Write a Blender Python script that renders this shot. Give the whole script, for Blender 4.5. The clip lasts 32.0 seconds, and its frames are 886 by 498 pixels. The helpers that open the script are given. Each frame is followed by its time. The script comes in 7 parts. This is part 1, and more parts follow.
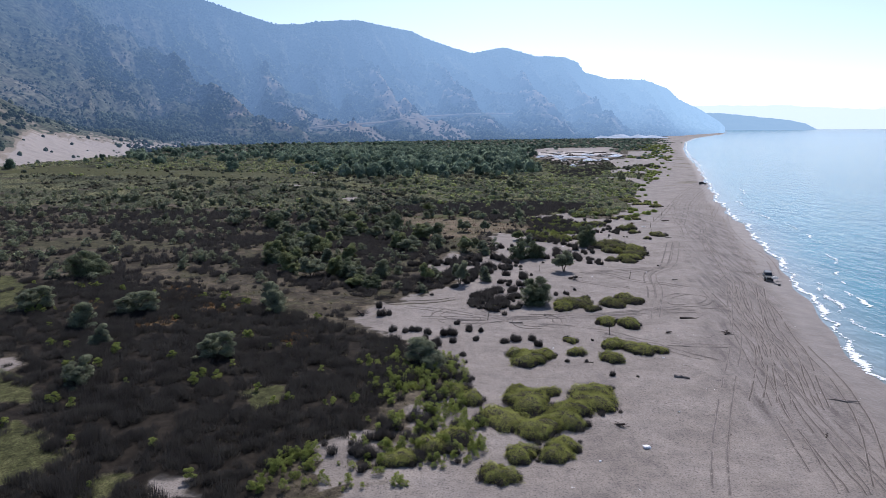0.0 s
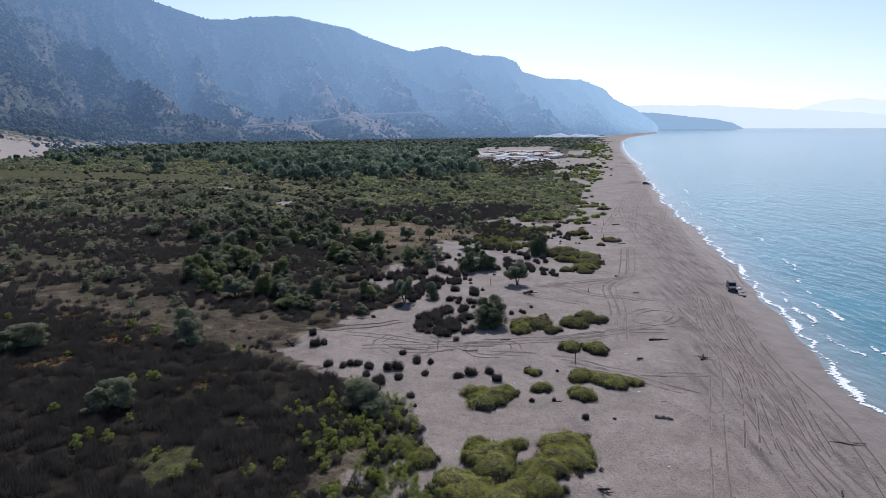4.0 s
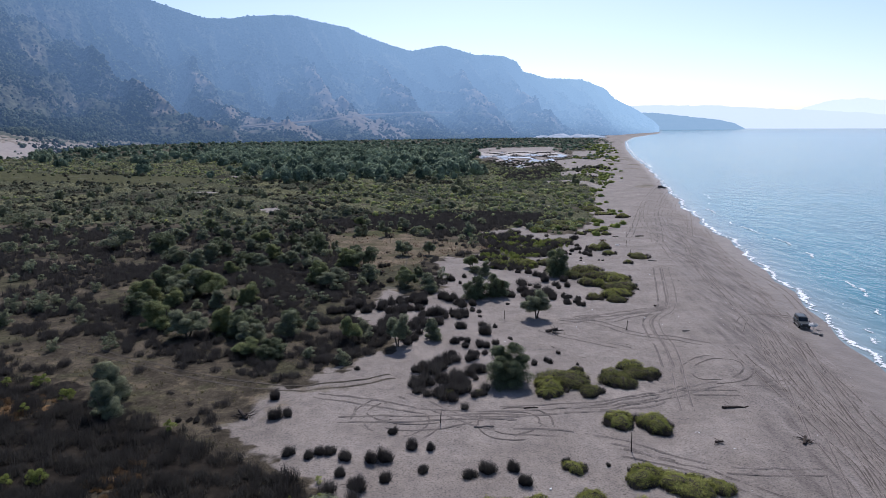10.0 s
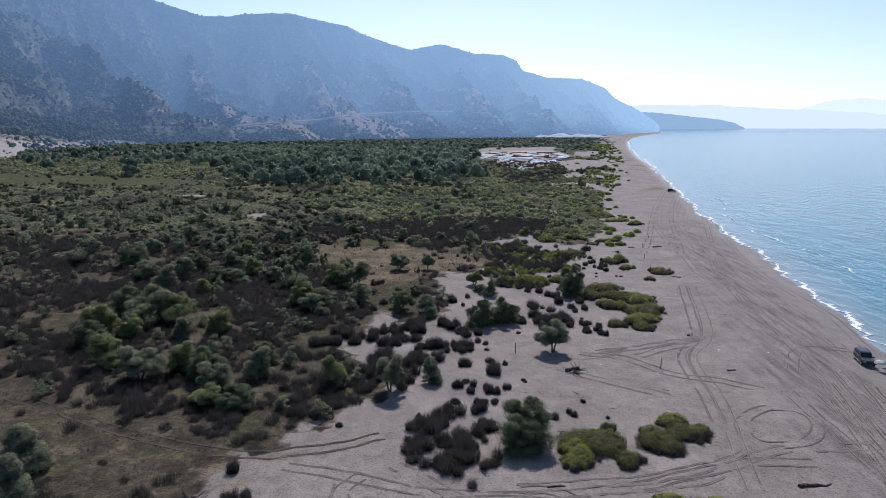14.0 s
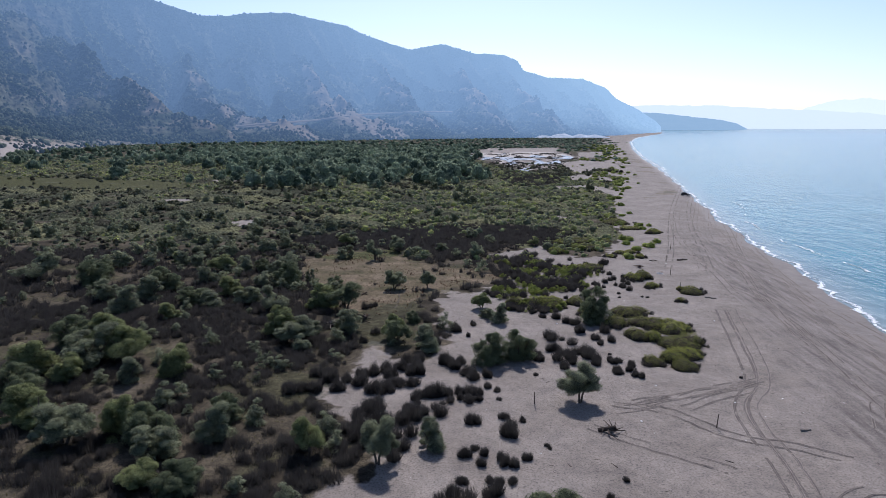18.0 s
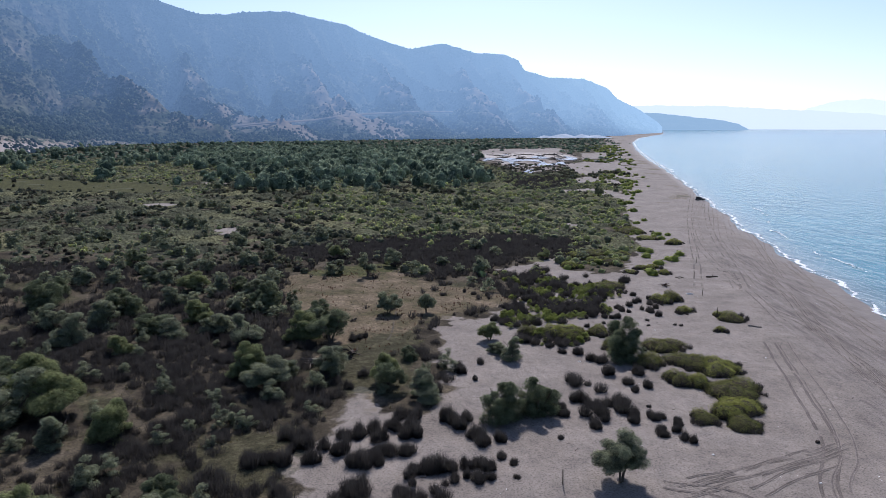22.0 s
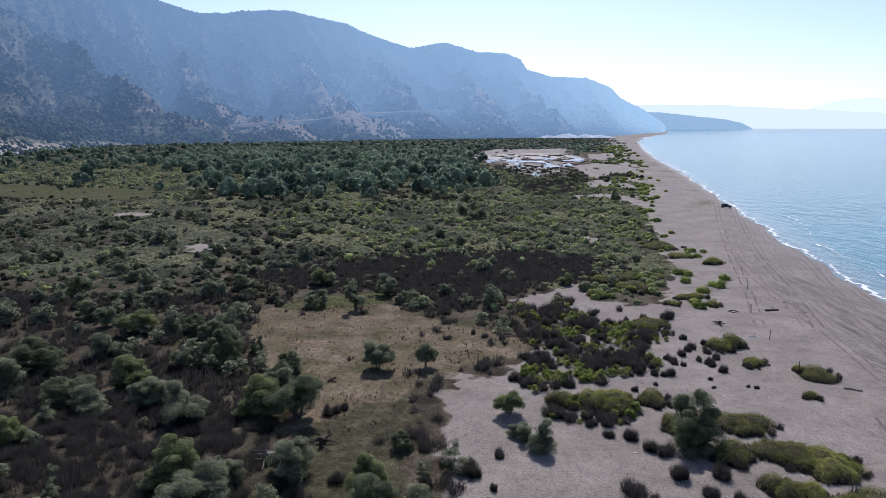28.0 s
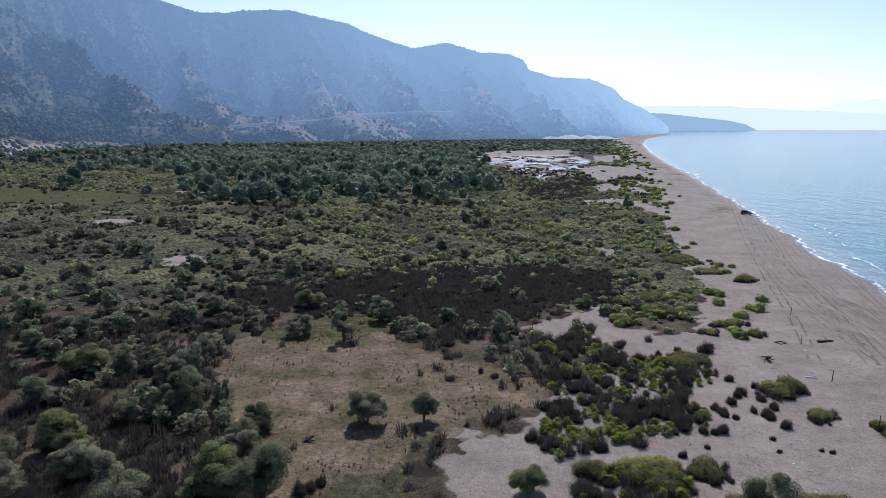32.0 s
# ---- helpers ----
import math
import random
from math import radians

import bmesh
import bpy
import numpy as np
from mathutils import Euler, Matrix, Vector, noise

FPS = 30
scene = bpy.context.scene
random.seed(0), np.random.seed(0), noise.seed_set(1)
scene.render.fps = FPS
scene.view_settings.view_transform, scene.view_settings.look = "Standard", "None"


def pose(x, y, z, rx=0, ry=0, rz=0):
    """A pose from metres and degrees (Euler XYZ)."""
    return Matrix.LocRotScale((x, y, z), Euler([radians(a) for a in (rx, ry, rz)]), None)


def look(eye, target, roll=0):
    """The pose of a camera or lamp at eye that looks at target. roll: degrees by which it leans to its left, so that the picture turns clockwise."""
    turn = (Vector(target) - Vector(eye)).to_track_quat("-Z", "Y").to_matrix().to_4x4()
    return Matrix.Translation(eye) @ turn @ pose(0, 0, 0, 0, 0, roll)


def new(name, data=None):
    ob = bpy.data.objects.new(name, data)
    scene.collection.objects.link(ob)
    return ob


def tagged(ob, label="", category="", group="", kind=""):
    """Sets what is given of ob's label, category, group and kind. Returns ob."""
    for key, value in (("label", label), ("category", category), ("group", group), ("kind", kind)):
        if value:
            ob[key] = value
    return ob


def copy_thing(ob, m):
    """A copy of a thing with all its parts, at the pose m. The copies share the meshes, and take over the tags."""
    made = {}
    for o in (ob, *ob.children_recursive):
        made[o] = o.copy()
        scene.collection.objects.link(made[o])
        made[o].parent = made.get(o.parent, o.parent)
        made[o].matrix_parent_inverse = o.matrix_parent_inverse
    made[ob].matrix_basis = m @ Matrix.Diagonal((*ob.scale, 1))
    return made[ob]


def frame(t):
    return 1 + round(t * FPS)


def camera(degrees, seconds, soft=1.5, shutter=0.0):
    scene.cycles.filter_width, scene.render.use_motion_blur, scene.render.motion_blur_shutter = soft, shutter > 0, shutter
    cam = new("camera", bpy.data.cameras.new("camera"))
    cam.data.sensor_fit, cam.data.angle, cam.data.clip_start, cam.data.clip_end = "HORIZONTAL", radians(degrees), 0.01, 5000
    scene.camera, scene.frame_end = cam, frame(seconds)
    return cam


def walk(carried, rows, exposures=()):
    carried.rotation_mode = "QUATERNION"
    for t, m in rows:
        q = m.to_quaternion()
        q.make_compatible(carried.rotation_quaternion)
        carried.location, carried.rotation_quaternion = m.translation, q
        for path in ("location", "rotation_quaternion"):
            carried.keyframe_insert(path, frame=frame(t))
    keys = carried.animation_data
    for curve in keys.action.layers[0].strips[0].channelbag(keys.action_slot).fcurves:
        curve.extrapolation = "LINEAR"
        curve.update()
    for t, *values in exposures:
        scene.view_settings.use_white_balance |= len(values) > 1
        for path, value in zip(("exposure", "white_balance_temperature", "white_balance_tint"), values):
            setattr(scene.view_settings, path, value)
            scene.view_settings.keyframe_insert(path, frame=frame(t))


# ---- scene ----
PATH = [
    (0, (5.21, -0.448, 34.887), (4.963, 1.505, 34.532), -0.18),
    (0.5, (4.792, 1.03, 34.902), (4.432, 2.965, 34.548), -0.28),
    (1, (4.733, 2.701, 34.978), (4.224, 4.602, 34.623), -0.28),
    (1.5, (4.988, 4.524, 35.076), (4.583, 6.45, 34.719), -0.28),
    (2, (4.316, 6.614, 35.158), (4.205, 8.578, 34.799), -0.08),
    (2.5, (3.844, 8.556, 35.214), (3.769, 10.523, 34.856), -0.08),
    (3, (3.575, 10.563, 35.287), (3.5, 12.529, 34.929), -0.08),
    (3.5, (3.338, 12.652, 35.31), (3.263, 14.618, 34.951), -0.08),
    (5.5, (2.542, 21.626, 35.204), (2.467, 23.593, 34.846), -0.08),
    (6, (2.234, 23.95, 35.178), (2.161, 25.916, 34.819), -0.08),
    (6.5, (2.238, 26.427, 35.066), (2.163, 28.393, 34.707), -0.08),
    (7, (2.161, 28.858, 34.966), (2.086, 30.824, 34.608), -0.08),
    (7.5, (1.992, 31.32, 34.878), (1.918, 33.287, 34.52), -0.08),
    (8, (1.879, 33.772, 34.84), (1.806, 35.739, 34.482), -0.08),
    (8.5, (1.789, 36.084, 34.866), (1.715, 38.05, 34.508), -0.08),
    (9, (1.693, 38.263, 34.909), (1.619, 40.23, 34.55), -0.08),
    (9.5, (1.67, 40.696, 34.86), (1.596, 42.663, 34.502), -0.08),
    (10, (1.534, 43.151, 34.809), (1.46, 45.117, 34.451), -0.08),
    (10.5, (1.42, 45.546, 34.775), (1.346, 47.512, 34.417), -0.08),
    (11, (1.314, 47.896, 34.805), (1.241, 49.862, 34.447), -0.08),
    (11.5, (1.187, 50.247, 34.795), (1.115, 52.213, 34.436), 0.02),
    (12, (1.011, 52.418, 34.902), (0.939, 54.384, 34.543), 0.02),
    (12.5, (0.989, 54.506, 34.987), (0.917, 56.472, 34.628), 0.02),
    (13, (0.866, 56.771, 35.037), (0.793, 58.737, 34.677), -0.08),
    (13.5, (0.715, 59.046, 35.097), (0.643, 61.012, 34.737), 0.02),
    (14, (0.559, 61.25, 35.121), (0.488, 63.216, 34.761), 0.02),
    (14.5, (0.464, 63.688, 35.076), (0.392, 65.654, 34.717), 0.02),
    (16.5, (-0.139, 73.602, 34.96), (-0.209, 75.568, 34.601), 0.02),
    (17, (-0.26, 76.001, 35.009), (-0.331, 77.967, 34.65), 0.02),
    (17.5, (-0.325, 78.526, 34.982), (-0.396, 80.493, 34.622), 0.02),
    (18, (-0.424, 80.88, 34.971), (-0.496, 82.847, 34.612), 0.02),
    (18.5, (-0.521, 83.233, 35.005), (-0.592, 85.199, 34.645), 0.02),
    (19, (-0.644, 85.606, 35.02), (-0.715, 87.572, 34.661), 0.02),
    (19.5, (-0.762, 88.004, 35.0), (-0.833, 89.97, 34.641), 0.02),
    (20, (-0.91, 90.404, 35.03), (-0.981, 92.37, 34.671), 0.02),
    (20.5, (-1.015, 92.796, 35.017), (-1.087, 94.762, 34.658), 0.02),
    (21, (-1.153, 95.262, 35.027), (-1.225, 97.229, 34.668), 0.12),
    (21.5, (-1.247, 97.799, 34.996), (-1.319, 99.766, 34.638), 0.12),
    (22, (-1.383, 100.185, 35.056), (-1.455, 102.151, 34.697), 0.12),
    (22.5, (-1.453, 102.622, 35.084), (-1.526, 104.588, 34.725), 0.12),
    (23, (-1.612, 104.884, 35.108), (-1.685, 106.85, 34.749), 0.12),
    (23.5, (-1.602, 107.153, 35.132), (-1.675, 109.12, 34.773), 0.12),
    (24, (-1.711, 109.425, 35.192), (-1.785, 111.391, 34.832), 0.12),
    (24.5, (-1.918, 111.823, 35.163), (-1.992, 113.79, 34.803), 0.12),
    (25, (-2.027, 114.094, 35.234), (-2.102, 116.06, 34.875), 0.02),
    (25.5, (-2.16, 116.331, 35.37), (-2.235, 118.297, 35.01), 0.02),
    (27.5, (-2.651, 125.755, 35.486), (-2.727, 127.721, 35.127), 0.02),
    (28, (-2.746, 128.16, 35.505), (-2.823, 130.126, 35.145), 0.02),
    (28.5, (-2.832, 130.578, 35.485), (-2.908, 132.544, 35.125), 0.02),
    (29, (-2.934, 133.008, 35.502), (-3.01, 134.974, 35.142), 0.02),
    (29.5, (-3.059, 135.271, 35.468), (-3.136, 137.237, 35.11), 0.02),
    (30, (-3.13, 137.454, 35.492), (-3.208, 139.42, 35.133), 0.02),
    (30.5, (-3.187, 139.549, 35.573), (-3.266, 141.514, 35.214), 0.02),
    (31, (-3.361, 141.578, 35.656), (-3.44, 143.544, 35.297), 0.12),
    (31.5, (-3.485, 143.921, 35.617), (-3.565, 145.887, 35.259), 0.12),
    (32, (-3.535, 145.905, 35.663), (-3.617, 147.871, 35.305), 0.12),
]
cam = camera(66.4, 32.0, soft=0.45)
walk(cam, [(t, look(eye, target, roll)) for t, eye, target, roll in PATH], [(0, 0.40, 5950, 17), (0.5, 0.42, 5980, 17), (1, 0.54, 6050, 17), (1.5, 0.66, 6100, 17), (2, 0.58, 6100, 17), (2.5, 0.36, 6150, 17), (3, 0.26, 6150, 17), (5, 0.23, 5920, 17), (15, 0.24, 5920, 17), (21, 0.28, 5940, 17), (32, 0.31, 5960, 17)])

# ---- world, sun ----
SUN_UP = 46.0
world = bpy.data.worlds.new("world")
scene.world = world
world.use_nodes = True
wn = world.node_tree
sky = wn.nodes.new("ShaderNodeTexSky")
sky.sky_type, sky.sun_disc = "NISHITA", False
sky.sun_elevation, sky.sun_rotation = radians(SUN_UP), 0.0
sky.altitude, sky.air_density, sky.dust_density, sky.ozone_density = 0, 0.8, 0.9, 2.2
wn.links.new(sky.outputs[0], wn.nodes["Background"].inputs[0])
wn.nodes["Background"].inputs[1].default_value = 0.112
sun = new("sun", bpy.data.lights.new("sun", "SUN"))
sun.data.energy, sun.data.angle, sun.data.color = 3.75, radians(0.5), (1.0, 0.95, 0.88)
sun.matrix_world = look((0, 100, 100 * math.tan(radians(SUN_UP))), (0, 0, 0))


# ---- materials ----
def material(name, colours, size, fine=None, rough=0.9, bump=0.0, bump_size=None, translucent=0.0, per="", metal=0.0, glow=None, spread=0.5, darker=0.6, vary=0.55):
    """Colours mixed by noise of a size in metres, broken up by a finer noise, with relief. per: Object or Island."""
    m = bpy.data.materials.new(name)
    m.use_nodes = True
    nt, link = m.node_tree, m.node_tree.links.new
    node = nt.nodes.new
    bsdf = nt.nodes["Principled BSDF"]
    bsdf.inputs["Roughness"].default_value, bsdf.inputs["Metallic"].default_value = rough, metal
    bsdf.inputs["Specular IOR Level"].default_value = 0.5 if rough < 0.7 else 0.15 if rough < 0.95 else 0.0
    geo = node("ShaderNodeNewGeometry")
    big = node("ShaderNodeTexNoise")
    big.inputs["Scale"].default_value, big.inputs["Detail"].default_value = 1 / size, 6
    link(geo.outputs["Position"], big.inputs["Vector"])
    ramp = node("ShaderNodeValToRGB")
    while len(ramp.color_ramp.elements) < len(colours):
        ramp.color_ramp.elements.new(0.5)
    for i, c in enumerate(colours):
        e = ramp.color_ramp.elements[i]
        e.position, e.color = 0.5 - spread / 2 + spread * i / max(1, len(colours) - 1), (*c, 1)
    fac = big.outputs[0]
    if per:
        rnd = node("ShaderNodeObjectInfo").outputs["Random"] if per == "Object" else geo.outputs["Random Per Island"]
        mix = node("ShaderNodeMath")
        mix.operation = "MULTIPLY_ADD"
        sub = node("ShaderNodeMath")
        sub.operation = "SUBTRACT"
        link(rnd, sub.inputs[0])
        sub.inputs[1].default_value = 0.5
        link(sub.outputs[0], mix.inputs[0])
        mix.inputs[1].default_value = vary
        link(fac, mix.inputs[2])
        fac = mix.outputs[0]
    link(fac, ramp.inputs[0])
    colour = ramp.outputs[0]
    if fine:
        small = node("ShaderNodeTexNoise")
        small.inputs["Scale"].default_value, small.inputs["Detail"].default_value = 1 / fine, 4
        link(geo.outputs["Position"], small.inputs["Vector"])
        shade = node("ShaderNodeMapRange")
        shade.inputs[1].default_value, shade.inputs[2].default_value = 0.3, 0.7
        shade.inputs[3].default_value, shade.inputs[4].default_value = darker, 2 - darker - 0.15
        link(small.outputs[0], shade.inputs[0])
        mul = node("ShaderNodeMix")
        mul.data_type, mul.blend_type = "RGBA", "MULTIPLY"
        mul.inputs[0].default_value = 1
        link(colour, mul.inputs[6])
        link(shade.outputs[0], mul.inputs[7])
        colour = mul.outputs[2]
    link(colour, bsdf.inputs["Base Color"])
    if bump:
        rel = node("ShaderNodeTexNoise")
        rel.inputs["Scale"].default_value, rel.inputs["Detail"].default_value = 1 / (bump_size or size), 5
        link(geo.outputs["Position"], rel.inputs["Vector"])
        b = node("ShaderNodeBump")
        b.inputs["Distance"].default_value, b.inputs["Strength"].default_value = bump, 1
        link(rel.outputs[0], b.inputs["Height"])
        link(b.outputs[0], bsdf.inputs["Normal"])
    if glow:
        bsdf.inputs["Emission Color"].default_value = (*glow[0], 1)
        bsdf.inputs["Emission Strength"].default_value = glow[1]
    if translucent:
        tr, mx = node("ShaderNodeBsdfTranslucent"), node("ShaderNodeMixShader")
        link(colour, tr.inputs[0])
        mx.inputs[0].default_value = translucent
        link(bsdf.outputs[0], mx.inputs[1])
        link(tr.outputs[0], mx.inputs[2])
        link(mx.outputs[0], nt.nodes["Material Output"].inputs[0])
    return m


def leafy(name, dark, light, size=1.5, vary=0.45):
    mid = tuple((a + b) / 2 for a, b in zip(dark, light))
    m = material(name, [dark, mid, light], size, rough=0.85, translucent=0.5, per="Island", vary=vary)
    m.node_tree.nodes["Principled BSDF"].inputs["Specular IOR Level"].default_value = 0.1
    return m


M_TAMARISK = leafy("tamarisk_leaf", (0.086, 0.098, 0.07), (0.345, 0.365, 0.22))
M_BRIGHT = leafy("bright_leaf", (0.09, 0.108, 0.05), (0.33, 0.355, 0.16))
M_FRESH = leafy("fresh_leaf", (0.10, 0.128, 0.034), (0.37, 0.41, 0.11), 1.5, 0.3)
M_DEEP = leafy("deep_leaf", (0.066, 0.082, 0.05), (0.23, 0.258, 0.14))
M_CUSHION = leafy("cushion_leaf", (0.115, 0.125, 0.03), (0.37, 0.375, 0.095), 0.9, 0.22)
M_DULL = leafy("dull_cushion_leaf", (0.075, 0.083, 0.03), (0.255, 0.255, 0.09), 0.9, 0.26)
M_CUSHION.node_tree.nodes["Mix Shader"].inputs[0].default_value = 0.2
M_RUSH = leafy("rush_blade", (0.029, 0.0272, 0.0272), (0.074, 0.069, 0.062), 1.6, 0.17)
M_HEATH = leafy("heath_blade", (0.029, 0.0272, 0.0258), (0.068, 0.0635, 0.055), 2.5, 0.16)
# scrub and forest leaves are brightened in colour to stand for distance haze
M_SCRUB = material("scrub_leaf", [(0.18, 0.165, 0.115), (0.19, 0.212, 0.13), (0.345, 0.385, 0.185), (0.52, 0.54, 0.20), (0.18, 0.195, 0.13)], 40.0, 0.6, rough=0.95, bump=0.3, bump_size=0.4, per="Island", spread=0.55, darker=0.45, translucent=0.5, vary=0.7)
M_SCRUB.node_tree.nodes["Principled BSDF"].inputs["Specular IOR Level"].default_value = 0.1
M_MOOR = material("moor_leaf", [(0.082, 0.072, 0.056), (0.12, 0.114, 0.078), (0.17, 0.175, 0.10), (0.13, 0.142, 0.108)], 30.0, 0.6, rough=0.95, bump=0.3, bump_size=0.4, per="Island", spread=0.55, darker=0.45, translucent=0.5, vary=0.7)
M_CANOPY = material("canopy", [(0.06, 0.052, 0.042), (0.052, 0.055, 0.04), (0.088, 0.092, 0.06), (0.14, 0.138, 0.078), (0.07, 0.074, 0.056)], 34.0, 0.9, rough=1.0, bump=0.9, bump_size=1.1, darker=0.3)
M_FOREST = material("forest_leaf", [(0.095, 0.132, 0.095), (0.195, 0.247, 0.17), (0.35, 0.415, 0.275)], 30.0, 0.9, rough=0.95, bump=0.6, bump_size=0.7, per="Island", darker=0.4, translucent=0.5, vary=0.6)
M_BARK = material("bark", [(0.06, 0.045, 0.035), (0.16, 0.13, 0.10)], 0.3, 0.05, bump=0.02, bump_size=0.08)
M_DRIFT = material("driftwood", [(0.14, 0.11, 0.09), (0.30, 0.26, 0.22)], 0.4, 0.04, bump=0.01, bump_size=0.05)
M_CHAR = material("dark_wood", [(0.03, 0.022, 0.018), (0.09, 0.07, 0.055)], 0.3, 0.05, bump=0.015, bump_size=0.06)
# rut tones: pressed sand, with groove shade and lit shoulders painted in
M_TRACK = material("rut_shade_sand", [(0.078, 0.066, 0.056), (0.14, 0.119, 0.103)], 2.5, 0.15, bump=0.03, bump_size=0.25)
M_FAINT = material("faint_rut_sand", [(0.105, 0.089, 0.077), (0.165, 0.141, 0.124)], 2.5, 0.15, bump=0.03, bump_size=0.25)
M_DARK_TRACK = material("dark_rut_sand", [(0.07, 0.058, 0.048), (0.125, 0.105, 0.089)], 2.0, 0.15, bump=0.04, bump_size=0.25)
M_SHOULDER = material("rut_lit_sand", [(0.165, 0.141, 0.122), (0.235, 0.203, 0.178)], 2.5, 0.15, bump=0.03, bump_size=0.2)
M_ROAD = material("packed_earth", [(0.045, 0.038, 0.028), (0.10, 0.082, 0.062)], 3.0, 0.2, bump=0.04, bump_size=0.3)
M_FOAM = material("foam", [(0.62, 0.66, 0.68), (0.85, 0.87, 0.88)], 0.6, 0.1, rough=0.6, bump=0.05, bump_size=0.15)
M_WHITE = material("white_plastic", [(0.62, 0.61, 0.58), (0.78, 0.77, 0.74)], 0.4, 0.08, rough=0.5)
M_RED_DRY = leafy("dry_red_twig", (0.06, 0.035, 0.025), (0.17, 0.10, 0.07), 0.6)

M_BRACKEN = leafy("dry_bracken", (0.07, 0.045, 0.022), (0.26, 0.16, 0.08), 0.9)
M_STRAW = leafy("dry_grass", (0.06, 0.056, 0.03), (0.21, 0.185, 0.105), 3.0)


def ground_material():
    """Sand, soil, dry meadow, fresh grass and wet sand, mixed by the ground's own masks."""
    m = bpy.data.materials.new("ground")
    m.use_nodes = True
    nt, link = m.node_tree, m.node_tree.links.new
    node = nt.nodes.new
    bsdf = nt.nodes["Principled BSDF"]
    geo = node("ShaderNodeNewGeometry")

    def tex(size, detail=5.0):
        n = node("ShaderNodeTexNoise")
        n.inputs["Scale"].default_value, n.inputs["Detail"].default_value = 1 / size, detail
        link(geo.outputs["Position"], n.inputs["Vector"])
        return n.outputs[0]

    def ramp(fac, *stops):
        r = node("ShaderNodeValToRGB")
        while len(r.color_ramp.elements) < len(stops):
            r.color_ramp.elements.new(0.5)
        for e, (p, c) in zip(r.color_ramp.elements, stops):
            e.position, e.color = p, (*c, 1)
        link(fac, r.inputs[0])
        return r.outputs[0]

    def mix(fac, a, b, how="MIX"):
        n = node("ShaderNodeMix")
        n.data_type, n.blend_type = "RGBA", how
        if isinstance(fac, float):
            n.inputs[0].default_value = fac
        else:
            link(fac, n.inputs[0])
        link(a, n.inputs[6])
        link(b, n.inputs[7])
        return n.outputs[2]

    def mask(name, size, amount=0.6, lo=0.42, hi=0.58):
        a = node("ShaderNodeAttribute")
        a.attribute_name = name
        j = node("ShaderNodeMath")
        j.operation = "MULTIPLY_ADD"
        link(tex(size), j.inputs[0])
        j.inputs[1].default_value = amount
        o = node("ShaderNodeMath")
        o.operation = "SUBTRACT"
        link(a.outputs["Fac"], o.inputs[0])
        o.inputs[1].default_value = amount / 2
        link(o.outputs[0], j.inputs[2])
        r = node("ShaderNodeMapRange")
        r.interpolation_type = "SMOOTHSTEP"
        r.inputs[1].default_value, r.inputs[2].default_value = lo, hi
        link(j.outputs[0], r.inputs[0])
        return r.outputs[0]

    sand = ramp(tex(9), (0.3, (0.151, 0.127, 0.106)), (0.5, (0.184, 0.156, 0.131)), (0.72, (0.221, 0.19, 0.162)))
    grain = ramp(tex(0.2, 9), (0.3, (0.5, 0.5, 0.5)), (0.48, (1, 1, 1)), (0.72, (1.22, 1.22, 1.22)))
    blotch = ramp(tex(1.8, 6), (0.32, (0.86, 0.86, 0.87)), (0.5, (1, 1, 1)), (0.68, (1.1, 1.1, 1.09)))
    drift = node("ShaderNodeMapping")
    drift.inputs["Rotation"].default_value = (0, 0, radians(-52))
    drift.inputs["Scale"].default_value = (1.7, 0.8, 1)
    link(geo.outputs["Position"], drift.inputs["Vector"])
    drifts = node("ShaderNodeTexNoise")
    drifts.inputs["Scale"].default_value, drifts.inputs["Detail"].default_value = 1, 5
    link(drift.outputs[0], drifts.inputs["Vector"])
    streak = ramp(drifts.outputs[0], (0.34, (0.93, 0.925, 0.925)), (0.5, (1, 1, 1)), (0.66, (1.06, 1.06, 1.06)))
    sand = mix(1.0, mix(1.0, sand, grain, "MULTIPLY"), mix(1.0, blotch, streak, "MULTIPLY"), "MULTIPLY")
    soil = ramp(tex(6), (0.32, (0.028, 0.0235, 0.018)), (0.47, (0.06, 0.05, 0.036)), (0.6, (0.09, 0.075, 0.054)), (0.74, (0.127, 0.105, 0.08)))
    rough_soil = mix(1.0, ramp(tex(0.7, 8), (0.3, (0.6, 0.6, 0.6)), (0.7, (1.2, 1.2, 1.15))), ramp(tex(0.16, 6), (0.34, (0.45, 0.45, 0.45)), (0.5, (1, 1, 1)), (0.68, (1.5, 1.48, 1.4))), "MULTIPLY")
    soil = mix(1.0, soil, rough_soil, "MULTIPLY")
    dry = ramp(tex(5), (0.3, (0.07, 0.064, 0.034)), (0.5, (0.125, 0.10, 0.066)), (0.7, (0.18, 0.14, 0.10)))
    dry = mix(1.0, dry, rough_soil, "MULTIPLY")
    grass = ramp(tex(2.5), (0.3, (0.038, 0.036, 0.022)), (0.55, (0.064, 0.059, 0.035)), (0.75, (0.105, 0.092, 0.06)))
    grass = mix(1.0, grass, rough_soil, "MULTIPLY")
    sand_fac = mask("sand", 3.0, 0.8)
    colour = mix(sand_fac, soil, sand)
    colour = mix(mask("dry", 3.0, 0.7), colour, dry)
    colour = mix(mask("grass", 4.0, 0.8), colour, grass)
    # near-black ground closing gaps between heath and rush tufts; also the ash patch
    litter = ramp(tex(1.2), (0.35, (0.012, 0.010, 0.008)), (0.65, (0.028, 0.023, 0.017)))
    colour = mix(mask("litter", 3.0, 0.6), colour, litter)
    meadow = mix(1.0, ramp(tex(1.6), (0.3, (0.038, 0.04, 0.018)), (0.55, (0.068, 0.07, 0.03)), (0.75, (0.105, 0.1, 0.048))), rough_soil, "MULTIPLY")
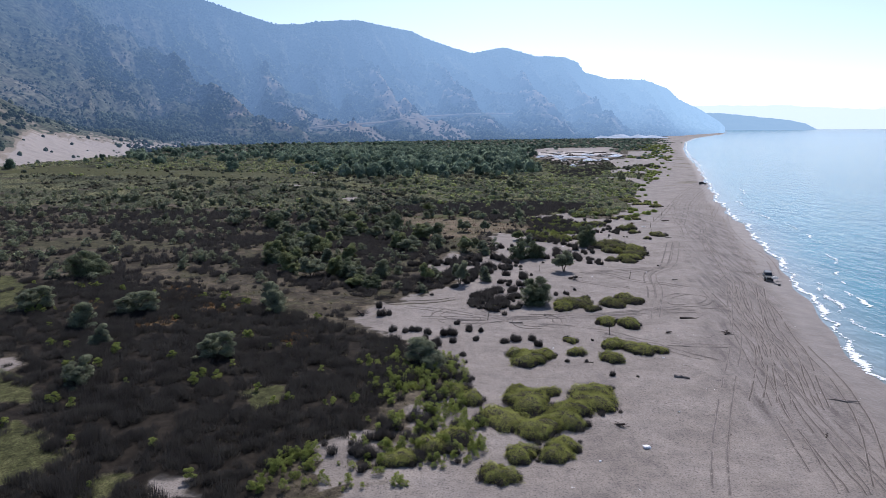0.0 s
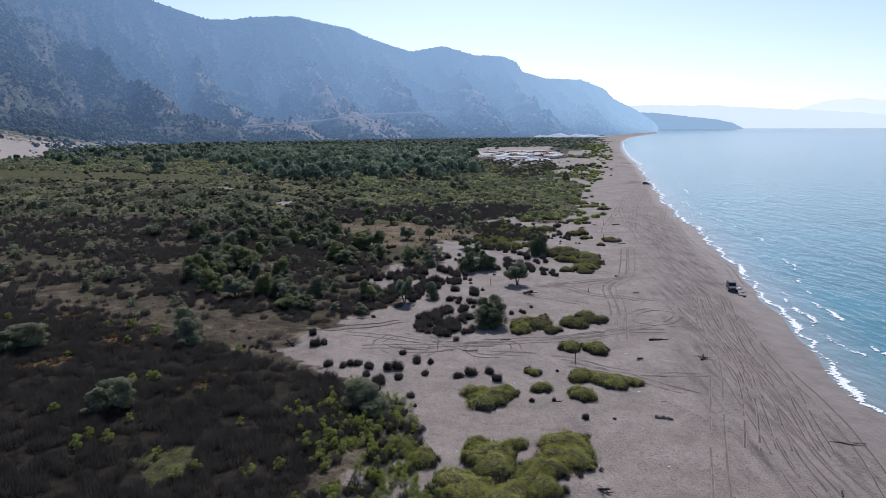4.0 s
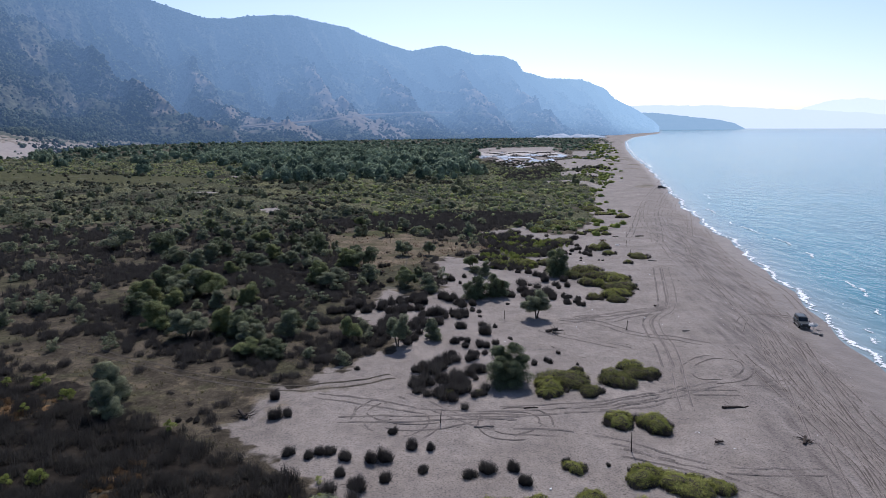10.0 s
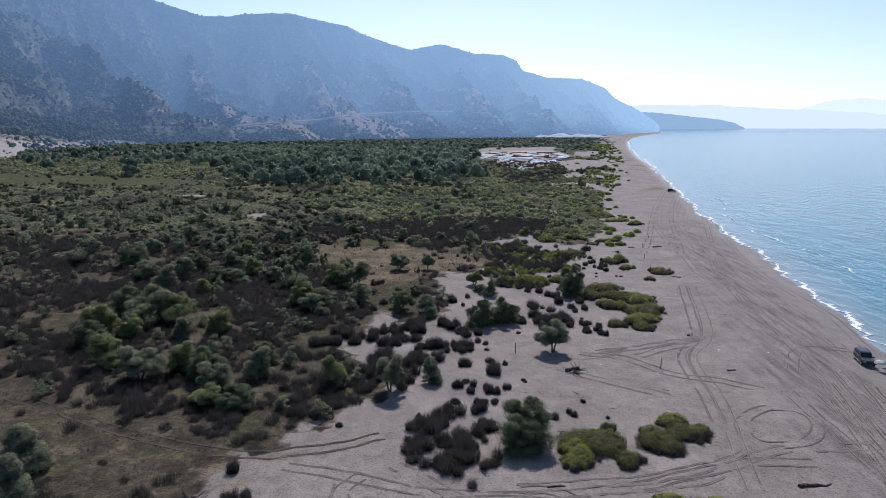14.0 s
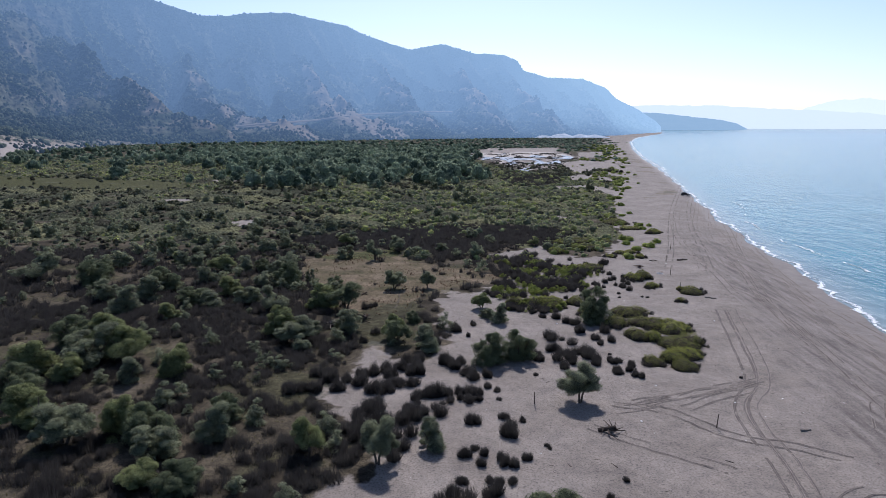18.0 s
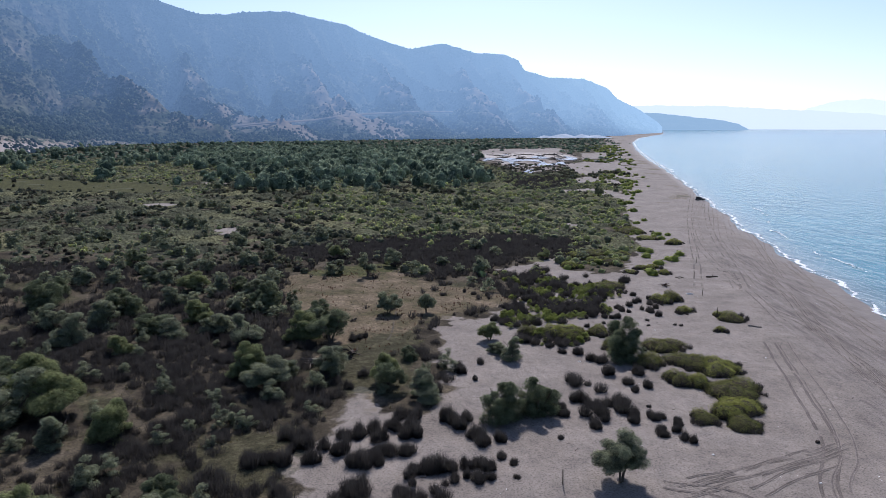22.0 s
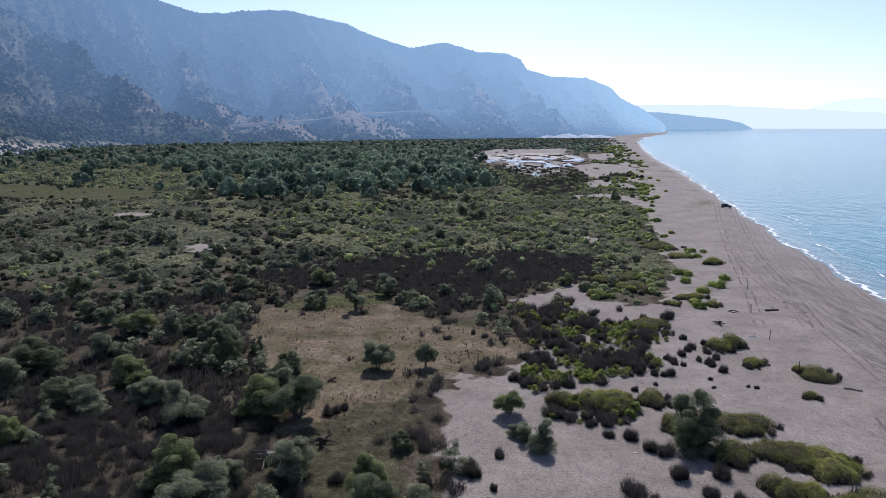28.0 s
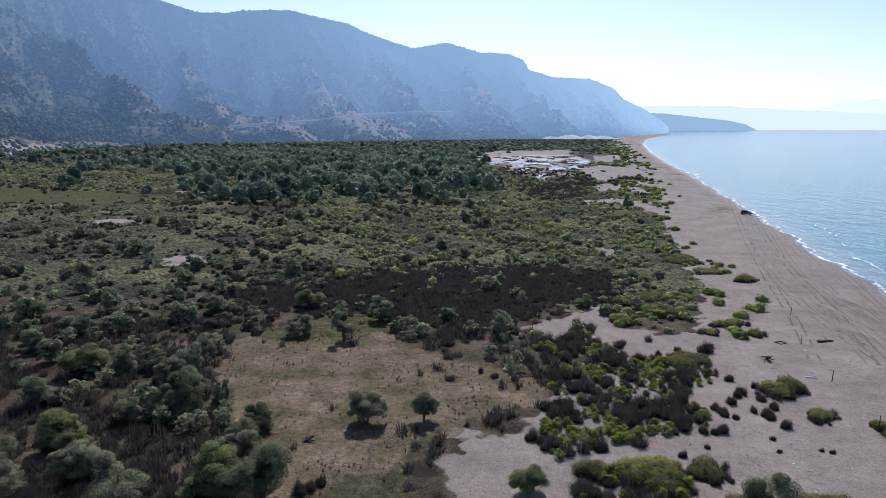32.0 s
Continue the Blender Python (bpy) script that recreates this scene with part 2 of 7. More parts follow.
    colour = mix(mask("fresh", 2.5, 0.7), colour, meadow)
    bracken = mix(1.0, ramp(tex(1.2), (0.3, (0.06, 0.046, 0.024)), (0.55, (0.15, 0.09, 0.045)), (0.75, (0.20, 0.135, 0.07))), rough_soil, "MULTIPLY")
    colour = mix(mask("rust", 2.0, 0.8), colour, bracken)
    lane = node("ShaderNodeMapping")
    lane.inputs["Rotation"].default_value = (0, 0, radians(16))
    lane.inputs["Scale"].default_value = (0.9, 0.10, 1)
    link(geo.outputs["Position"], lane.inputs["Vector"])
    lanes = node("ShaderNodeTexNoise")
    lanes.inputs["Scale"].default_value, lanes.inputs["Detail"].default_value = 1, 5
    link(lane.outputs[0], lanes.inputs["Vector"])
    churn = ramp(lanes.outputs[0], (0.3, (0.085, 0.07, 0.059)), (0.47, (0.15, 0.127, 0.109)), (0.7, (0.205, 0.176, 0.154)))
    colour = mix(mask("churn", 5.0, 0.9, 0.3, 0.8), colour, mix(1.0, mix(1.0, churn, grain, "MULTIPLY"), streak, "MULTIPLY"))
    wet_fac = mask("wet", 2.5, 0.35, 0.3, 0.7)
    wet = ramp(tex(3), (0.3, (0.115, 0.094, 0.078)), (0.7, (0.165, 0.138, 0.115)))
    colour = mix(wet_fac, colour, wet)
    link(colour, bsdf.inputs["Base Color"])
    r = node("ShaderNodeMapRange")
    r.inputs[3].default_value, r.inputs[4].default_value = 0.95, 0.7
    link(wet_fac, r.inputs[0])
    link(r.outputs[0], bsdf.inputs["Roughness"])
    gloss = node("ShaderNodeMapRange")
    gloss.inputs[3].default_value, gloss.inputs[4].default_value = 0.05, 0.45
    link(sand_fac, gloss.inputs[0])
    link(gloss.outputs[0], bsdf.inputs["Specular IOR Level"])
    b1, b2 = node("ShaderNodeBump"), node("ShaderNodeBump")
    b1.inputs["Distance"].default_value, b2.inputs["Distance"].default_value = 0.09, 0.2
    link(tex(0.6, 8), b1.inputs["Height"])
    link(tex(4.0, 4), b2.inputs["Height"])
    b3 = node("ShaderNodeBump")
    b3.inputs["Distance"].default_value = 0.06
    link(drifts.outputs[0], b3.inputs["Height"])
    link(b3.outputs[0], b2.inputs["Normal"])
    link(b2.outputs[0], b1.inputs["Normal"])
    link(b1.outputs[0], bsdf.inputs["Normal"])
    return m


def sea_material():
    m = bpy.data.materials.new("sea")
    m.use_nodes = True
    nt, link = m.node_tree, m.node_tree.links.new
    node = nt.nodes.new
    bsdf = nt.nodes["Principled BSDF"]
    bsdf.inputs["Roughness"].default_value, bsdf.inputs["IOR"].default_value = 0.14, 1.33
    geo = node("ShaderNodeNewGeometry")
    deep = node("ShaderNodeAttribute")
    deep.attribute_name = "deep"
    ramp = node("ShaderNodeValToRGB")
    for e, (p, c) in zip(ramp.color_ramp.elements, ((0.0, (0.17, 0.21, 0.20)), (1.0, (0.036, 0.15, 0.168)))):
        e.position, e.color = p, (*c, 1)
    link(deep.outputs["Fac"], ramp.inputs[0])
    patch = node("ShaderNodeTexNoise")
    patch.inputs["Scale"].default_value, patch.inputs["Detail"].default_value = 0.02, 4
    link(geo.outputs["Position"], patch.inputs["Vector"])
    shade = node("ShaderNodeMapRange")
    shade.inputs[1].default_value, shade.inputs[2].default_value, shade.inputs[3].default_value, shade.inputs[4].default_value = 0.3, 0.7, 0.75, 1.25
    link(patch.outputs[0], shade.inputs[0])
    mul = node("ShaderNodeMix")
    mul.data_type, mul.blend_type = "RGBA", "MULTIPLY"
    mul.inputs[0].default_value = 1
    link(ramp.outputs[0], mul.inputs[6])
    link(shade.outputs[0], mul.inputs[7])
    link(mul.outputs[2], bsdf.inputs["Base Color"])
    last = None
    for size, turn, height in ((6.0, 62, 0.5), (2.0, 50, 0.3), (0.7, 70, 0.09)):
        mp = node("ShaderNodeMapping")
        mp.inputs["Rotation"].default_value = (0, 0, radians(turn))
        mp.inputs["Scale"].default_value = (1 / size, 0.45 / size, 1 / size)
        link(geo.outputs["Position"], mp.inputs["Vector"])
        n = node("ShaderNodeTexNoise")
        n.inputs["Scale"].default_value, n.inputs["Detail"].default_value = 1, 3
        link(mp.outputs[0], n.inputs["Vector"])
        b = node("ShaderNodeBump")
        b.inputs["Distance"].default_value = height
        link(n.outputs[0], b.inputs["Height"])
        if last:
            link(last.outputs[0], b.inputs["Normal"])
        last = b
    link(last.outputs[0], bsdf.inputs["Normal"])
    return m


M_GROUND, M_SEA = ground_material(), sea_material()
# pale tones stand for salt and for sky glints painted into the water
M_LAGOON = material("salt_and_glint_pool", [(0.12, 0.135, 0.15), (0.30, 0.31, 0.32), (0.62, 0.62, 0.61)], 30, 4, rough=0.25)
M_LAGOON.node_tree.nodes["Principled BSDF"].inputs["IOR"].default_value = 1.33


# ---- mesh helpers ----
def mesh_of(name, verts, faces, mats, smooth=False):
    """A mesh from an array of places and an array of triangles or quads."""
    verts, faces = np.asarray(verts, np.float32), np.asarray(faces, np.int32)
    me = bpy.data.meshes.new(name)
    n, k = faces.shape
    me.vertices.add(len(verts))
    me.vertices.foreach_set("co", verts.ravel())
    me.loops.add(n * k)
    me.loops.foreach_set("vertex_index", faces.ravel())
    me.polygons.add(n)
    me.polygons.foreach_set("loop_start", np.arange(0, n * k, k, dtype=np.int32))
    if smooth:
        me.polygons.foreach_set("use_smooth", np.ones(n, bool))
    me.update(calc_edges=True)
    for m in mats if isinstance(mats, (list, tuple)) else [mats]:
        me.materials.append(m)
    return me


def part(name, bm, mat, parent, label=""):
    """Links a bmesh or a mesh as one object under a thing or a part."""
    if isinstance(bm, bmesh.types.BMesh):
        me = bpy.data.meshes.new(name)
        bm.to_mesh(me)
        bm.free()
        me.materials.append(mat)
    else:
        me = bm
    ob = new(name, me)
    ob.parent = parent
    return tagged(ob, label)


def thing(name, label, category, group="", kind=""):
    return tagged(new(name), label, category, group, kind)


rng = np.random.default_rng(7)


def fbm(x, y, size, octaves=4, seed=0):
    """Smooth value noise from sums of waves turned at random: about -1 to 1."""
    r = np.random.default_rng(seed + 100)
    x, y = np.asarray(x, float), np.asarray(y, float)
    out, amp, total = np.zeros(np.broadcast(x, y).shape), 1.0, 0.0
    for _ in range(octaves):
        for _ in range(4):
            a, ph = r.uniform(0, 2 * math.pi), r.uniform(0, 2 * math.pi)
            b, ph2 = r.uniform(0, 2 * math.pi), r.uniform(0, 2 * math.pi)
            k = 2 * math.pi / size * r.uniform(0.7, 1.4)
            warp = np.sin((x * math.cos(b) + y * math.sin(b)) * k * 0.6 + ph2) * 1.3
            out += amp * 0.35 * np.sin((x * math.cos(a) + y * math.sin(a)) * k + ph + warp)
        total += amp
        amp, size = amp * 0.5, size * 0.47
    return out / total * 1.4


def inside(poly, x, y):
    """Signed distance to a polygon, positive inside, over arrays."""
    x, y = np.asarray(x, float), np.asarray(y, float)
    best, odd = np.full(x.shape, 1e9), np.zeros(x.shape, bool)
    for (ax, ay), (bx, by) in zip(poly, poly[1:] + poly[:1]):
        dx, dy = bx - ax, by - ay
        t = np.clip(((x - ax) * dx + (y - ay) * dy) / (dx * dx + dy * dy + 1e-9), 0, 1)
        best = np.minimum(best, np.hypot(x - ax - t * dx, y - ay - t * dy))
        if ay != by:
            cross = (ay > y) != (by > y)
            odd ^= cross & (x < (bx - ax) * (y - ay) / (by - ay) + ax)
    return np.where(odd, best, -best)


# ---- the lie of the land ----
SHORE_Y = (-400, 0, 60, 95, 115, 138, 163, 178, 198, 221, 295, 321, 350, 386, 421, 531, 668, 830, 1136, 1590, 2110, 2600, 3000, 3300, 4250, 4850)
SHORE_X = (20, 42, 51, 54.7, 56.8, 60.9, 67.0, 69.6, 72.0, 77.6, 87.8, 92, 97, 105, 111.4, 134, 161, 189, 250, 351, 490, 660, 815, 900, 1160, 1330)
SEA_Z = -0.65


def shore(y):
    y = np.asarray(y, float)
    return np.interp(y, SHORE_Y, SHORE_X) + np.where(y < 800, 0.9 * np.sin(y / 9.5) + 0.5 * np.sin(y / 3.7 + 1), 0)


def landward(x, y):
    """About how far a place lies inland of the waterline."""
    return (shore(y) - np.asarray(x, float)) * 0.94


SAND = [(-60, -400), (-14, 20), (-10.9, 61), (-8.6, 68), (-6.1, 88), (-6.2, 94), (-10, 98.2), (-14.5, 103.7), (-21, 109), (-25, 114),
        (-27, 120), (-24, 126), (-20, 130), (-16, 136), (-12, 142), (-10, 150), (-17, 160), (-20.3, 164.1), (-18.2, 170.5), (-16.6, 175.8), (-16.3, 180.3), (-15.4, 185.9), (-14.2, 186.0), (-12.1, 178.2), (-8.4, 176.9), (-5.6, 180.3), (-3.4, 185.9), (-3.6, 192.6), (-5.5, 201.5), (-6.4, 212.4), (-3.8, 220.3),
        (2.2, 220), (8, 232), (13, 243), (18, 262), (25, 265), (31.4, 258), (38, 267), (48.6, 301), (56, 346), (64.7, 393), (76.7, 468),
        (104, 607), (145, 822), (246, 1339), (356, 1915), (480, 2500), (1050, 4850), (4900, 4850), (4900, -400)]
MEADOW = [(-27.8, 204.7), (-30.7, 219.5), (-39.4, 233.2), (-43.2, 250.2), (-38.7, 260.0), (-31.5, 264.0), (-16.3, 258.1), (-7.9, 246), (2.4, 242.5), (8, 234),
          (5.3, 229.1), (-5.4, 221.0), (-9.6, 215.1), (-11.5, 205.5), (-10, 196), (-20, 192)]
HEATH = [(-130, 140), (-77.9, 132.9), (-71.1, 131.6), (-61.8, 127.5), (-56.2, 129.2), (-45.2, 121.9), (-38.3, 117.9), (-32.1, 114.7), (-24.3, 107.8), (-18.7, 106.2),
         (-14.5, 103.7), (-10.0, 98.2), (-6.2, 94.0), (-7.3, 88.3), (-13.8, 84), (-12, 76), (-14.6, 66.4), (-19.1, 64.5), (-20, 57.0), (-26, 46), (-60, 40), (-110, 50), (-170, 80), (-170, 145)]
THICKET = [(-15.9, 99.7), (-11.9, 103.1), (-5.6, 95.8), (-2.2, 87.1), (-4.1, 82.9), (0.1, 75.6), (0.7, 67.7), (-1.9, 63.1), (-8.1, 65.3), (-10.3, 61.4), (-17.1, 66.0),
           (-12.8, 69.3), (-10.6, 77.5), (-15.6, 83.3)]
# sandy gaps in the heath beside the thicket, and the thicket's own outliers
NOOKS = [[(-18.3, 66.2), (-15.2, 70.8), (-10.6, 70.6), (-10.5, 65.4), (-12.1, 63.2), (-8.2, 60.2), (-13.4, 58.9), (-15.5, 61.8)], [(-31.3, 55.3), (-30.9, 58.4), (-27.3, 59.3), (-25.2, 55.0), (-30.1, 53.8)]]
OUTLIERS = [(-21.8, 60.2), (-20.6, 64.0), (-17.7, 66.3), (-13.6, 65.1), (-11.9, 68.1), (-9.0, 72.4), (-6.5, 59.9), (-20.4, 56.3)]
POND = [(0, 900), (20, 960), (70, 1010), (125, 1000), (122, 860), (92, 725), (70, 626), (40, 600), (20, 700)]
GREENS = [[(-40.6, 256.5), (-31.7, 264.7), (-21.8, 268.4), (-16.7, 261.4), (-25.3, 253.8), (-36.3, 252.2)],
          [(-132.2, 130.3), (-124.4, 135.7), (-115.4, 141.6), (-101.3, 129.3), (-91.9, 113.6), (-95.7, 103.9), (-110.8, 110.8)],
          [(-70.5, 80.5), (-70.0, 84.5), (-61.7, 79.3), (-57.8, 73.0), (-63.2, 73.5)],
          [(-61.7, 55.7), (-59.2, 60.6), (-58.4, 65.5), (-55.0, 67.3), (-47.2, 64.5), (-44.3, 60.3), (-43.2, 55.6), (-45.2, 52.2), (-50.8, 52.4), (-56.3, 50.9)],
          [(-38.3, 55.7), (-34.4, 58.5), (-33.1, 53.8), (-36.2, 53.0)],
          [(-32.4, 80.8), (-28.8, 84.8), (-26.6, 81.3), (-28.0, 73.7)],
          [(-22.4, 200.0), (-16.1, 210.7), (-9.4, 212.6), (-8.4, 186.7), (-11.6, 180.8), (-17.7, 183.9), (-24.3, 191.1)], [(-28.0, 169.2), (-21.8, 173.1), (-18.8, 166.3), (-20.9, 158.9), (-24.2, 157.5)],
          [(-140, 170), (-96, 178), (-90, 186), (-140, 196)], [(-420, 470), (-160, 430), (-150, 480), (-420, 560)]]
RUSH_BELTS = [[(-6.7, 127.9), (-5.1, 136.5), (-1.0, 142.3), (3.4, 140.6), (3.6, 126.0), (1.5, 122.2), (-1.9, 125.4)],
              [(-14.8, 153.1), (-12.9, 160.2), (-9.5, 160.4), (-5.1, 165.5), (-2.2, 161.5), (-2.8, 158.5), (-5.7, 153.5), (-7.4, 146.4), (-12.7, 145.1)],
              [(12.7, 189.7), (14.0, 190.9), (17.7, 185.0), (19.0, 180.9), (17.5, 179.3), (13.8, 175.8), (12.9, 179.7)]]
MIXED = [[(2.7, 217.8), (9.2, 231.2), (6.9, 234.0), (12.0, 245.6), (6.8, 250.6), (12.6, 256.8), (9.1, 259.8), (19.5, 269.2), (22.6, 259.0), (28.9, 254.3), (29.0, 245.4),
          (32.5, 240.9), (26.5, 232.2), (25.2, 222.0), (19.5, 220.2), (12.3, 217.0), (6.9, 214.1)], [(7.0, 206.6), (8.1, 210.0), (13.7, 212.0), (17.9, 210.6), (19.1, 207.2), (12, 203)]]
BARE = [[(-16.6, 187.6), (-4.0, 194.0), (-4.0, 184), (-7.6, 176.2), (-12.8, 175.1), (-16.6, 174.4), (-18.0, 176.0)], [(-96.5, 159.4), (-72.2, 148.9), (-48.4, 140.1), (-31, 133.2), (-22.7, 130.4), (-12, 132), (-12, 128), (-22.6, 115.3), (-22.8, 110.2), (-30.1, 113.3), (-39.9, 119.5), (-54.8, 126.4), (-70.3, 136.5), (-84.2, 141.8)], [(-85, 178), (-72, 190), (-45, 184), (-40, 178), (-70, 172)]]


# dry rust-coloured growth in the heath: x, y, reach
RUST = [(-60.4, 108.7, 4), (-66, 125.8, 5), (-78.1, 117.1, 5), (-68, 132, 4), (-53.5, 119.8, 5), (-33, 102.8, 3.5), (-32.4, 104.9, 2.5)]
DARK_BEDS = [[(-28, 305), (-14, 312), (3, 314), (16, 314), (33, 308), (30, 286), (21, 279), (14, 279), (7, 270), (2, 262), (-5, 260), (-12, 264), (-24, 268), (-45, 272), (-55, 285)],
             [(23, 611), (40, 583), (68, 582), (79, 552), (55, 494), (37, 474), (22, 510)]]
FLATS = [[(90, 746), (118, 781), (136, 734), (131, 667), (116, 650), (100, 628), (84, 584), (79, 606), (81, 660)],
         [(67, 551), (81, 578), (89, 568), (82, 534), (68, 519)],
         [(48, 472), (68, 488), (80, 476), (74, 447), (62, 458), (47, 453)],
         [(11, 1025), (34, 1144), (140, 1170), (136, 1074), (100, 969), (65, 898), (16, 903)],
         [(144, 978), (182, 1023), (155, 872), (118, 815)],
         [(32, 350), (37, 346), (40, 336), (33, 328)]]
FLATS.append([(-667.0, 567.0), (-633.0, 577.0), (-573.0, 606.0), (-578.0, 726.0), (-690.0, 975.0), (-476.0, 645.0), (-434.0, 478.0), (-432.0, 395.0), (-421.0, 359.0)])
FLATS += [[(x + w * 1.1 * math.cos(k), y + (w * 0.5 + 2.5) * math.sin(k + 0.4 * math.cos(2 * k + x))) for k in np.arange(0, 6.28, 0.52)] for x, y, w in [(-77.5, 315.2, 5.0), (-135.9, 386.4, 3.7), (-151.2, 497.1, 10.1), (-55.9, 376.0, 1.8), (-79.5, 319.4, 5.4), (-134.0, 385.8, 7.7), (-55.2, 361.6, 2.8)]]
FLATS.append([(-74.9, 78.9), (-74.7, 85.1), (-71.6, 88.8), (-68.8, 86.1), (-70.7, 77.6)])
INLET = [(6, 262), (16, 271), (22, 279), (22, 264), (28, 259), (34, 260), (34, 252), (28, 245), (22, 249), (18, 254), (15, 262), (11, 255)]
ROAD = [(-64.0, 143.9), (-53.3, 139.5), (-43.0, 134.5), (-34.2, 130.6), (-26.5, 128.0), (-20.0, 128.0), (-13.8, 129.7), (-8.9, 132.7)]


def on_sand(x, y):
    """Distance inside the sand, with a ragged edge that grows raggeder along the far beach."""
    x, y = np.asarray(x, float), np.asarray(y, float)
    far = np.clip((y - 250) / 400, 0, 2.2)
    return inside(SAND, x, y) + far * (17 * fbm(x * 1.6, y * 0.5, 46, 3, 71) - 1)


def ground_z(x, y):
    d = landward(x, y)
    z = np.where(d < 0, SEA_Z + np.maximum(d * 0.07, -2.5), SEA_Z + np.minimum(d * 0.075, 1.0) - np.clip((d - 16) * 0.01, 0, 0.25))
    # the plain is tilted up inland to fit the camera's view at its roll
    z = z + 0.0049 * np.clip(61 - np.asarray(x, float), 0, 200)
    hump = np.clip(d / 20, 0, 1)
    return z + hump * (0.16 * fbm(x, y, 14, 3, 3) + 0.05 * fbm(x, y, 3.2, 2, 4))


def gz(x, y):
    return float(ground_z(np.array(float(x)), np.array(float(y))))


def stepped(lo, near_lo, near_hi, hi, step, grow):
    mid = list(np.arange(near_lo, near_hi, step))
    up, s = [near_hi], step
    while up[-1] < hi:
        s *= grow
        up.append(up[-1] + s)
    down, s = [near_lo], step
    while down[-1] > lo:
        s *= grow
        down.append(down[-1] - s)
    up[-1], down[-1] = hi, lo
    return np.array(down[:0:-1] + mid + up)


def sheet(xs, ys):
    gx, gy = np.meshgrid(xs, ys)
    n, k = len(ys), len(xs)
    i = (np.arange(n - 1)[:, None] * k + np.arange(k - 1)[None, :]).ravel()
    return gx.ravel(), gy.ravel(), np.stack([i, i + 1, i + k + 1, i + k], 1)


def build_ground():
    x, y, faces = sheet(stepped(-4500, -100, 100, 4700, 1.0, 1.07), stepped(-400, 45, 300, 4850, 1.0, 1.04))
    z = ground_z(x, y)
    ob = tagged(new("ground", mesh_of("ground", np.stack([x, y, z], 1), faces, M_GROUND, True)), "flat coastal plain of grey sand and dry soil", "ground", kind="structure")
    d = landward(x, y)
    wob = 2.2 * fbm(x, y, 9, 4, 8) + 0.8 * fbm(x, y, 3, 2, 11)
    sand = np.clip(0.5 + (on_sand(x, y) + wob) / 7, 0, 1)
    far = np.clip((y - 260) / 150, 0, 1)
    sand = np.maximum(sand, np.clip(far * (0.16 + 0.45 * fbm(x, y, 26, 3, 9)), 0, 0.75) * (d > 0))
    sand = np.maximum(sand, np.clip(0.6 + inside(POND, x, y) / 30, 0, 1) * np.where(y > 870, 0.8, np.clip(0.25 + 0.6 * fbm(x * 2, y * 0.6, 60, 3, 20), 0.1, 0.8)))
    for b in FLATS + [INLET]:
        sand = np.maximum(sand, np.clip(0.6 + inside(b, x, y) / 5, 0, 1))
    for b in BARE:
        sand = np.maximum(sand, 0.30 * np.clip(0.5 + inside(b, x, y) / 5, 0, 1))
    for b in NOOKS:
        sand = np.maximum(sand, np.clip(0.5 + (inside(b, x, y) + 0.5 * wob) / 3, 0, 0.68))
    dry = np.clip(0.5 + (inside(MEADOW, x, y) + wob) / 5, 0, 1)
    for b in BARE:
        dry = np.maximum(dry, 0.42 * np.clip(0.5 + inside(b, x, y) / 4, 0, 1))
    dry = np.maximum(dry, far * (0.36 + 0.35 * fbm(x, y, 40, 3, 73)) * (d > 0) * 0.9)
    grass = np.zeros_like(x)
    for g in GREENS:
        grass = np.maximum(grass, np.clip(0.45 + (inside(g, x, y) + wob) / 8, 0, 0.9))
    inland = (inside(SAND, x, y) < -2) & (inside(MEADOW, x, y) < 1)
    grass = np.maximum(grass, np.where(inside(HEATH, x, y) > 0, 0.1, np.where(inland, 0.36 + 0.28 * fbm(x, y, 20, 3, 10), 0)))
    grass = np.maximum(grass, np.where(inland & (d > 0), far * (0.58 + 0.3 * fbm(x, y, 30, 3, 78)), 0))
    litter = np.clip(0.5 + (inside(HEATH, x, y) + wob) / 4, 0, 0.8) * (grass < 0.6) * np.clip(1.25 - sand, 0, 1)
    litter = np.maximum(litter, np.clip(1.1 - np.hypot(x + 25.7, (y - 119.9) * 0.8) / 3.4 + 0.12 * wob, 0, 0.55))
    for b in DARK_BEDS:
        litter = np.maximum(litter, 0.85 * np.clip(0.5 + (inside(b, x, y) + 2.5 * wob) / 16, 0, 1))
    road = np.full(x.shape, 1e9)
    for (ax, ay), (bx, by) in zip(ROAD, ROAD[1:]):
        t = np.clip(((x - ax) * (bx - ax) + (y - ay) * (by - ay)) / ((bx - ax) ** 2 + (by - ay) ** 2), 0, 1)
        road = np.minimum(road, np.hypot(x - ax - t * (bx - ax), y - ay - t * (by - ay)))
    dry = np.maximum(dry, np.clip(1.1 - road / 2.2, 0, 0.45))
    litter *= np.clip(road / 3, 0, 1)
    wet = np.clip(1 - (d - 1) / np.where(y > 260, 5, 9), 0, 1)
    wet = np.maximum(wet, 0.85 * np.clip(0.45 + inside(POND, x, y) / 40 + 0.35 * fbm(x, y, 45, 2, 19), 0, 1))
    churn = np.clip(1.15 - np.abs(d - 13) / 12, 0, 0.95) * np.clip((y - 60) / 20, 0, 1) * np.clip(1.3 - (y - 220) / 120, 0.0, 1)
    clear = np.clip(0.6 + inside(POND, x, y) / 30, 0, 1) * np.where(y > 870, 1.0, 0.45)
    for b in FLATS + [INLET]:
        clear = np.maximum(clear, np.clip(0.7 + inside(b, x, y) / 5, 0, 1))
    grass, dry, litter = grass * (1 - clear), dry * (1 - clear), litter * (1 - clear)
    fresh, rust = np.zeros_like(x), np.zeros_like(x)
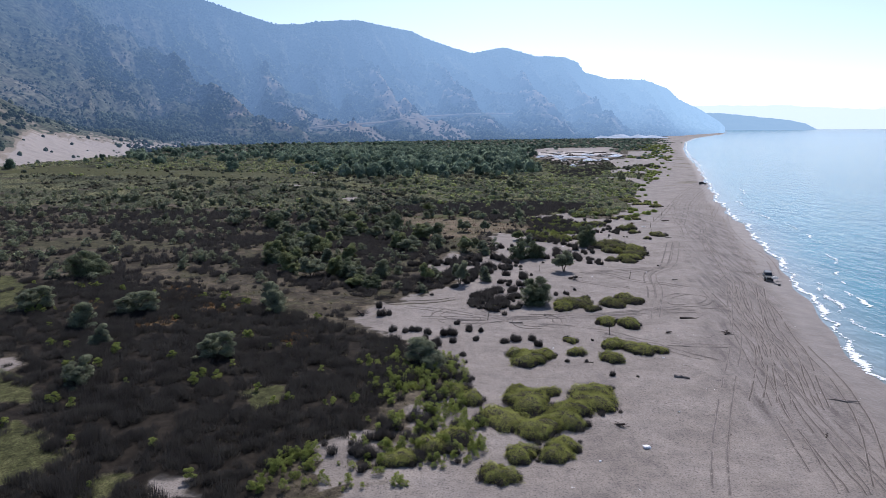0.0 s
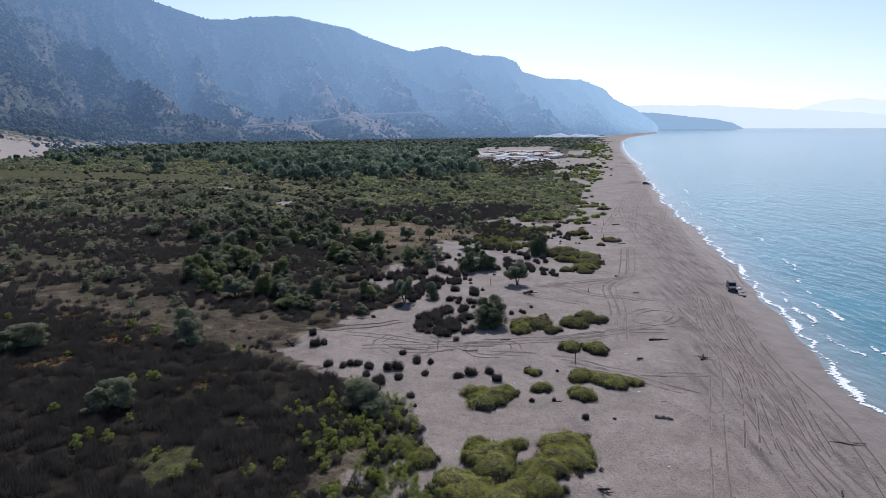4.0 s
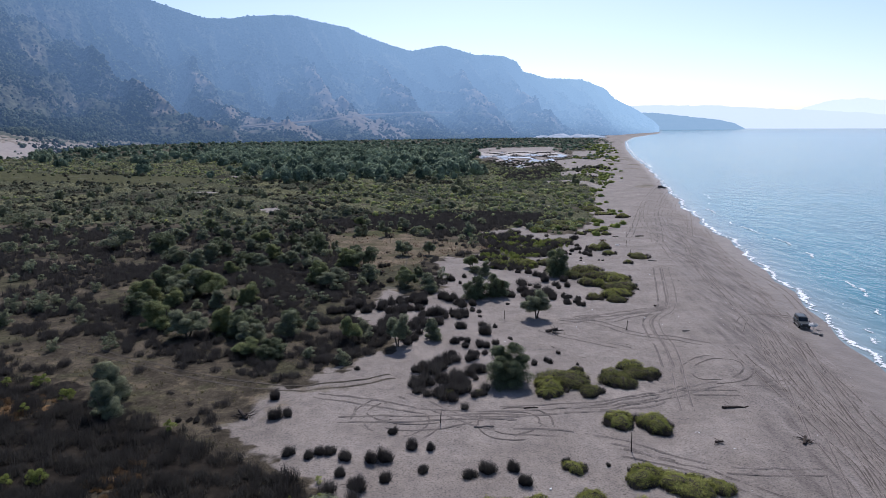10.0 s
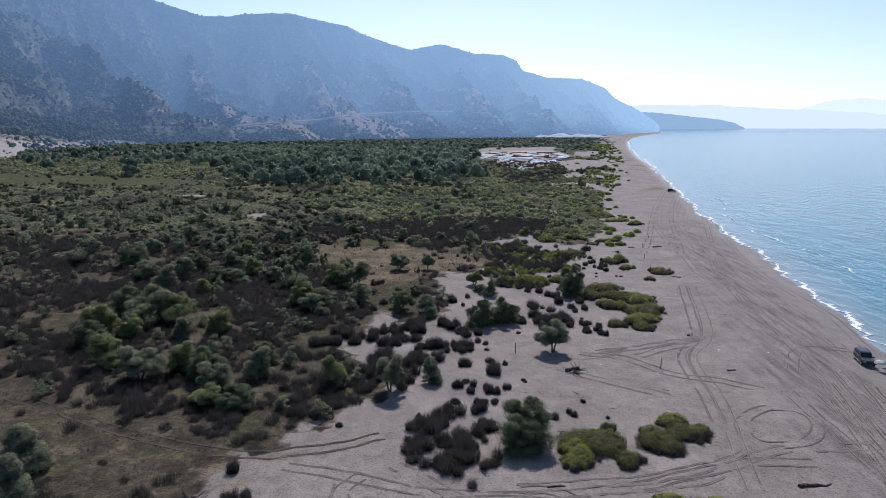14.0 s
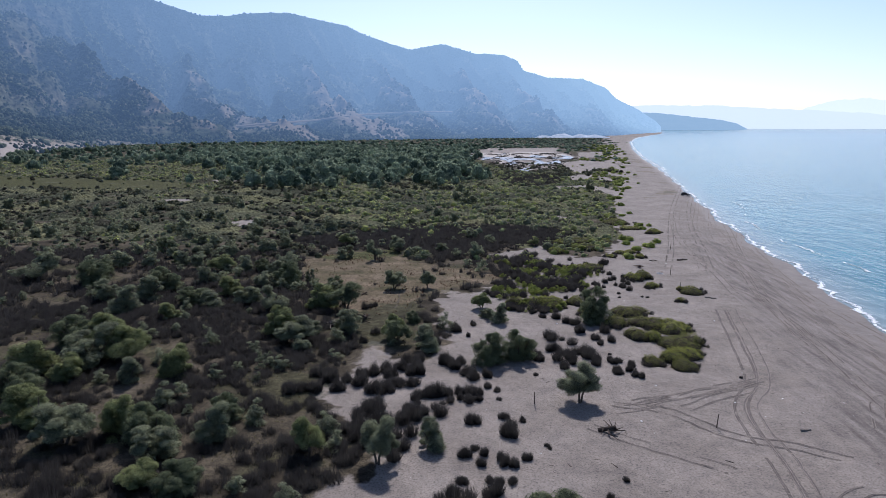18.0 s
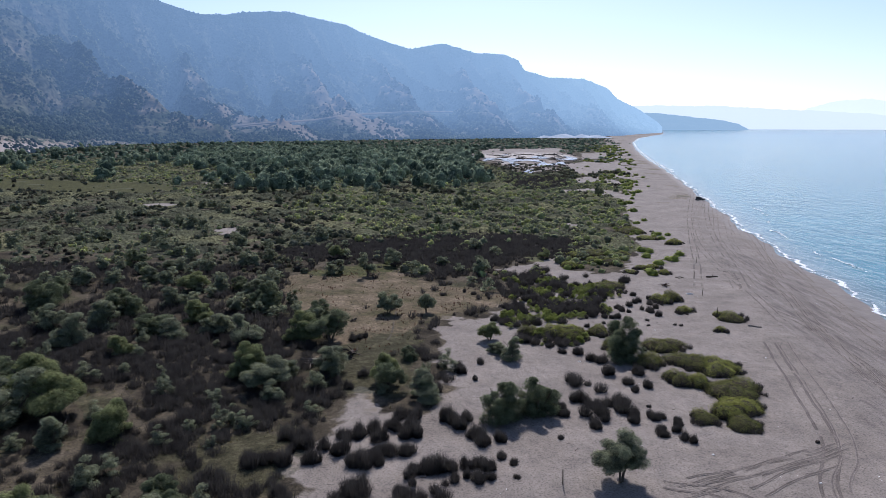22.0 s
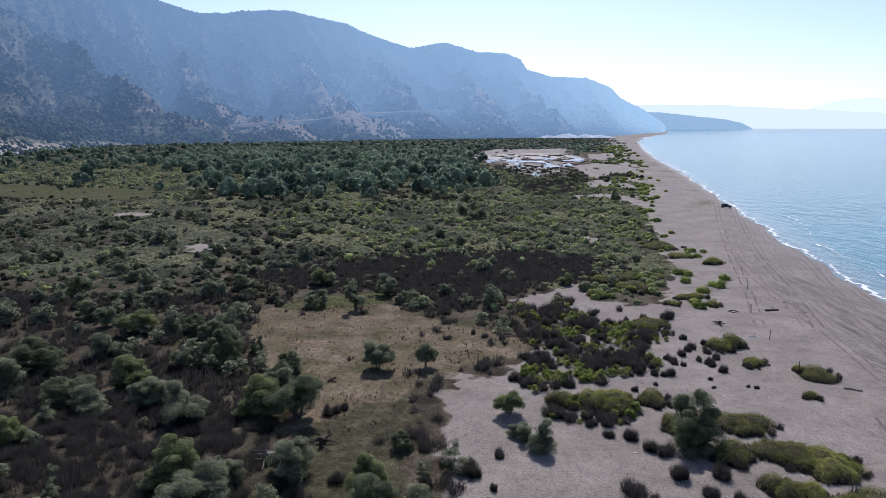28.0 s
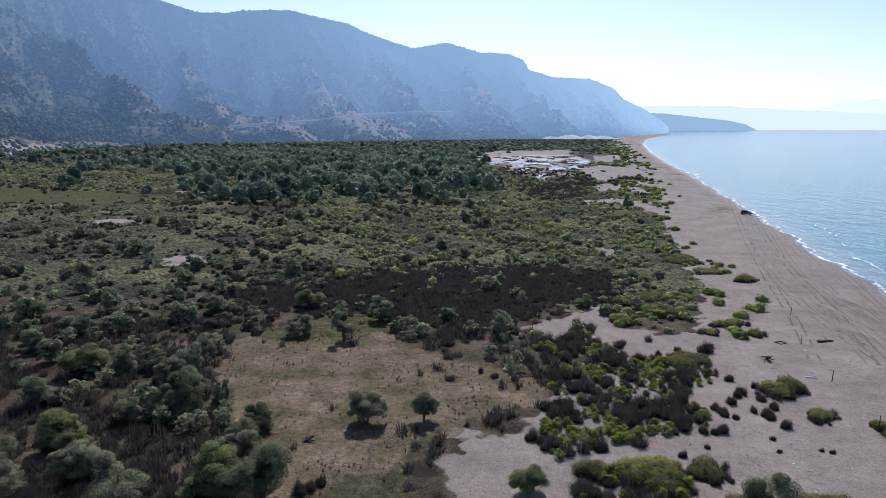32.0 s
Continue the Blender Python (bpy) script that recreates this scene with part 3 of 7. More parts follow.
    for g in GREENS[:6] + GREENS[9:]:
        fresh = np.maximum(fresh, np.clip(0.5 + (inside(g, x, y) + 0.6 * wob) / 4, 0, 0.95))
    for rx, ry, reach in RUST:
        rust = np.maximum(rust, np.clip(1.1 - np.hypot(x - rx, y - ry) / reach + 0.25 * wob, 0, 0.9))
    litter = litter * (1 - fresh) * (1 - rust)
    for name, values in (("fresh", fresh), ("rust", rust), ("sand", sand), ("dry", dry), ("grass", grass), ("wet", wet), ("churn", churn), ("litter", litter)):
        ob.data.attributes.new(name, "FLOAT", "POINT").data.foreach_set("value", values.astype(np.float32))


def build_sea():
    ys = stepped(-400, 60, 420, 4850, 4, 1.06)
    k = 60
    rows, deep = [], []
    for y in ys:
        x0 = float(np.interp(y, SHORE_Y, SHORE_X)) - 4
        off = np.concatenate([np.linspace(0, 60, 40), np.geomspace(70, 4900 - x0, k - 40)])
        rows.append(np.stack([x0 + off, np.full(k, y), np.full(k, SEA_Z + 16 * max(0, (y - 2500) / 2350) ** 1.5)], 1))
        deep.append(np.clip((off - 4) / 14, 0, 1))
    v = np.concatenate(rows)
    n = len(ys)
    i = (np.arange(n - 1)[:, None] * k + np.arange(k - 1)[None, :]).ravel()
    faces = np.stack([i, i + 1, i + k + 1, i + k], 1)
    ob = tagged(new("water", mesh_of("water", v, faces, M_SEA, True)), "calm blue sea with small ripples", "sea", kind="structure")
    ob.data.attributes.new("deep", "FLOAT", "POINT").data.foreach_set("value", np.concatenate(deep).astype(np.float32))


def foam_mesh(name, xy, wide, keep, seed, step=0.22, broken=0.0):
    """A lacy strip of foam lumps along a line."""
    pts = np.array(xy, float)
    seg = np.hypot(*np.diff(pts, axis=0).T)
    s = np.concatenate([[0], np.cumsum(seg)])
    t = np.arange(0, s[-1], step)
    px, py = np.interp(t, s, pts[:, 0]), np.interp(t, s, pts[:, 1])
    tx, ty = np.gradient(px), np.gradient(py)
    ln = np.hypot(tx, ty)
    nx, ny = ty / ln, -tx / ln
    w = np.linspace(-wide / 2, wide / 2, max(4, int(wide / step)))
    X, Y = px[:, None] + nx[:, None] * w, py[:, None] + ny[:, None] * w
    mid = 0.28 * wide * fbm(t, t * 0, 13, 3, seed + 1)
    half = wide * (0.10 + 0.085 * fbm(t, t * 0, 19, 2, seed + 2))
    field = half[:, None] - np.abs(w[None, :] - mid[:, None]) + 0.13 * wide * fbm(X, Y, 1.3, 3, seed) + broken * np.minimum(0, fbm(t, t * 0, 23, 2, seed + 3) - 0.1)[:, None]
    n, k = X.shape
    Z = SEA_Z + 0.05 + 0.05 * np.clip(field - keep + 0.3, 0, 1)
    Z = np.maximum(Z, ground_z(X, Y) + 0.03)
    i = (np.arange(n - 1)[:, None] * k + np.arange(k - 1)[None, :])
    good = (field[:-1, :-1] > keep)
    i = i[good]
    return mesh_of(name, np.stack([X, Y, Z], -1).reshape(-1, 3), np.stack([i, i + 1, i + k + 1, i + k], 1), M_FOAM, True)


def build_foam():
    y = np.arange(60, 640, 1.5)
    line = np.stack([shore(y) + 1.2, y], 1)
    tagged(new("foam", foam_mesh("foam", line, 4.0, 0.0, 21)), "white lacy foam along the waterline", "foam", kind="stuff")
    y = np.arange(640, 3000, 6.0)
    line = np.stack([shore(y) + 3, y], 1)
    tagged(new("far_foam", foam_mesh("far_foam", line, 7.0, 0.0, 22, 1.0)), "thin white surf along the far beach", "foam", kind="stuff")
    y = np.arange(80, 190, 1.5)
    line = np.stack([shore(y) + 6.5 + 2 * np.sin(y / 13), y], 1)
    tagged(new("breaker", foam_mesh("breaker", line, 4.0, 0.0, 23, 0.22, 3.0)), "broken white wave just off the beach", "wave", kind="stuff")
    y = np.arange(90, 420, 1.5)
    line = np.stack([shore(y) + 14 + 4 * np.sin(y / 29), y], 1)
    tagged(new("outer_breaker", foam_mesh("outer_breaker", line, 3.0, 0.05, 24, 0.22, 9.0)), "scattered white wave crests off the beach", "wave", kind="stuff")


def build_pond():
    """Shallow lagoon pools in the salt flat behind the beach."""
    x, y, faces = sheet(np.arange(0, 125, 1.5), np.arange(590, 1000, 3.0))
    field = np.minimum(inside(POND, x, y) / 12, 0.9) + 1.7 * fbm(x * 1.5, y * 0.4, 60, 2, 72) - 1.2 - np.clip((y - 880) / 60, 0, 2)
    z = np.full(x.shape, 0.0) + np.max(ground_z(x, y)) + 0.02
    good = np.min(field[faces], axis=1) > 0
    ob = tagged(new("lagoon", mesh_of("lagoon", np.stack([x, y, z], 1), faces[good], M_LAGOON, True)), "shallow lagoon pools with painted pale glints behind the beach", "water", kind="structure")
    ob.data.attributes.new("deep", "FLOAT", "POINT").data.foreach_set("value", np.full(len(x), 0.5, np.float32))


build_ground()
build_sea()
build_foam()
build_pond()


# ---- mountains ----
# ways and heights are seen from the beach: a is sideways and e is upwards for each metre ahead
EYE_Y, EYE_Z = 85.6, 35.0
AZ = (-1.595, -1.0963, -0.7473, -0.5376, -0.4514, -0.3872, -0.3464, -0.3218, -0.281, -0.2486, -0.2165, -0.1761, -0.1522, -0.1118, -0.0837, -0.0393, 0.0091, 0.0493, 0.0695, 0.0779, 0.1142, 0.1624, 0.1949, 0.2116, 0.2445, 0.2694, 0.2772)
RISE = (0.337, 0.3048, 0.2383, 0.2073, 0.1765, 0.1553, 0.1543, 0.1573, 0.1586, 0.1562, 0.1482, 0.1403, 0.1286, 0.1145, 0.1066, 0.1143, 0.1009, 0.0992, 0.0906, 0.0773, 0.0671, 0.0654, 0.0535, 0.0377, 0.0219, 0.006, -0.0015)
FOOT_A, FOOT_Y = (-1.6, -1.1, -0.8, -0.7, -0.61, -0.527, -0.40, -0.27, -0.02, 0.14, 0.22, 0.2772), (400, 500, 650, 752, 1005, 1240, 1380, 1520, 1840, 2200, 2600, 3700)
TOP_A, TOP_Y = (-1.6, -1.1, -0.7, -0.45, -0.25, -0.15, 0.0, 0.07, 0.19, 0.2772), (1000, 1300, 1700, 2150, 2500, 2800, 2950, 3150, 3650, 4100)
# crests of the spurs that run down to the plain: a, e, distance ahead; the last number says how bare the crest is, and
# pales it for relief
SPURS = [
    ([(-1.62, 0.32, 850), (-1.1, 0.29, 1100), (-0.95, 0.265, 1300), (-0.7692, 0.2247, 1520), (-0.7072, 0.1897, 1560), (-0.6446, 0.1543, 1620), (-0.5899, 0.1187, 1640), (-0.5504, 0.0948, 1620), (-0.5111, 0.0652, 1570), (-0.4711, 0.0409, 1520), (-0.4221, 0.0198, 1490), (-0.3727, 0.0035, 1470), (-0.323, -0.0112, 1500)], 0.56),
    ([(-0.4587, 0.1735, 2140), (-0.4473, 0.1299, 2120), (-0.4329, 0.1, 2040), (-0.4088, 0.0888, 1960), (-0.3774, 0.0601, 1860), (-0.3455, 0.0359, 1760), (-0.3048, 0.0157, 1690), (-0.2554, 0.0002, 1650), (-0.1975, -0.0144, 1680)], 0.72),
    ([(-0.2612, 0.1562, 2480), (-0.2447, 0.1213, 2430), (-0.2304, 0.0899, 2310), (-0.2151, 0.0566, 2160), (-0.1876, 0.0374, 2040), (-0.1551, 0.0173, 1940), (-0.1141, -0.0013, 1870), (-0.0688, -0.0145, 1870)], 0.85),
    ([(-0.1526, 0.1264, 2700), (-0.1355, 0.0896, 2600), (-0.1115, 0.058, 2430), (-0.0726, 0.0261, 2230), (-0.0357, 0.0003, 2070), (-0.011, -0.0145, 1990)], 0.5),
    ([(-0.0364, 0.1127, 2880), (-0.0219, 0.0893, 2780), (0.0025, 0.0578, 2600), (0.0353, 0.026, 2400), (0.079, -0.0029, 2230), (0.0997, -0.0125, 2200)], 0.5),
    ([(0.0505, 0.0977, 3050), (0.0639, 0.0695, 2920), (0.0887, 0.0379, 2720), (0.13, 0.0084, 2500), (0.1688, -0.0115, 2450)], 0.4),
    ([(0.1476, 0.0638, 3400), (0.1644, 0.0434, 3250), (0.1895, 0.018, 3030), (0.2294, -0.0076, 2900)], 0.3),
]


def bank_top(a):
    """Height up to which the foot of the range is bare sand."""
    return np.interp(a, (-1.6, -0.97, -0.88, -0.66, -0.58, -0.50, -0.45), (6, 8, 33, 15, 7, 2, -3))


def slope_point(a, v):
    """A place on the mountain's face, and how bare it is: a is the way seen from the beach, v runs from the foot to the crest."""
    a, v = np.asarray(a, float), np.asarray(v, float)
    y0, y1 = np.interp(a, FOOT_A, FOOT_Y), np.interp(a, TOP_A, TOP_Y)
    y = y0 + (y1 - y0) * v
    x = a * (y - EYE_Y)
    top, foot = np.interp(a, AZ, RISE), -EYE_Z / (y0 - EYE_Y)
    up = np.clip(v, 0, 1)
    base = foot + (top - foot) * (0.22 * up + 0.78 * up ** 2.8)
    e, bare = base, np.zeros(np.broadcast(a, v).shape)
    for crest, bald in SPURS:
        ca, ce, cy = np.array(crest).T
        on = np.clip((a - ca[0]) / 0.025, 0, 1) * np.clip((ca[-1] - a) / 0.04, 0, 1)
        vk = np.clip((np.interp(a, ca, cy) - y0) / (y1 - y0), 0.02, 1)
        ek = np.interp(a, ca, ce) + 0.0022 * fbm(a * 2500, a * 0, 110, 3, 31)
        low = foot + (top - foot) * (0.22 * vk + 0.78 * vk ** 2.8)
        rise = np.maximum(ek - low, 0) * on
        front = np.clip(v / vk, 0, 1) ** 1.15
        back = np.clip(1 - (v - vk) / 0.12, 0, 1) ** 1.6
        e = np.maximum(e, base + rise * np.where(v < vk, front, back))
        near = np.clip(1.15 - np.abs(v - vk * 0.85) / 0.17, 0, 1) * on * np.clip(rise / 0.012, 0, 1)
        bare = np.maximum(bare, bald * near * np.clip(1.25 - ek / 0.16, 0.55, 1))
    inner = np.clip(v * 6, 0, 1) * np.clip((1 - v) * 8, 0, 1)
    gully = (np.abs(fbm(x + 0.35 * y, y * 0.55, 330, 3, 32)) - 0.35) * np.clip(1 + (a + 0.72) / 0.2, 0.2, 1)
    z = EYE_Z + e * (y - EYE_Y) - inner * (90 * np.clip(y / 2600, 0.4, 1) * gully * np.clip(e / 0.05 + 0.3, 0.15, 1) + 5 * np.clip(y / 1500, 0.15, 1) ** 2 * fbm(x, y, 60, 3, 33))
    z = np.where(v > 1, EYE_Z + top * (y1 - EYE_Y) - (v - 1) * 0.9 * (y1 - y0) * 0.4, z)
    bank = np.interp(a, (-1.6, -1.1, -0.935, -0.89, -0.86, -0.81, -0.76, -0.66, -0.58, -0.53, -0.45), (138, 100, 76, 62, 50, 40, 31, 26, 17, 9, 0)) * np.clip(v / 0.26, 0, 1) ** 1.1 * (1 + 0.10 * fbm(x, y, 170, 2, 34))
    z = np.where(v > 0.6, z, np.maximum(z, bank))
    # ridges between gullies are paled, painting lit relief besides bare earth
    bare = np.clip(bare + 0.30 * np.clip(-gully / 0.3, -0.4, 1) * np.clip((a + 0.55) / 0.2, 0.3, 1), 0, 1)
    return x, y, np.maximum(z, -1.0), bare


def haze_glow(m, nearer=1.0):
    """Paints haze into a far surface as a blue glow, stronger with distance from the beach."""
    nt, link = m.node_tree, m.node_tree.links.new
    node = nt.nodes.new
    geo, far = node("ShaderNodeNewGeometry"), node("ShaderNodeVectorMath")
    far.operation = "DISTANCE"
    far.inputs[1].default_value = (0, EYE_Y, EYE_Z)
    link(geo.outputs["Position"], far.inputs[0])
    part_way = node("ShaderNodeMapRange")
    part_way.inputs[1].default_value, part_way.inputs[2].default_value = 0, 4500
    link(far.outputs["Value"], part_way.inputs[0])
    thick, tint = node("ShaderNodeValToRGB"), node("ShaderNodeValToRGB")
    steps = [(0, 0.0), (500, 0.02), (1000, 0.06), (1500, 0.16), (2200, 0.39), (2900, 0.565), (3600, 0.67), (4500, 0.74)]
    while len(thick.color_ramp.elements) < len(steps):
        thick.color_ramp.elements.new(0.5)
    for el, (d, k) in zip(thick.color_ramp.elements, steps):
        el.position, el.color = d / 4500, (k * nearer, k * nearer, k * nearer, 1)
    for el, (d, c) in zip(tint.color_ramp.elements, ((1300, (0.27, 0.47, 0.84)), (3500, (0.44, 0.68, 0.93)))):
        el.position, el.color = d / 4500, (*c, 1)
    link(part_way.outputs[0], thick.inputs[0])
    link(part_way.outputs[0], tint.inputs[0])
    # the haze is an emission mixed over the surface's own colour
    haze_light, mx = node("ShaderNodeEmission"), node("ShaderNodeMixShader")
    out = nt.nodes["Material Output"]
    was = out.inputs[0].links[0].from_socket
    link(tint.outputs[0], haze_light.inputs[0])
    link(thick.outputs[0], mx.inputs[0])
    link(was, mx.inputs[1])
    link(haze_light.outputs[0], mx.inputs[2])
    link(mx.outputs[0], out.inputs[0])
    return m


def mountain_material(name):
    """Dark scrub over tan earth, with bare crests and sandy banks at the foot, all under the painted haze."""
    m = material(name, [(0.046, 0.058, 0.036), (0.068, 0.076, 0.048), (0.10, 0.098, 0.066), (0.17, 0.15, 0.108)], 150, 9, rough=1.0, bump=3.0, bump_size=13, spread=0.5, darker=0.35)
    nt = m.node_tree
    bsdf = nt.nodes["Principled BSDF"]
    was = bsdf.inputs["Base Color"].links[0].from_socket
    att = nt.nodes.new("ShaderNodeAttribute")
    att.attribute_name = "bare"
    noi = nt.nodes.new("ShaderNodeTexNoise")
    noi.inputs["Scale"].default_value, noi.inputs["Detail"].default_value = 1 / 38, 7
    geo = nt.nodes.new("ShaderNodeNewGeometry")
    nt.links.new(geo.outputs["Position"], noi.inputs["Vector"])
    add = nt.nodes.new("ShaderNodeMath")
    add.operation = "ADD"
    nt.links.new(att.outputs["Fac"], add.inputs[0])
    nt.links.new(noi.outputs[0], add.inputs[1])
    rng_ = nt.nodes.new("ShaderNodeMapRange")
    rng_.inputs[1].default_value, rng_.inputs[2].default_value = 0.92, 1.2
    nt.links.new(add.outputs[0], rng_.inputs[0])
    mix = nt.nodes.new("ShaderNodeMix")
    mix.data_type = "RGBA"
    nt.links.new(rng_.outputs[0], mix.inputs[0])
    nt.links.new(was, mix.inputs[6])
    mix.inputs[7].default_value = (0.225, 0.187, 0.14, 1)
    blown, pale = nt.nodes.new("ShaderNodeMapRange"), nt.nodes.new("ShaderNodeMix")
    blown.inputs[1].default_value, blown.inputs[2].default_value = 1.55, 1.85
    nt.links.new(add.outputs[0], blown.inputs[0])
    pale.data_type = "RGBA"
    nt.links.new(blown.outputs[0], pale.inputs[0])
    nt.links.new(mix.outputs[2], pale.inputs[6])
    pale.inputs[7].default_value = (0.30, 0.262, 0.225, 1)
    nt.links.new(pale.outputs[2], bsdf.inputs["Base Color"])
    return haze_glow(m)


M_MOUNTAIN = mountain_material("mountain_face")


def build_mountain():
    A = np.concatenate([np.linspace(-1.6, -0.8, 130, False), np.linspace(-0.8, 0.2772, 560)])
    A, V = np.meshgrid(A, np.concatenate([np.linspace(-0.03, 1, 130), [1.1, 1.3]]))
    x, y, z, bare = slope_point(A, V)
    z = np.where(V < 0, -1.5, z)
    r, c = A.shape
    i = (np.arange(r - 1)[:, None] * c + np.arange(c - 1)[None, :]).ravel()
    verts, faces = np.stack([x, y, z], -1).reshape(-1, 3), np.stack([i, i + 1, i + c + 1, i + c], 1)
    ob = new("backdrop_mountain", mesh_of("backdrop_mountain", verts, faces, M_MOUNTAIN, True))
    bare = np.maximum(bare, np.interp(A, (-0.66, -0.56), (1.5, 0.9)) * np.clip(0.5 + (bank_top(A) - z + 7 * fbm(x, y, 28, 3, 97)) / 9, 0, 1) * np.clip((-0.44 - A) / 0.05, 0, 1))
    bare = np.maximum(bare, 0.47 * np.clip((-0.82 - A) / 0.05, 0, 1) * np.clip((V < 0.3) * 1.0, 0, 1))
    bare = np.maximum(bare, np.clip(0.34 + 0.4 * fbm(x, y, 200, 2, 77), 0, 0.55) * np.clip(1.2 - np.abs(z - 35) / 40, 0, 1) * np.clip((A + 0.42) / 0.06, 0, 1))
    bare = np.maximum(bare, np.clip(1 - V / 0.05, 0, 1) * np.clip((A - 0.10) / 0.03, 0, 1) * 0.8)
    ob.data.attributes.new("bare", "FLOAT", "POINT").data.foreach_set("value", bare.ravel().astype(np.float32))
    tagged(ob, "long scrub-covered mountain range with blue haze painted in as glow", "mountain", kind="structure")


build_mountain()


def ridge(name, a0, a1, dist, heights, mat, label, thick, lift=0):
    """A far range: a crest line with a sloping face."""
    a = np.linspace(a0, a1, 160)
    crest = np.interp(np.linspace(0, 1, 160), np.linspace(0, 1, len(heights)), heights)
    crest = np.maximum(crest + 0.035 * crest.max() * fbm(a * 4000, a * 0, 200, 4, 41), 1)
    V = np.linspace(0, 1, 14)[:, None]
    y = dist + thick * V + 0 * a[None, :]
    x = a[None, :] * (y - 85)
    z = crest[None, :] * V ** 0.8 * (1 + 0.12 * fbm(x, y * 3, 300, 3, 42) * V * (1 - V) * 4) + lift - 1
    i = (np.arange(13)[:, None] * 160 + np.arange(159)[None, :]).ravel()
    me = mesh_of(name, np.stack([x, y, z], -1).reshape(-1, 3), np.stack([i, i + 1, i + 161, i + 160], 1), mat, True)
    return tagged(new(name, me), label, "mountain", kind="structure")


# headland, far ranges and dunes: the haze before them is painted as pale glow
ridge("backdrop_headland", 0.20, 0.405, 4250, (122, 124, 121, 115, 107, 97, 86, 73, 56, 2), haze_glow(material("headland", [(0.03, 0.036, 0.022), (0.045, 0.049, 0.032), (0.07, 0.067, 0.046)], 60, 9, rough=1.0, bump=4.0, bump_size=12), 0.76), "low wooded headland running into the sea", 300, -1)
ridge("backdrop_far_range", 0.20, 0.86, 4680, (172, 168, 170, 150, 135, 118, 95, 80, 72, 70), material("far_range", [(0.09, 0.10, 0.10), (0.14, 0.14, 0.13)], 200, glow=((0.72, 0.83, 0.94), 0.86)), "far mountain range with haze painted as pale glow", 60)
ridge("backdrop_pale_range", 0.44, 0.80, 4770, (60, 150, 205, 215, 208, 226, 240, 248, 250, 252), material("pale_range", [(0.10, 0.10, 0.10), (0.14, 0.14, 0.14)], 200, glow=((0.76, 0.86, 0.95), 0.90)), "mountains across the bay, paled by painted haze glow", 60)


ridge("backdrop_dunes", 0.075, 0.205, 2080, (1, 2, 4, 9, 5, 11, 13, 6, 12, 8, 10, 5, 2), haze_glow(material("pale_dune", [(0.22, 0.20, 0.17), (0.42, 0.39, 0.34), (0.62, 0.59, 0.54)], 30, 5, rough=1.0, bump=1.5, bump_size=9)), "white sand dunes at the foot of the mountain", 60)


# ---- places of plants and tracks ----
# trees: x, y, crown width, height
TREES_a = [(-55.0, 80.2, 4.8, 4.1), (-41.3, 92.4, 5.6, 4.7), (-10.0, 94.0, 7.5, 4.5), (-62.4, 96.4, 4.0, 3.8), (-71.1, 104.7, 5.9, 5.1), (-67.5, 114.4, 7.9, 4.8), (-88.4, 114.4, 6.9, 4.9), (-41.8, 117.8, 4.9, 5.1), (-44.8, 124.1, 5.9, 4.9), (6.7, 131.4, 6.6, 5.8), (-32.2, 139.9, 4.5, 3.2), (-28.4, 140.0, 4.8, 3.2), (-97.2, 142.3, 9.2, 6.5), (-9.5, 145.5, 4.6, 5.7), (-32.9, 146.1, 5.3, 4.4), (-17.1, 147.6, 3.7, 4.8), (-44.6, 148.8, 7.0, 5.2), (-35.3, 149.2, 5.3, 5.1), (-4.3, 149.5, 3.9, 3.8), (-28.2, 150.8, 4.8, 4.8), (-39.8, 151.4, 5.0, 5.0), (-51.3, 153.4, 6.5, 5.0), (-29.4, 155.8, 3.7, 3.5), (-58.9, 161.4, 5.6, 4.6)]
TREES_b = [(14.1, 162.8, 5.4, 5.4), (-55.1, 166.7, 5.5, 3.9), (-46.2, 167.1, 4.7, 3.9), (-41.2, 169.2, 5.3, 4.7), (-61.4, 169.2, 7.5, 5.4), (-54.9, 172.7, 9.0, 6.6), (-50.2, 174.4, 6.6, 5.8), (3.0, 176.7, 4.9, 5.3), (7.5, 178.0, 4.8, 5.2), (-62.3, 180.5, 7.0, 5.6), (-57.4, 180.7, 7.0, 5.8), (-26.0, 180.8, 3.6, 2.8), (-6.9, 182.4, 5.5, 4.3), (-27.5, 184.3, 6.6, 4.6), (-12.0, 184.8, 4.8, 4.6), (-12.5, 187.4, 4.1, 4.4), (-31.5, 188.3, 6.0, 5.1), (-26.4, 189.3, 3.9, 3.1), (-20.8, 191.3, 5.8, 4.8), (-10.2, 197.0, 2.5, 2.4), (-54.1, 197.2, 4.5, 3.4), (5.6, 197.8, 3.5, 4.0), (22.0, 199.6, 6.0, 7.1), (3.2, 200.6, 3.4, 2.3)]
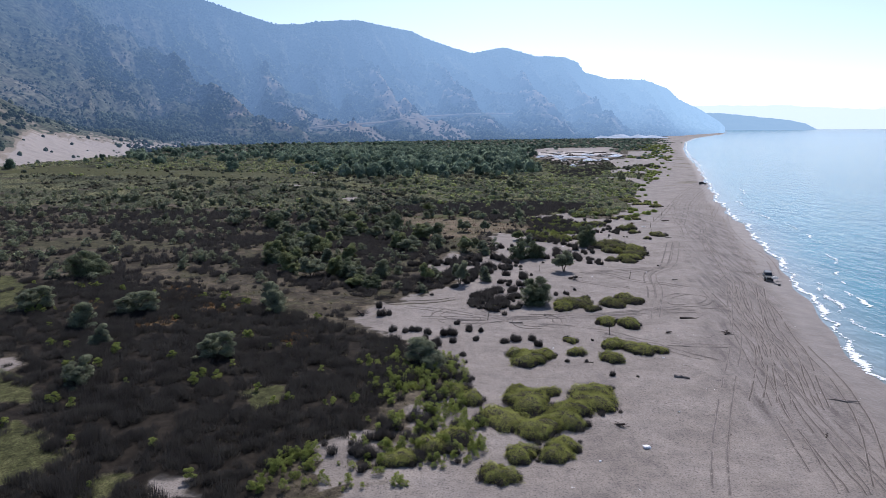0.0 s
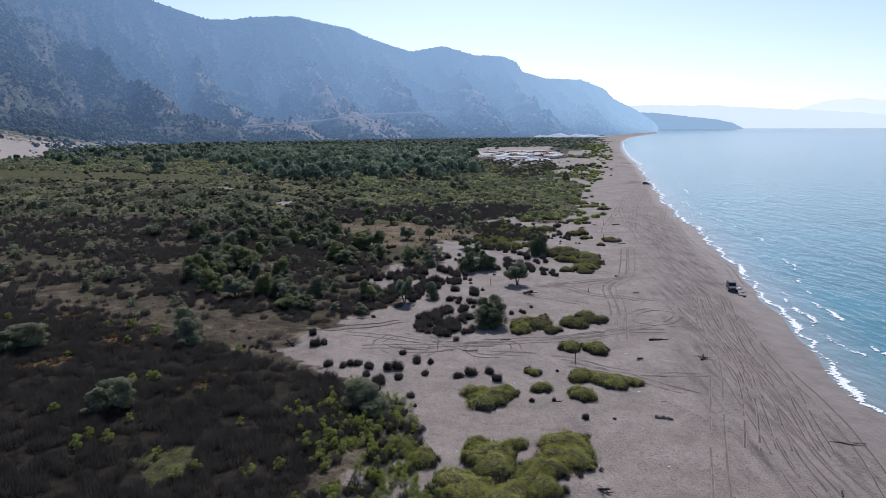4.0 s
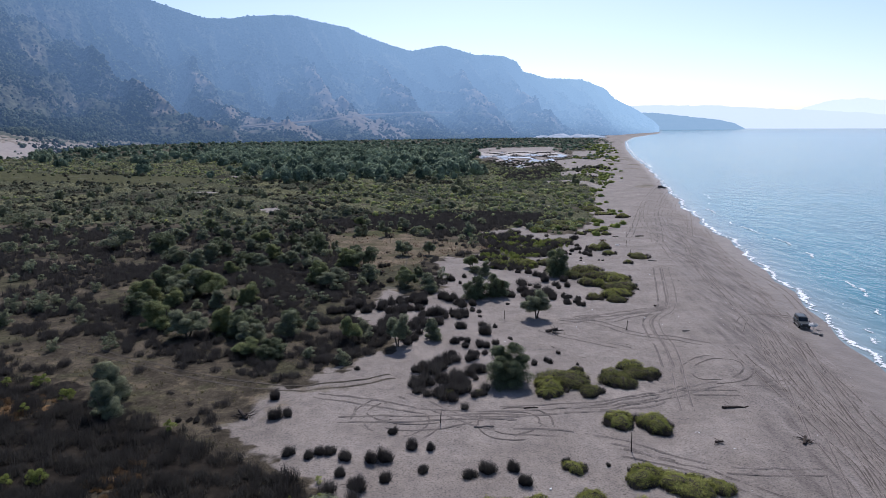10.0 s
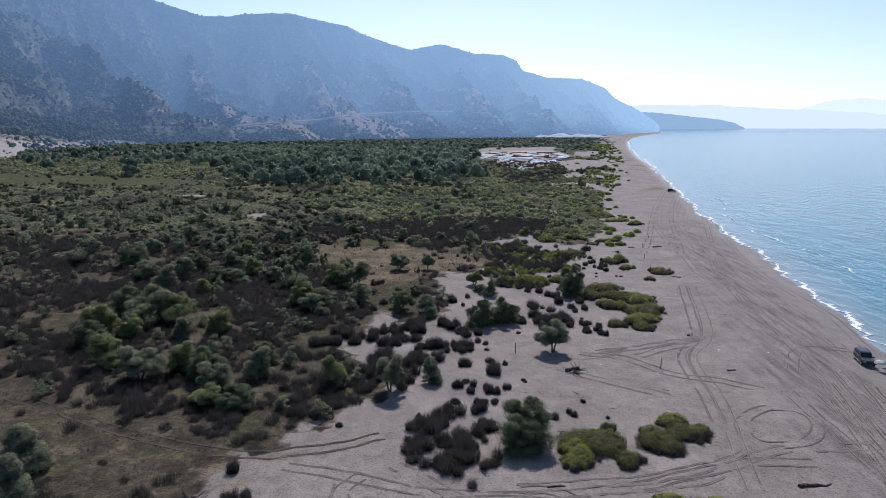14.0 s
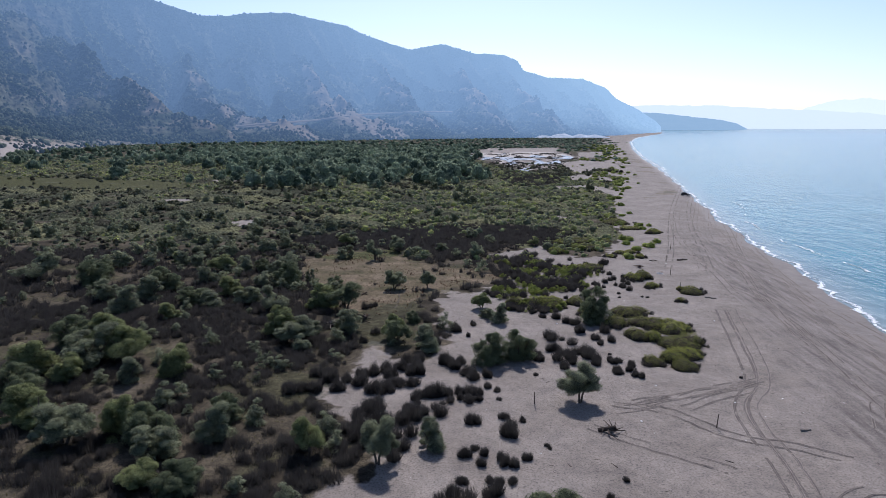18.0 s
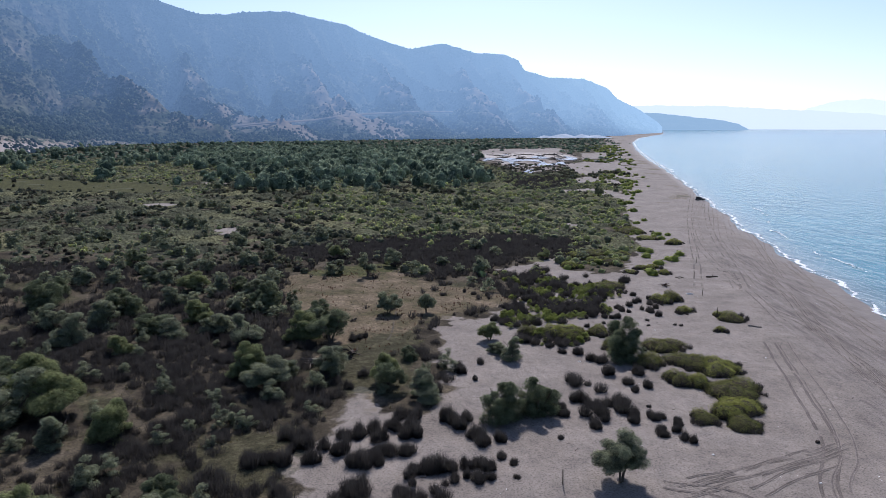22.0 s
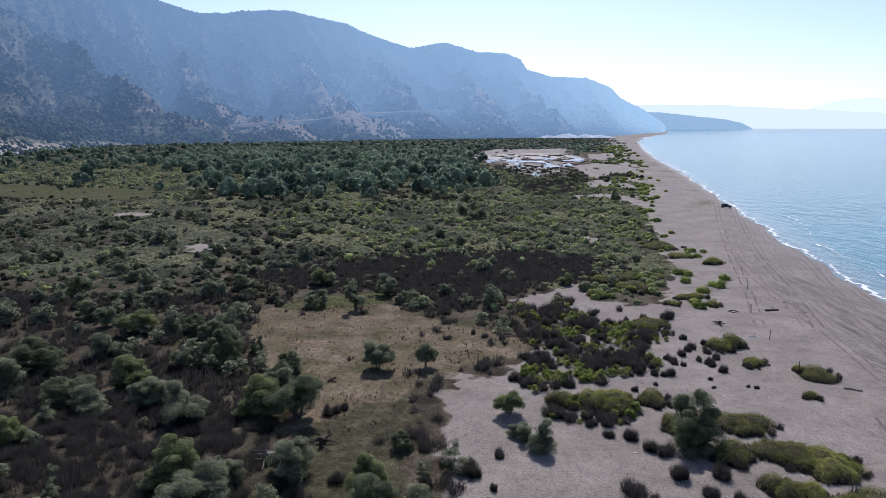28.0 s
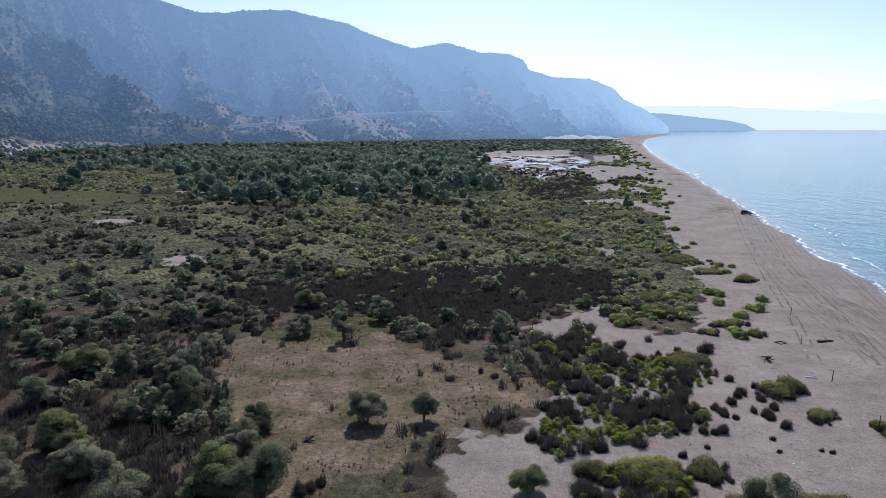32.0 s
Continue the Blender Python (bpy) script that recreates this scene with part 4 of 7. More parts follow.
TREES_c = [(-64.5, 202.3, 6.8, 5.4), (-36.7, 203.2, 6.3, 5.2), (-23.3, 204.4, 7.2, 6.0), (-28.0, 205.2, 6.5, 5.0), (-49.8, 205.3, 6.1, 3.6), (2.3, 206.9, 4.1, 3.6), (-43.5, 208.0, 5.8, 4.4), (-53.7, 208.5, 6.9, 3.8), (-71.4, 208.7, 5.8, 4.7), (-28.0, 210.0, 5.1, 4.5), (-63.9, 210.6, 7.3, 5.6), (-28.0, 213.4, 3.9, 4.5), (-48.5, 214.2, 6.0, 4.5), (-64.3, 217.5, 6.9, 5.6), (-28.6, 219.4, 4.1, 3.5), (-44.3, 220.1, 3.9, 3.5), (-80.9, 221.7, 7.6, 6.4), (-16.0, 222.2, 5.3, 4.5), (-9.0, 223.1, 3.6, 4.2), (-39.7, 223.4, 5.8, 6.2), (-58.1, 224.0, 5.3, 4.5), (-95.4, 224.4, 9.0, 6.7), (-39.2, 227.0, 5.5, 5.5), (-35.6, 227.2, 2.5, 3.2)]
TREES_d = [(-84.9, 231.3, 5.0, 4.5), (-45.1, 233.5, 4.7, 4.3), (-43.2, 235.6, 4.7, 5.1), (-52.9, 236.2, 5.1, 4.7), (-58.7, 236.6, 6.9, 4.7), (-49.7, 238.1, 4.0, 3.3), (-44.4, 243.8, 5.0, 4.2), (-71.5, 244.4, 5.0, 3.8), (-73.1, 246.9, 4.7, 3.2), (-24.5, 252.9, 4.3, 5.6), (-69.8, 253.2, 6.6, 4.0), (-32.9, 255.4, 5.1, 4.0), (-12.4, 257.7, 5.3, 2.7), (-83.9, 262.3, 6.4, 4.5), (-19.7, 265.5, 5.5, 4.8), (-52.2, 269.5, 4.6, 3.8), (-35.3, 273.5, 4.9, 4.1), (18.7, 277.2, 3.6, 3.0)]
TREES = TREES_a + TREES_b + TREES_c + TREES_d + [(62.6, 434.5, 5.2, 8.5)]
# cushion shrubs on the sand: x, y, width
CUSHIONS_a = [(2.8, 62.0, 4.2), (-7.9, 64.1, 4.7), (5.0, 66.7, 4.5), (-4.8, 67.0, 4.3), (8.8, 67.5, 4.5), (9.8, 69.6, 3.7), (-2.6, 70.0, 3.8), (6.8, 72.9, 7.1), (2.8, 75.1, 6.4), (10.1, 75.8, 6.0), (11.0, 78.6, 5.5), (5.6, 80.1, 7.8), (-1.6, 81.0, 4.3), (13.9, 81.2, 7.1), (-4.0, 83.7, 3.7), (4.2, 84.2, 3.3), (8.6, 84.6, 2.7), (14.1, 84.6, 6.0), (5.8, 96.4, 5.5), (4.6, 98.4, 4.0), (18.1, 98.7, 3.8), (8.3, 99.5, 3.1), (13.1, 101.2, 2.6), (22.8, 103.3, 5.3), (26.1, 103.8, 2.4), (19.2, 105.2, 4.3), (12.5, 107.4, 2.5), (23.3, 117.3, 4.1), (19.5, 118.3, 4.1), (-0.9, 126.1, 1.6), (3.2, 126.5, 1.5), (17.3, 126.6, 1.9)]
CUSHIONS_b = [(12.1, 126.7, 3.1), (17.9, 128.1, 2.9), (12.6, 129.0, 4.6), (22.1, 130.6, 4.6), (14.8, 130.9, 6.5), (21.9, 133.0, 3.4), (25.6, 133.8, 4.5), (3.3, 134.9, 1.4), (27.3, 135.0, 2.7), (17.1, 135.4, 1.5), (24.9, 136.9, 3.5), (31.2, 175.6, 4.5), (27.2, 177.2, 3.7), (31.0, 178.8, 4.6), (33.0, 180.7, 5.3), (34.1, 185.3, 7.7), (30.2, 188.4, 3.3), (27.8, 189.3, 4.5), (35.1, 194.2, 7.0), (37.0, 195.8, 3.1), (25.5, 196.1, 5.0), (31.5, 196.4, 7.6), (22.5, 203.6, 5.8), (30.0, 204.0, 8.0), (16.1, 208.3, 5.0), (13.2, 209.8, 5.0), (9.2, 210.8, 4.2), (16.0, 211.1, 5.9), (21.0, 211.4, 5.1), (42.3, 213.8, 2.2), (46.9, 221.0, 5.8), (45.4, 223.6, 2.3)]
CUSHIONS_c = [(11.2, 225.1, 6.3), (39.8, 226.0, 4.3), (22.9, 226.1, 5.9), (20.8, 228.4, 5.9), (15.4, 228.8, 5.8), (38.0, 233.8, 5.5), (40.2, 234.9, 4.8), (28.6, 241.8, 7.9), (29.7, 245.9, 7.9), (18.2, 251.3, 5.5), (45.7, 260.1, 3.2), (37.9, 260.7, 3.7), (41.7, 265.3, 4.3), (24.1, 265.9, 5.1), (44.4, 266.1, 4.5), (33.9, 272.1, 9.7), (28.2, 280.0, 6.9), (34.0, 284.9, 10.6), (39.9, 285.4, 7.1), (60.6, 302.5, 5.8), (55.1, 311.3, 8.3), (53.1, 325.1, 13.5)]
CUSHIONS = CUSHIONS_a + CUSHIONS_b + CUSHIONS_c
# single rush tufts: x, y, width
TUFTS_a = [(-3.2, 87.8, 0.9), (17.5, 92.1, 1.0), (20.9, 92.2, 0.5), (-4.5, 92.8, 0.8), (-6.7, 94.7, 1.3), (-3.5, 95.1, 0.6), (11.4, 97.2, 0.7), (14.3, 97.3, 0.7), (-4.3, 98.3, 1.3), (-8.8, 99.0, 0.7), (-9.1, 102.9, 2.4), (7.2, 104.3, 1.4), (-6.5, 104.4, 1.4), (-11.1, 105.2, 1.4), (1.9, 105.8, 1.6), (3.7, 106.6, 1.9), (-2.9, 106.7, 1.3), (6.2, 106.8, 1.6), (16.1, 108.3, 0.5), (-8.5, 108.3, 1.6), (-11.3, 108.6, 1.5), (-7.0, 108.6, 1.8), (-15.1, 108.6, 1.2), (11.8, 109.1, 1.0), (-17.4, 109.1, 1.4), (-14.1, 109.3, 1.4), (-13.1, 109.7, 1.5), (-2.4, 111.6, 1.2), (-4.5, 111.7, 1.5), (-7.0, 115.0, 1.2), (-30.3, 116.7, 0.7), (-32.5, 117.0, 0.8)]
TUFTS_b = [(-31.4, 117.1, 0.7), (-31.3, 117.5, 0.7), (-30.6, 117.6, 0.7), (-21.4, 118.0, 1.7), (-20.0, 118.8, 1.3), (-22.9, 124.0, 1.6), (-14.3, 135.0, 1.0), (-5.2, 138.0, 0.8), (11.3, 138.2, 1.1), (17.8, 139.0, 0.6), (13.7, 139.2, 0.9), (13.2, 140.0, 0.9), (-0.7, 142.3, 1.2), (2.9, 142.5, 1.2), (4.2, 142.5, 1.2), (2.0, 142.8, 1.1), (15.5, 143.4, 0.7), (4.6, 145.7, 1.4), (1.1, 146.1, 1.2), (3.6, 146.2, 1.4), (3.3, 147.1, 1.2), (6.1, 147.1, 1.2), (-0.6, 147.6, 1.5), (1.6, 148.1, 1.2), (0.5, 149.2, 1.1), (8.7, 149.9, 0.7), (8.5, 150.5, 0.6), (4.4, 153.0, 2.2), (4.6, 154.6, 1.6), (-5.1, 154.9, 1.0), (0.4, 155.9, 2.4), (6.3, 156.7, 1.1)]
TUFTS_c = [(4.2, 157.4, 1.3), (-0.0, 162.4, 1.9), (1.2, 162.5, 1.1), (-2.4, 162.6, 1.1), (3.8, 162.9, 0.8), (-1.2, 163.0, 1.2), (3.6, 165.6, 1.0), (-19.3, 168.4, 1.8), (-21.6, 170.2, 1.5), (24.1, 171.7, 1.2), (9.3, 171.8, 0.8), (23.3, 172.4, 1.4), (21.3, 173.3, 1.4), (21.3, 174.4, 1.4), (23.1, 174.5, 1.2), (13.9, 175.1, 1.9), (21.5, 175.1, 1.0), (23.7, 176.0, 1.2), (18.7, 176.8, 1.3), (23.9, 177.1, 1.0), (21.4, 177.6, 1.1), (19.1, 177.7, 1.2), (22.2, 178.1, 1.3), (10.4, 178.2, 1.7), (21.1, 178.4, 1.3), (19.0, 178.6, 1.7), (9.4, 178.8, 1.3), (8.6, 180.0, 1.5), (9.8, 180.4, 1.7), (14.3, 180.7, 2.0), (10.6, 180.8, 1.2), (21.6, 181.1, 0.6)]
TUFTS_d = [(13.0, 183.0, 2.2), (9.4, 183.2, 1.4), (-5.3, 184.6, 1.9), (-17.1, 185.3, 1.7), (21.2, 186.8, 1.3), (-19.2, 187.4, 1.5), (23.2, 188.0, 1.6), (-0.2, 189.2, 0.9), (20.8, 189.4, 1.7), (-6.8, 189.7, 1.6), (-15.9, 189.9, 1.5), (-31.4, 190.7, 2.1), (-2.2, 191.7, 1.8), (18.9, 192.4, 2.1), (23.1, 192.6, 2.3), (-2.4, 193.3, 1.7), (0.7, 196.3, 1.3), (18.6, 197.6, 2.2), (17.5, 198.4, 1.6), (15.8, 201.2, 2.0), (13.4, 201.5, 1.4), (-19.9, 205.7, 1.8), (-19.1, 206.4, 1.3), (8.8, 207.2, 1.3), (-18.2, 207.3, 1.3), (21.2, 209.6, 1.4), (23.1, 210.5, 0.9), (19.6, 215.2, 1.0), (11.0, 216.3, 1.6), (36.5, 217.1, 0.7), (30.8, 217.1, 0.6), (23.0, 217.2, 0.8)]
TUFTS_e = [(5.8, 217.3, 1.1), (35.5, 217.4, 0.6), (4.6, 217.9, 1.2), (3.4, 218.6, 1.3), (31.4, 220.1, 0.7), (25.1, 221.2, 1.2), (23.9, 221.4, 1.3), (-3.8, 221.9, 0.9), (26.4, 221.9, 1.5), (-29.4, 222.8, 2.8), (34.2, 223.2, 1.3), (22.9, 224.4, 1.1), (-52.0, 225.7, 1.7), (29.4, 225.8, 0.9), (33.7, 225.9, 1.2), (28.3, 226.4, 1.1), (33.5, 226.8, 1.5), (28.3, 227.2, 1.4), (6.2, 227.4, 1.9), (32.4, 228.0, 1.1), (7.8, 228.3, 1.7), (27.6, 228.4, 1.4), (35.3, 228.9, 1.4), (30.6, 230.4, 1.5), (34.9, 231.9, 1.5), (32.1, 232.5, 1.2), (39.0, 232.8, 1.4), (33.1, 233.9, 1.5), (18.1, 234.6, 1.5), (35.7, 236.1, 1.2), (-6.3, 236.3, 1.4), (2.9, 236.8, 1.1)]
TUFTS_f = [(0.1, 238.2, 1.3), (9.4, 238.3, 4.0), (33.2, 238.5, 1.4), (-1.9, 239.9, 1.0), (17.1, 241.1, 1.7), (12.3, 241.9, 1.5), (14.1, 242.8, 1.3), (19.3, 243.6, 1.5), (5.1, 245.1, 1.0), (11.1, 245.5, 2.2), (23.3, 246.3, 1.4), (26.0, 248.5, 1.4), (33.9, 251.2, 2.2), (29.9, 251.5, 1.3), (35.4, 252.9, 1.3)]
CLUMPS_a = [(-15.0, 171.0, 2.5), (-13.6, 171.5, 2.9), (-12.0, 173.0, 2.3), (-15.0, 167.5, 3.0), (-12.5, 164.9, 3.5), (-11.0, 166.0, 3.3), (-9.8, 167.7, 3.3), (-11.1, 170.6, 2.8), (-9.3, 173.2, 2.3), (-8.3, 171.3, 1.9), (-7.7, 173.2, 2.6), (-7.0, 171.4, 2.5), (-7.7, 167.8, 2.1), (-10.1, 173.8, 1.8), (-9.3, 176.6, 2.7), (-7.7, 176.6, 2.7), (-3.8, 176.1, 2.3), (-2.9, 175.4, 2.6), (-2.2, 173.9, 2.3), (-1.3, 176.2, 2.3)]
CLUMPS_b = [(-0.4, 172.0, 2.2), (0.6, 170.4, 2.2), (2.5, 171.1, 1.6), (2.4, 167.1, 1.3), (-16.8, 168.2, 1.7), (-18.9, 168.5, 2.8), (-17.6, 165.2, 2.4), (-20.0, 170.2, 2.5), (-20.2, 167.3, 1.2), (-20.4, 164.6, 3.0), (-22.0, 165.0, 3.0), (-23.7, 164.4, 3.6), (-10.3, 165.2, 1.2), (-6.4, 163.6, 2.3), (-5.1, 164.2, 2.3), (-4.0, 164.2, 2.3), (-2.9, 164.3, 1.7), (-1.3, 164.8, 1.7), (0.1, 165.4, 2.0), (1.1, 164.4, 1.7)]
TUFTS = CLUMPS_a + CLUMPS_b + TUFTS_a + TUFTS_b + TUFTS_c + TUFTS_d + TUFTS_e + TUFTS_f
# tyre tracks on the sand
TRACKS = []
TRACKS.append([(49.9, 207.8), (43.4, 179.8), (39.7, 169.2), (35.3, 162.4), (33.8, 154.9), (33.6, 148.0), (31.9, 138.2), (29.8, 128.8), (28.6, 122.4)])
TRACKS.append([(47.8, 207.6), (41.3, 179.7), (38.7, 170.8), (34.1, 162.3), (32.6, 154.9), (32.1, 147.5), (30.7, 137.8)])
TRACKS.append([(-18.0, 125.3), (-12.7, 124.0), (-6.4, 121.8), (-0.5, 120.9), (8.1, 120.6), (17.1, 122.9), (23.7, 125.5), (30.8, 128.2), (36.8, 127.8)])
TRACKS.append([(-13.9, 118.3), (-9.5, 118.7), (-5.0, 118.7), (2.9, 119.9), (8.5, 119.3)])
TRACKS.append([(52.7, 156.6), (47.9, 135.9), (44.0, 116.6), (41.1, 102.0), (38.9, 89.5), (37.7, 82.1), (37.1, 72.5), (37.0, 65.3), (36.8, 63.2)])
TRACKS.append([(52.3, 156.5), (40.0, 112.9), (31.5, 87.5), (26.3, 71.0), (24.0, 61.6)])
TRACKS.append([(47.4, 147.9), (45.8, 131.2), (44.4, 117.2), (43.8, 107.2), (40.8, 95.4), (37.7, 84.8)])
TRACKS.append([(17.5, 159.9), (25.0, 163.3), (33.6, 168.1), (40.1, 171.4)])
TRACKS.append([(18.1, 162.5), (24.2, 160.5), (29.9, 153.7), (35.7, 151.2), (40.3, 148.4)])
TRACKS.append([(14.2, 155.8), (19.2, 151.6), (25.5, 146.9), (26.7, 145.7)])
TRACKS.append([(161.7, 570.4), (120.8, 450.6), (93.5, 370.5), (77.1, 316.2), (69.9, 287.4), (63.0, 260.1), (59.3, 246.0)])
TRACKS.append([(152.7, 569.3), (113.1, 449.9), (86.5, 369.9), (69.9, 315.7), (57.8, 273.7), (49.6, 247.9)])
TRACKS.append([(-6.8, 125.8), (-2.9, 122.8), (1.2, 119.0), (5.0, 117.0)])
TRACKS.append([(49.8, 111.2), (48.8, 98.2), (46.3, 84.1), (42.9, 73.2), (39.7, 64.6)])
TRACKS.append([(71.8, 257.6), (79.1, 281.0), (91.8, 322.9), (99.8, 352.5)])
MORE_TRACKS, DEEP_TRACKS = [], []
MORE_TRACKS.append([(5.6, 119.7), (10.8, 121.3), (16.8, 122.5), (23.8, 124.3), (28.3, 127.4), (34.0, 130.6), (39.8, 131.3), (45.6, 132.1)])
MORE_TRACKS.append([(5.7, 121.9), (13.2, 123.2), (19.3, 124.5), (25.1, 126.8), (30.5, 129.6)])
MORE_TRACKS.append([(6.8, 115.9), (13.6, 115.4), (18.6, 113.3), (22.4, 110.5), (27.9, 108.0), (33.1, 107.4), (37.9, 107.4)])
MORE_TRACKS.append([(18.1, 111.0), (23.8, 108.5), (27.6, 105.5), (30.6, 102.7), (34.2, 99.6)])
MORE_TRACKS.append([(61.8, 166.8), (57.6, 167.0), (52.4, 164.7), (47.6, 155.9)])
MORE_TRACKS.append([(73.8, 278.1), (65.9, 242.4), (59.3, 215.8), (56.5, 192.3), (53.2, 169.7), (50.1, 151.0), (47.7, 136.9)])
MORE_TRACKS.append([(19.9, 161.4), (27.0, 164.9), (32.8, 167.2), (39.3, 170.4)])
MORE_TRACKS.append([(21.0, 163.1), (28.5, 165.6), (34.1, 168.7), (40.3, 172.4)])
MORE_TRACKS.append([(26.8, 161.2), (31.6, 164.5), (37.5, 167.8)])
MORE_TRACKS.append([(68.8, 261.0), (65.5, 238.0), (59.3, 213.0), (56.8, 200.6), (54.7, 186.1)])
MORE_TRACKS.append([(56.7, 228.2), (58.6, 220.2), (58.6, 209.6), (55.3, 192.8)])
MORE_TRACKS.append([(77.1, 338.3), (67.5, 301.9), (61.4, 267.4), (59.0, 242.7), (55.4, 220.0)])
MORE_TRACKS.append([(10.8, 118.1), (10.0, 116.1), (8.3, 114.8), (6.3, 114.5), (4.6, 115.3), (3.6, 116.9), (3.8, 119.0), (5.2, 120.8), (7.3, 121.7), (9.4, 121.2), (10.7, 119.7), (10.8, 117.7)])
MORE_TRACKS.append([(-3.0, 121.3), (-2.3, 119.1), (-2.4, 116.8), (-3.4, 115.0), (-4.8, 113.8), (-6.6, 113.4), (-8.4, 113.9), (-10.1, 115.2), (-11.2, 117.1), (-11.6, 119.3), (-11.2, 121.6), (-9.9, 123.4)])
MORE_TRACKS.append([(2.5, 120.5), (1.8, 119.1), (0.7, 118.0), (-0.9, 117.1), (-2.7, 116.6), (-4.6, 116.4), (-6.5, 116.6), (-8.3, 117.2), (-9.8, 118.1), (-10.9, 119.2), (-11.5, 120.6), (-11.5, 122.1)])
MORE_TRACKS.append([(41.9, 137.0), (40.0, 134.2), (37.3, 132.3), (34.7, 131.8), (32.9, 132.8), (32.5, 135.1), (33.5, 138.1), (35.9, 140.8), (38.9, 142.3), (41.4, 141.9), (42.5, 139.8), (41.9, 136.9)])
DEEP_TRACKS.append([(49.7, 147.9), (46.9, 133.3), (45.7, 123.8), (45.0, 116.8), (43.0, 108.1), (41.1, 102.6)])
DEEP_TRACKS.append([(55.9, 151.3), (51.9, 137.1), (49.9, 128.0), (48.2, 120.3), (47.4, 113.8), (46.7, 108.2)])
DEEP_TRACKS.append([(48.1, 136.9), (45.0, 121.0), (43.6, 111.5), (41.8, 104.3), (40.7, 99.4)])
PATH_ON_MEADOW = [(-14.2, 205.6), (-14.1, 211.1), (-14.5, 217.5), (-14.7, 223.6)]


# ---- plants ----
def spikes(n, wide, high, seed, thick=0.1):
    """A rush tuft fanning from one foot: a stiff tapering blade for each triangle."""
    r = np.random.default_rng(seed)
    a = r.uniform(0, 2 * math.pi, n)
    out = np.sqrt(r.uniform(0, 1, n))
    d = np.stack([np.cos(a), np.sin(a)], 1)
    b = a + r.uniform(0.5, 2.6, n)
    side = np.stack([np.cos(b), np.sin(b)], 1) * thick
    v = np.zeros((n, 3, 3))
    foot = d * (out * wide * 0.3)[:, None]
    v[:, 0, :2], v[:, 1, :2] = foot - side, foot + side
    v[:, 2, :2] = d * (out * wide * 0.52)[:, None] + r.normal(0, wide * 0.055, (n, 2))
    v[:, 2, 2] = high * np.sqrt(1 - 0.72 * out ** 2) * r.uniform(0.6, 1.05, n)
    return v.reshape(-1, 3), np.arange(3 * n).reshape(-1, 3)


def tuft(n, seed, thick):
    """A ragged clump: several fans of rush of unequal height grown together."""
    r = np.random.default_rng(seed)
    vs = []
    for k in range(5):
        v, _ = spikes(n // 5, r.uniform(0.5, 0.8), r.uniform(0.6, 1.05), seed * 7 + k, thick)
        a, out = k * 1.26 + r.uniform(-0.5, 0.5), r.uniform(0.08, 0.32)
        vs.append(v + np.array([out * math.cos(a), out * math.sin(a), 0]))
    v = np.concatenate(vs)
    return v, np.arange(len(v)).reshape(-1, 3)


def leaves(centres, normals, size, r, longer=1.8):
    """Small pointed leaf sprays, one triangle each."""
    n = len(centres)
    t = r.normal(0, 1, (n, 3))
    t -= normals * np.sum(t * normals, 1)[:, None] * 0.6
    t /= np.linalg.norm(t, axis=1)[:, None]
    s = np.cross(t, normals + r.normal(0, 0.5, (n, 3)))
    s /= np.linalg.norm(s, axis=1)[:, None] + 1e-9
    k = (size * r.uniform(0.6, 1.4, n))[:, None]
    v = np.stack([centres - t * k * longer / 2 - s * k / 2, centres - t * k * longer / 3 + s * k / 2, centres + t * k * longer / 1.6], 1)
    return v.reshape(-1, 3), np.arange(3 * n).reshape(-1, 3)


def crown(lobes, per, size, seed, low=0.25, squash=0.75, spread=1.0):
    """A crown about 1 wide and 1 high: lobes of leaf sprays round a hollow, uneven, with gaps."""
    r = np.random.default_rng(seed)
    cs, ns = [], []
    for i in range(lobes):
        a = i * 2.4 + r.uniform(-0.5, 0.5)
        up = (i + r.uniform(0, 1)) / lobes
        rad = 0.31 * spread * math.sqrt(r.uniform(0.25, 1)) * math.sqrt(1.02 - 0.95 * up ** 1.6)
        c = np.array([math.cos(a) * rad, math.sin(a) * rad, low + 0.12 + (0.80 - low) * up])
        q = r.uniform(0.14, 0.23) * (1.18 - 0.35 * up)
        d = r.normal(0, 1, (per, 3))
        d /= np.linalg.norm(d, axis=1)[:, None]
        d[:, 2] = np.where(r.uniform(0, 1, per) < 0.3 + 0.4 * up, np.abs(d[:, 2]), d[:, 2])
        rr = q * r.uniform(0.45, 1.12, per) ** 0.6
        p = c + d * rr[:, None] * np.array([1, 1, squash])
        cs.append(p)
        ns.append(d)
    c, n = np.concatenate(cs), np.concatenate(ns)
    good = (c[:, 2] > 0.02) & (c[:, 2] < 1.06)
    return leaves(c[good], n[good], size, r)


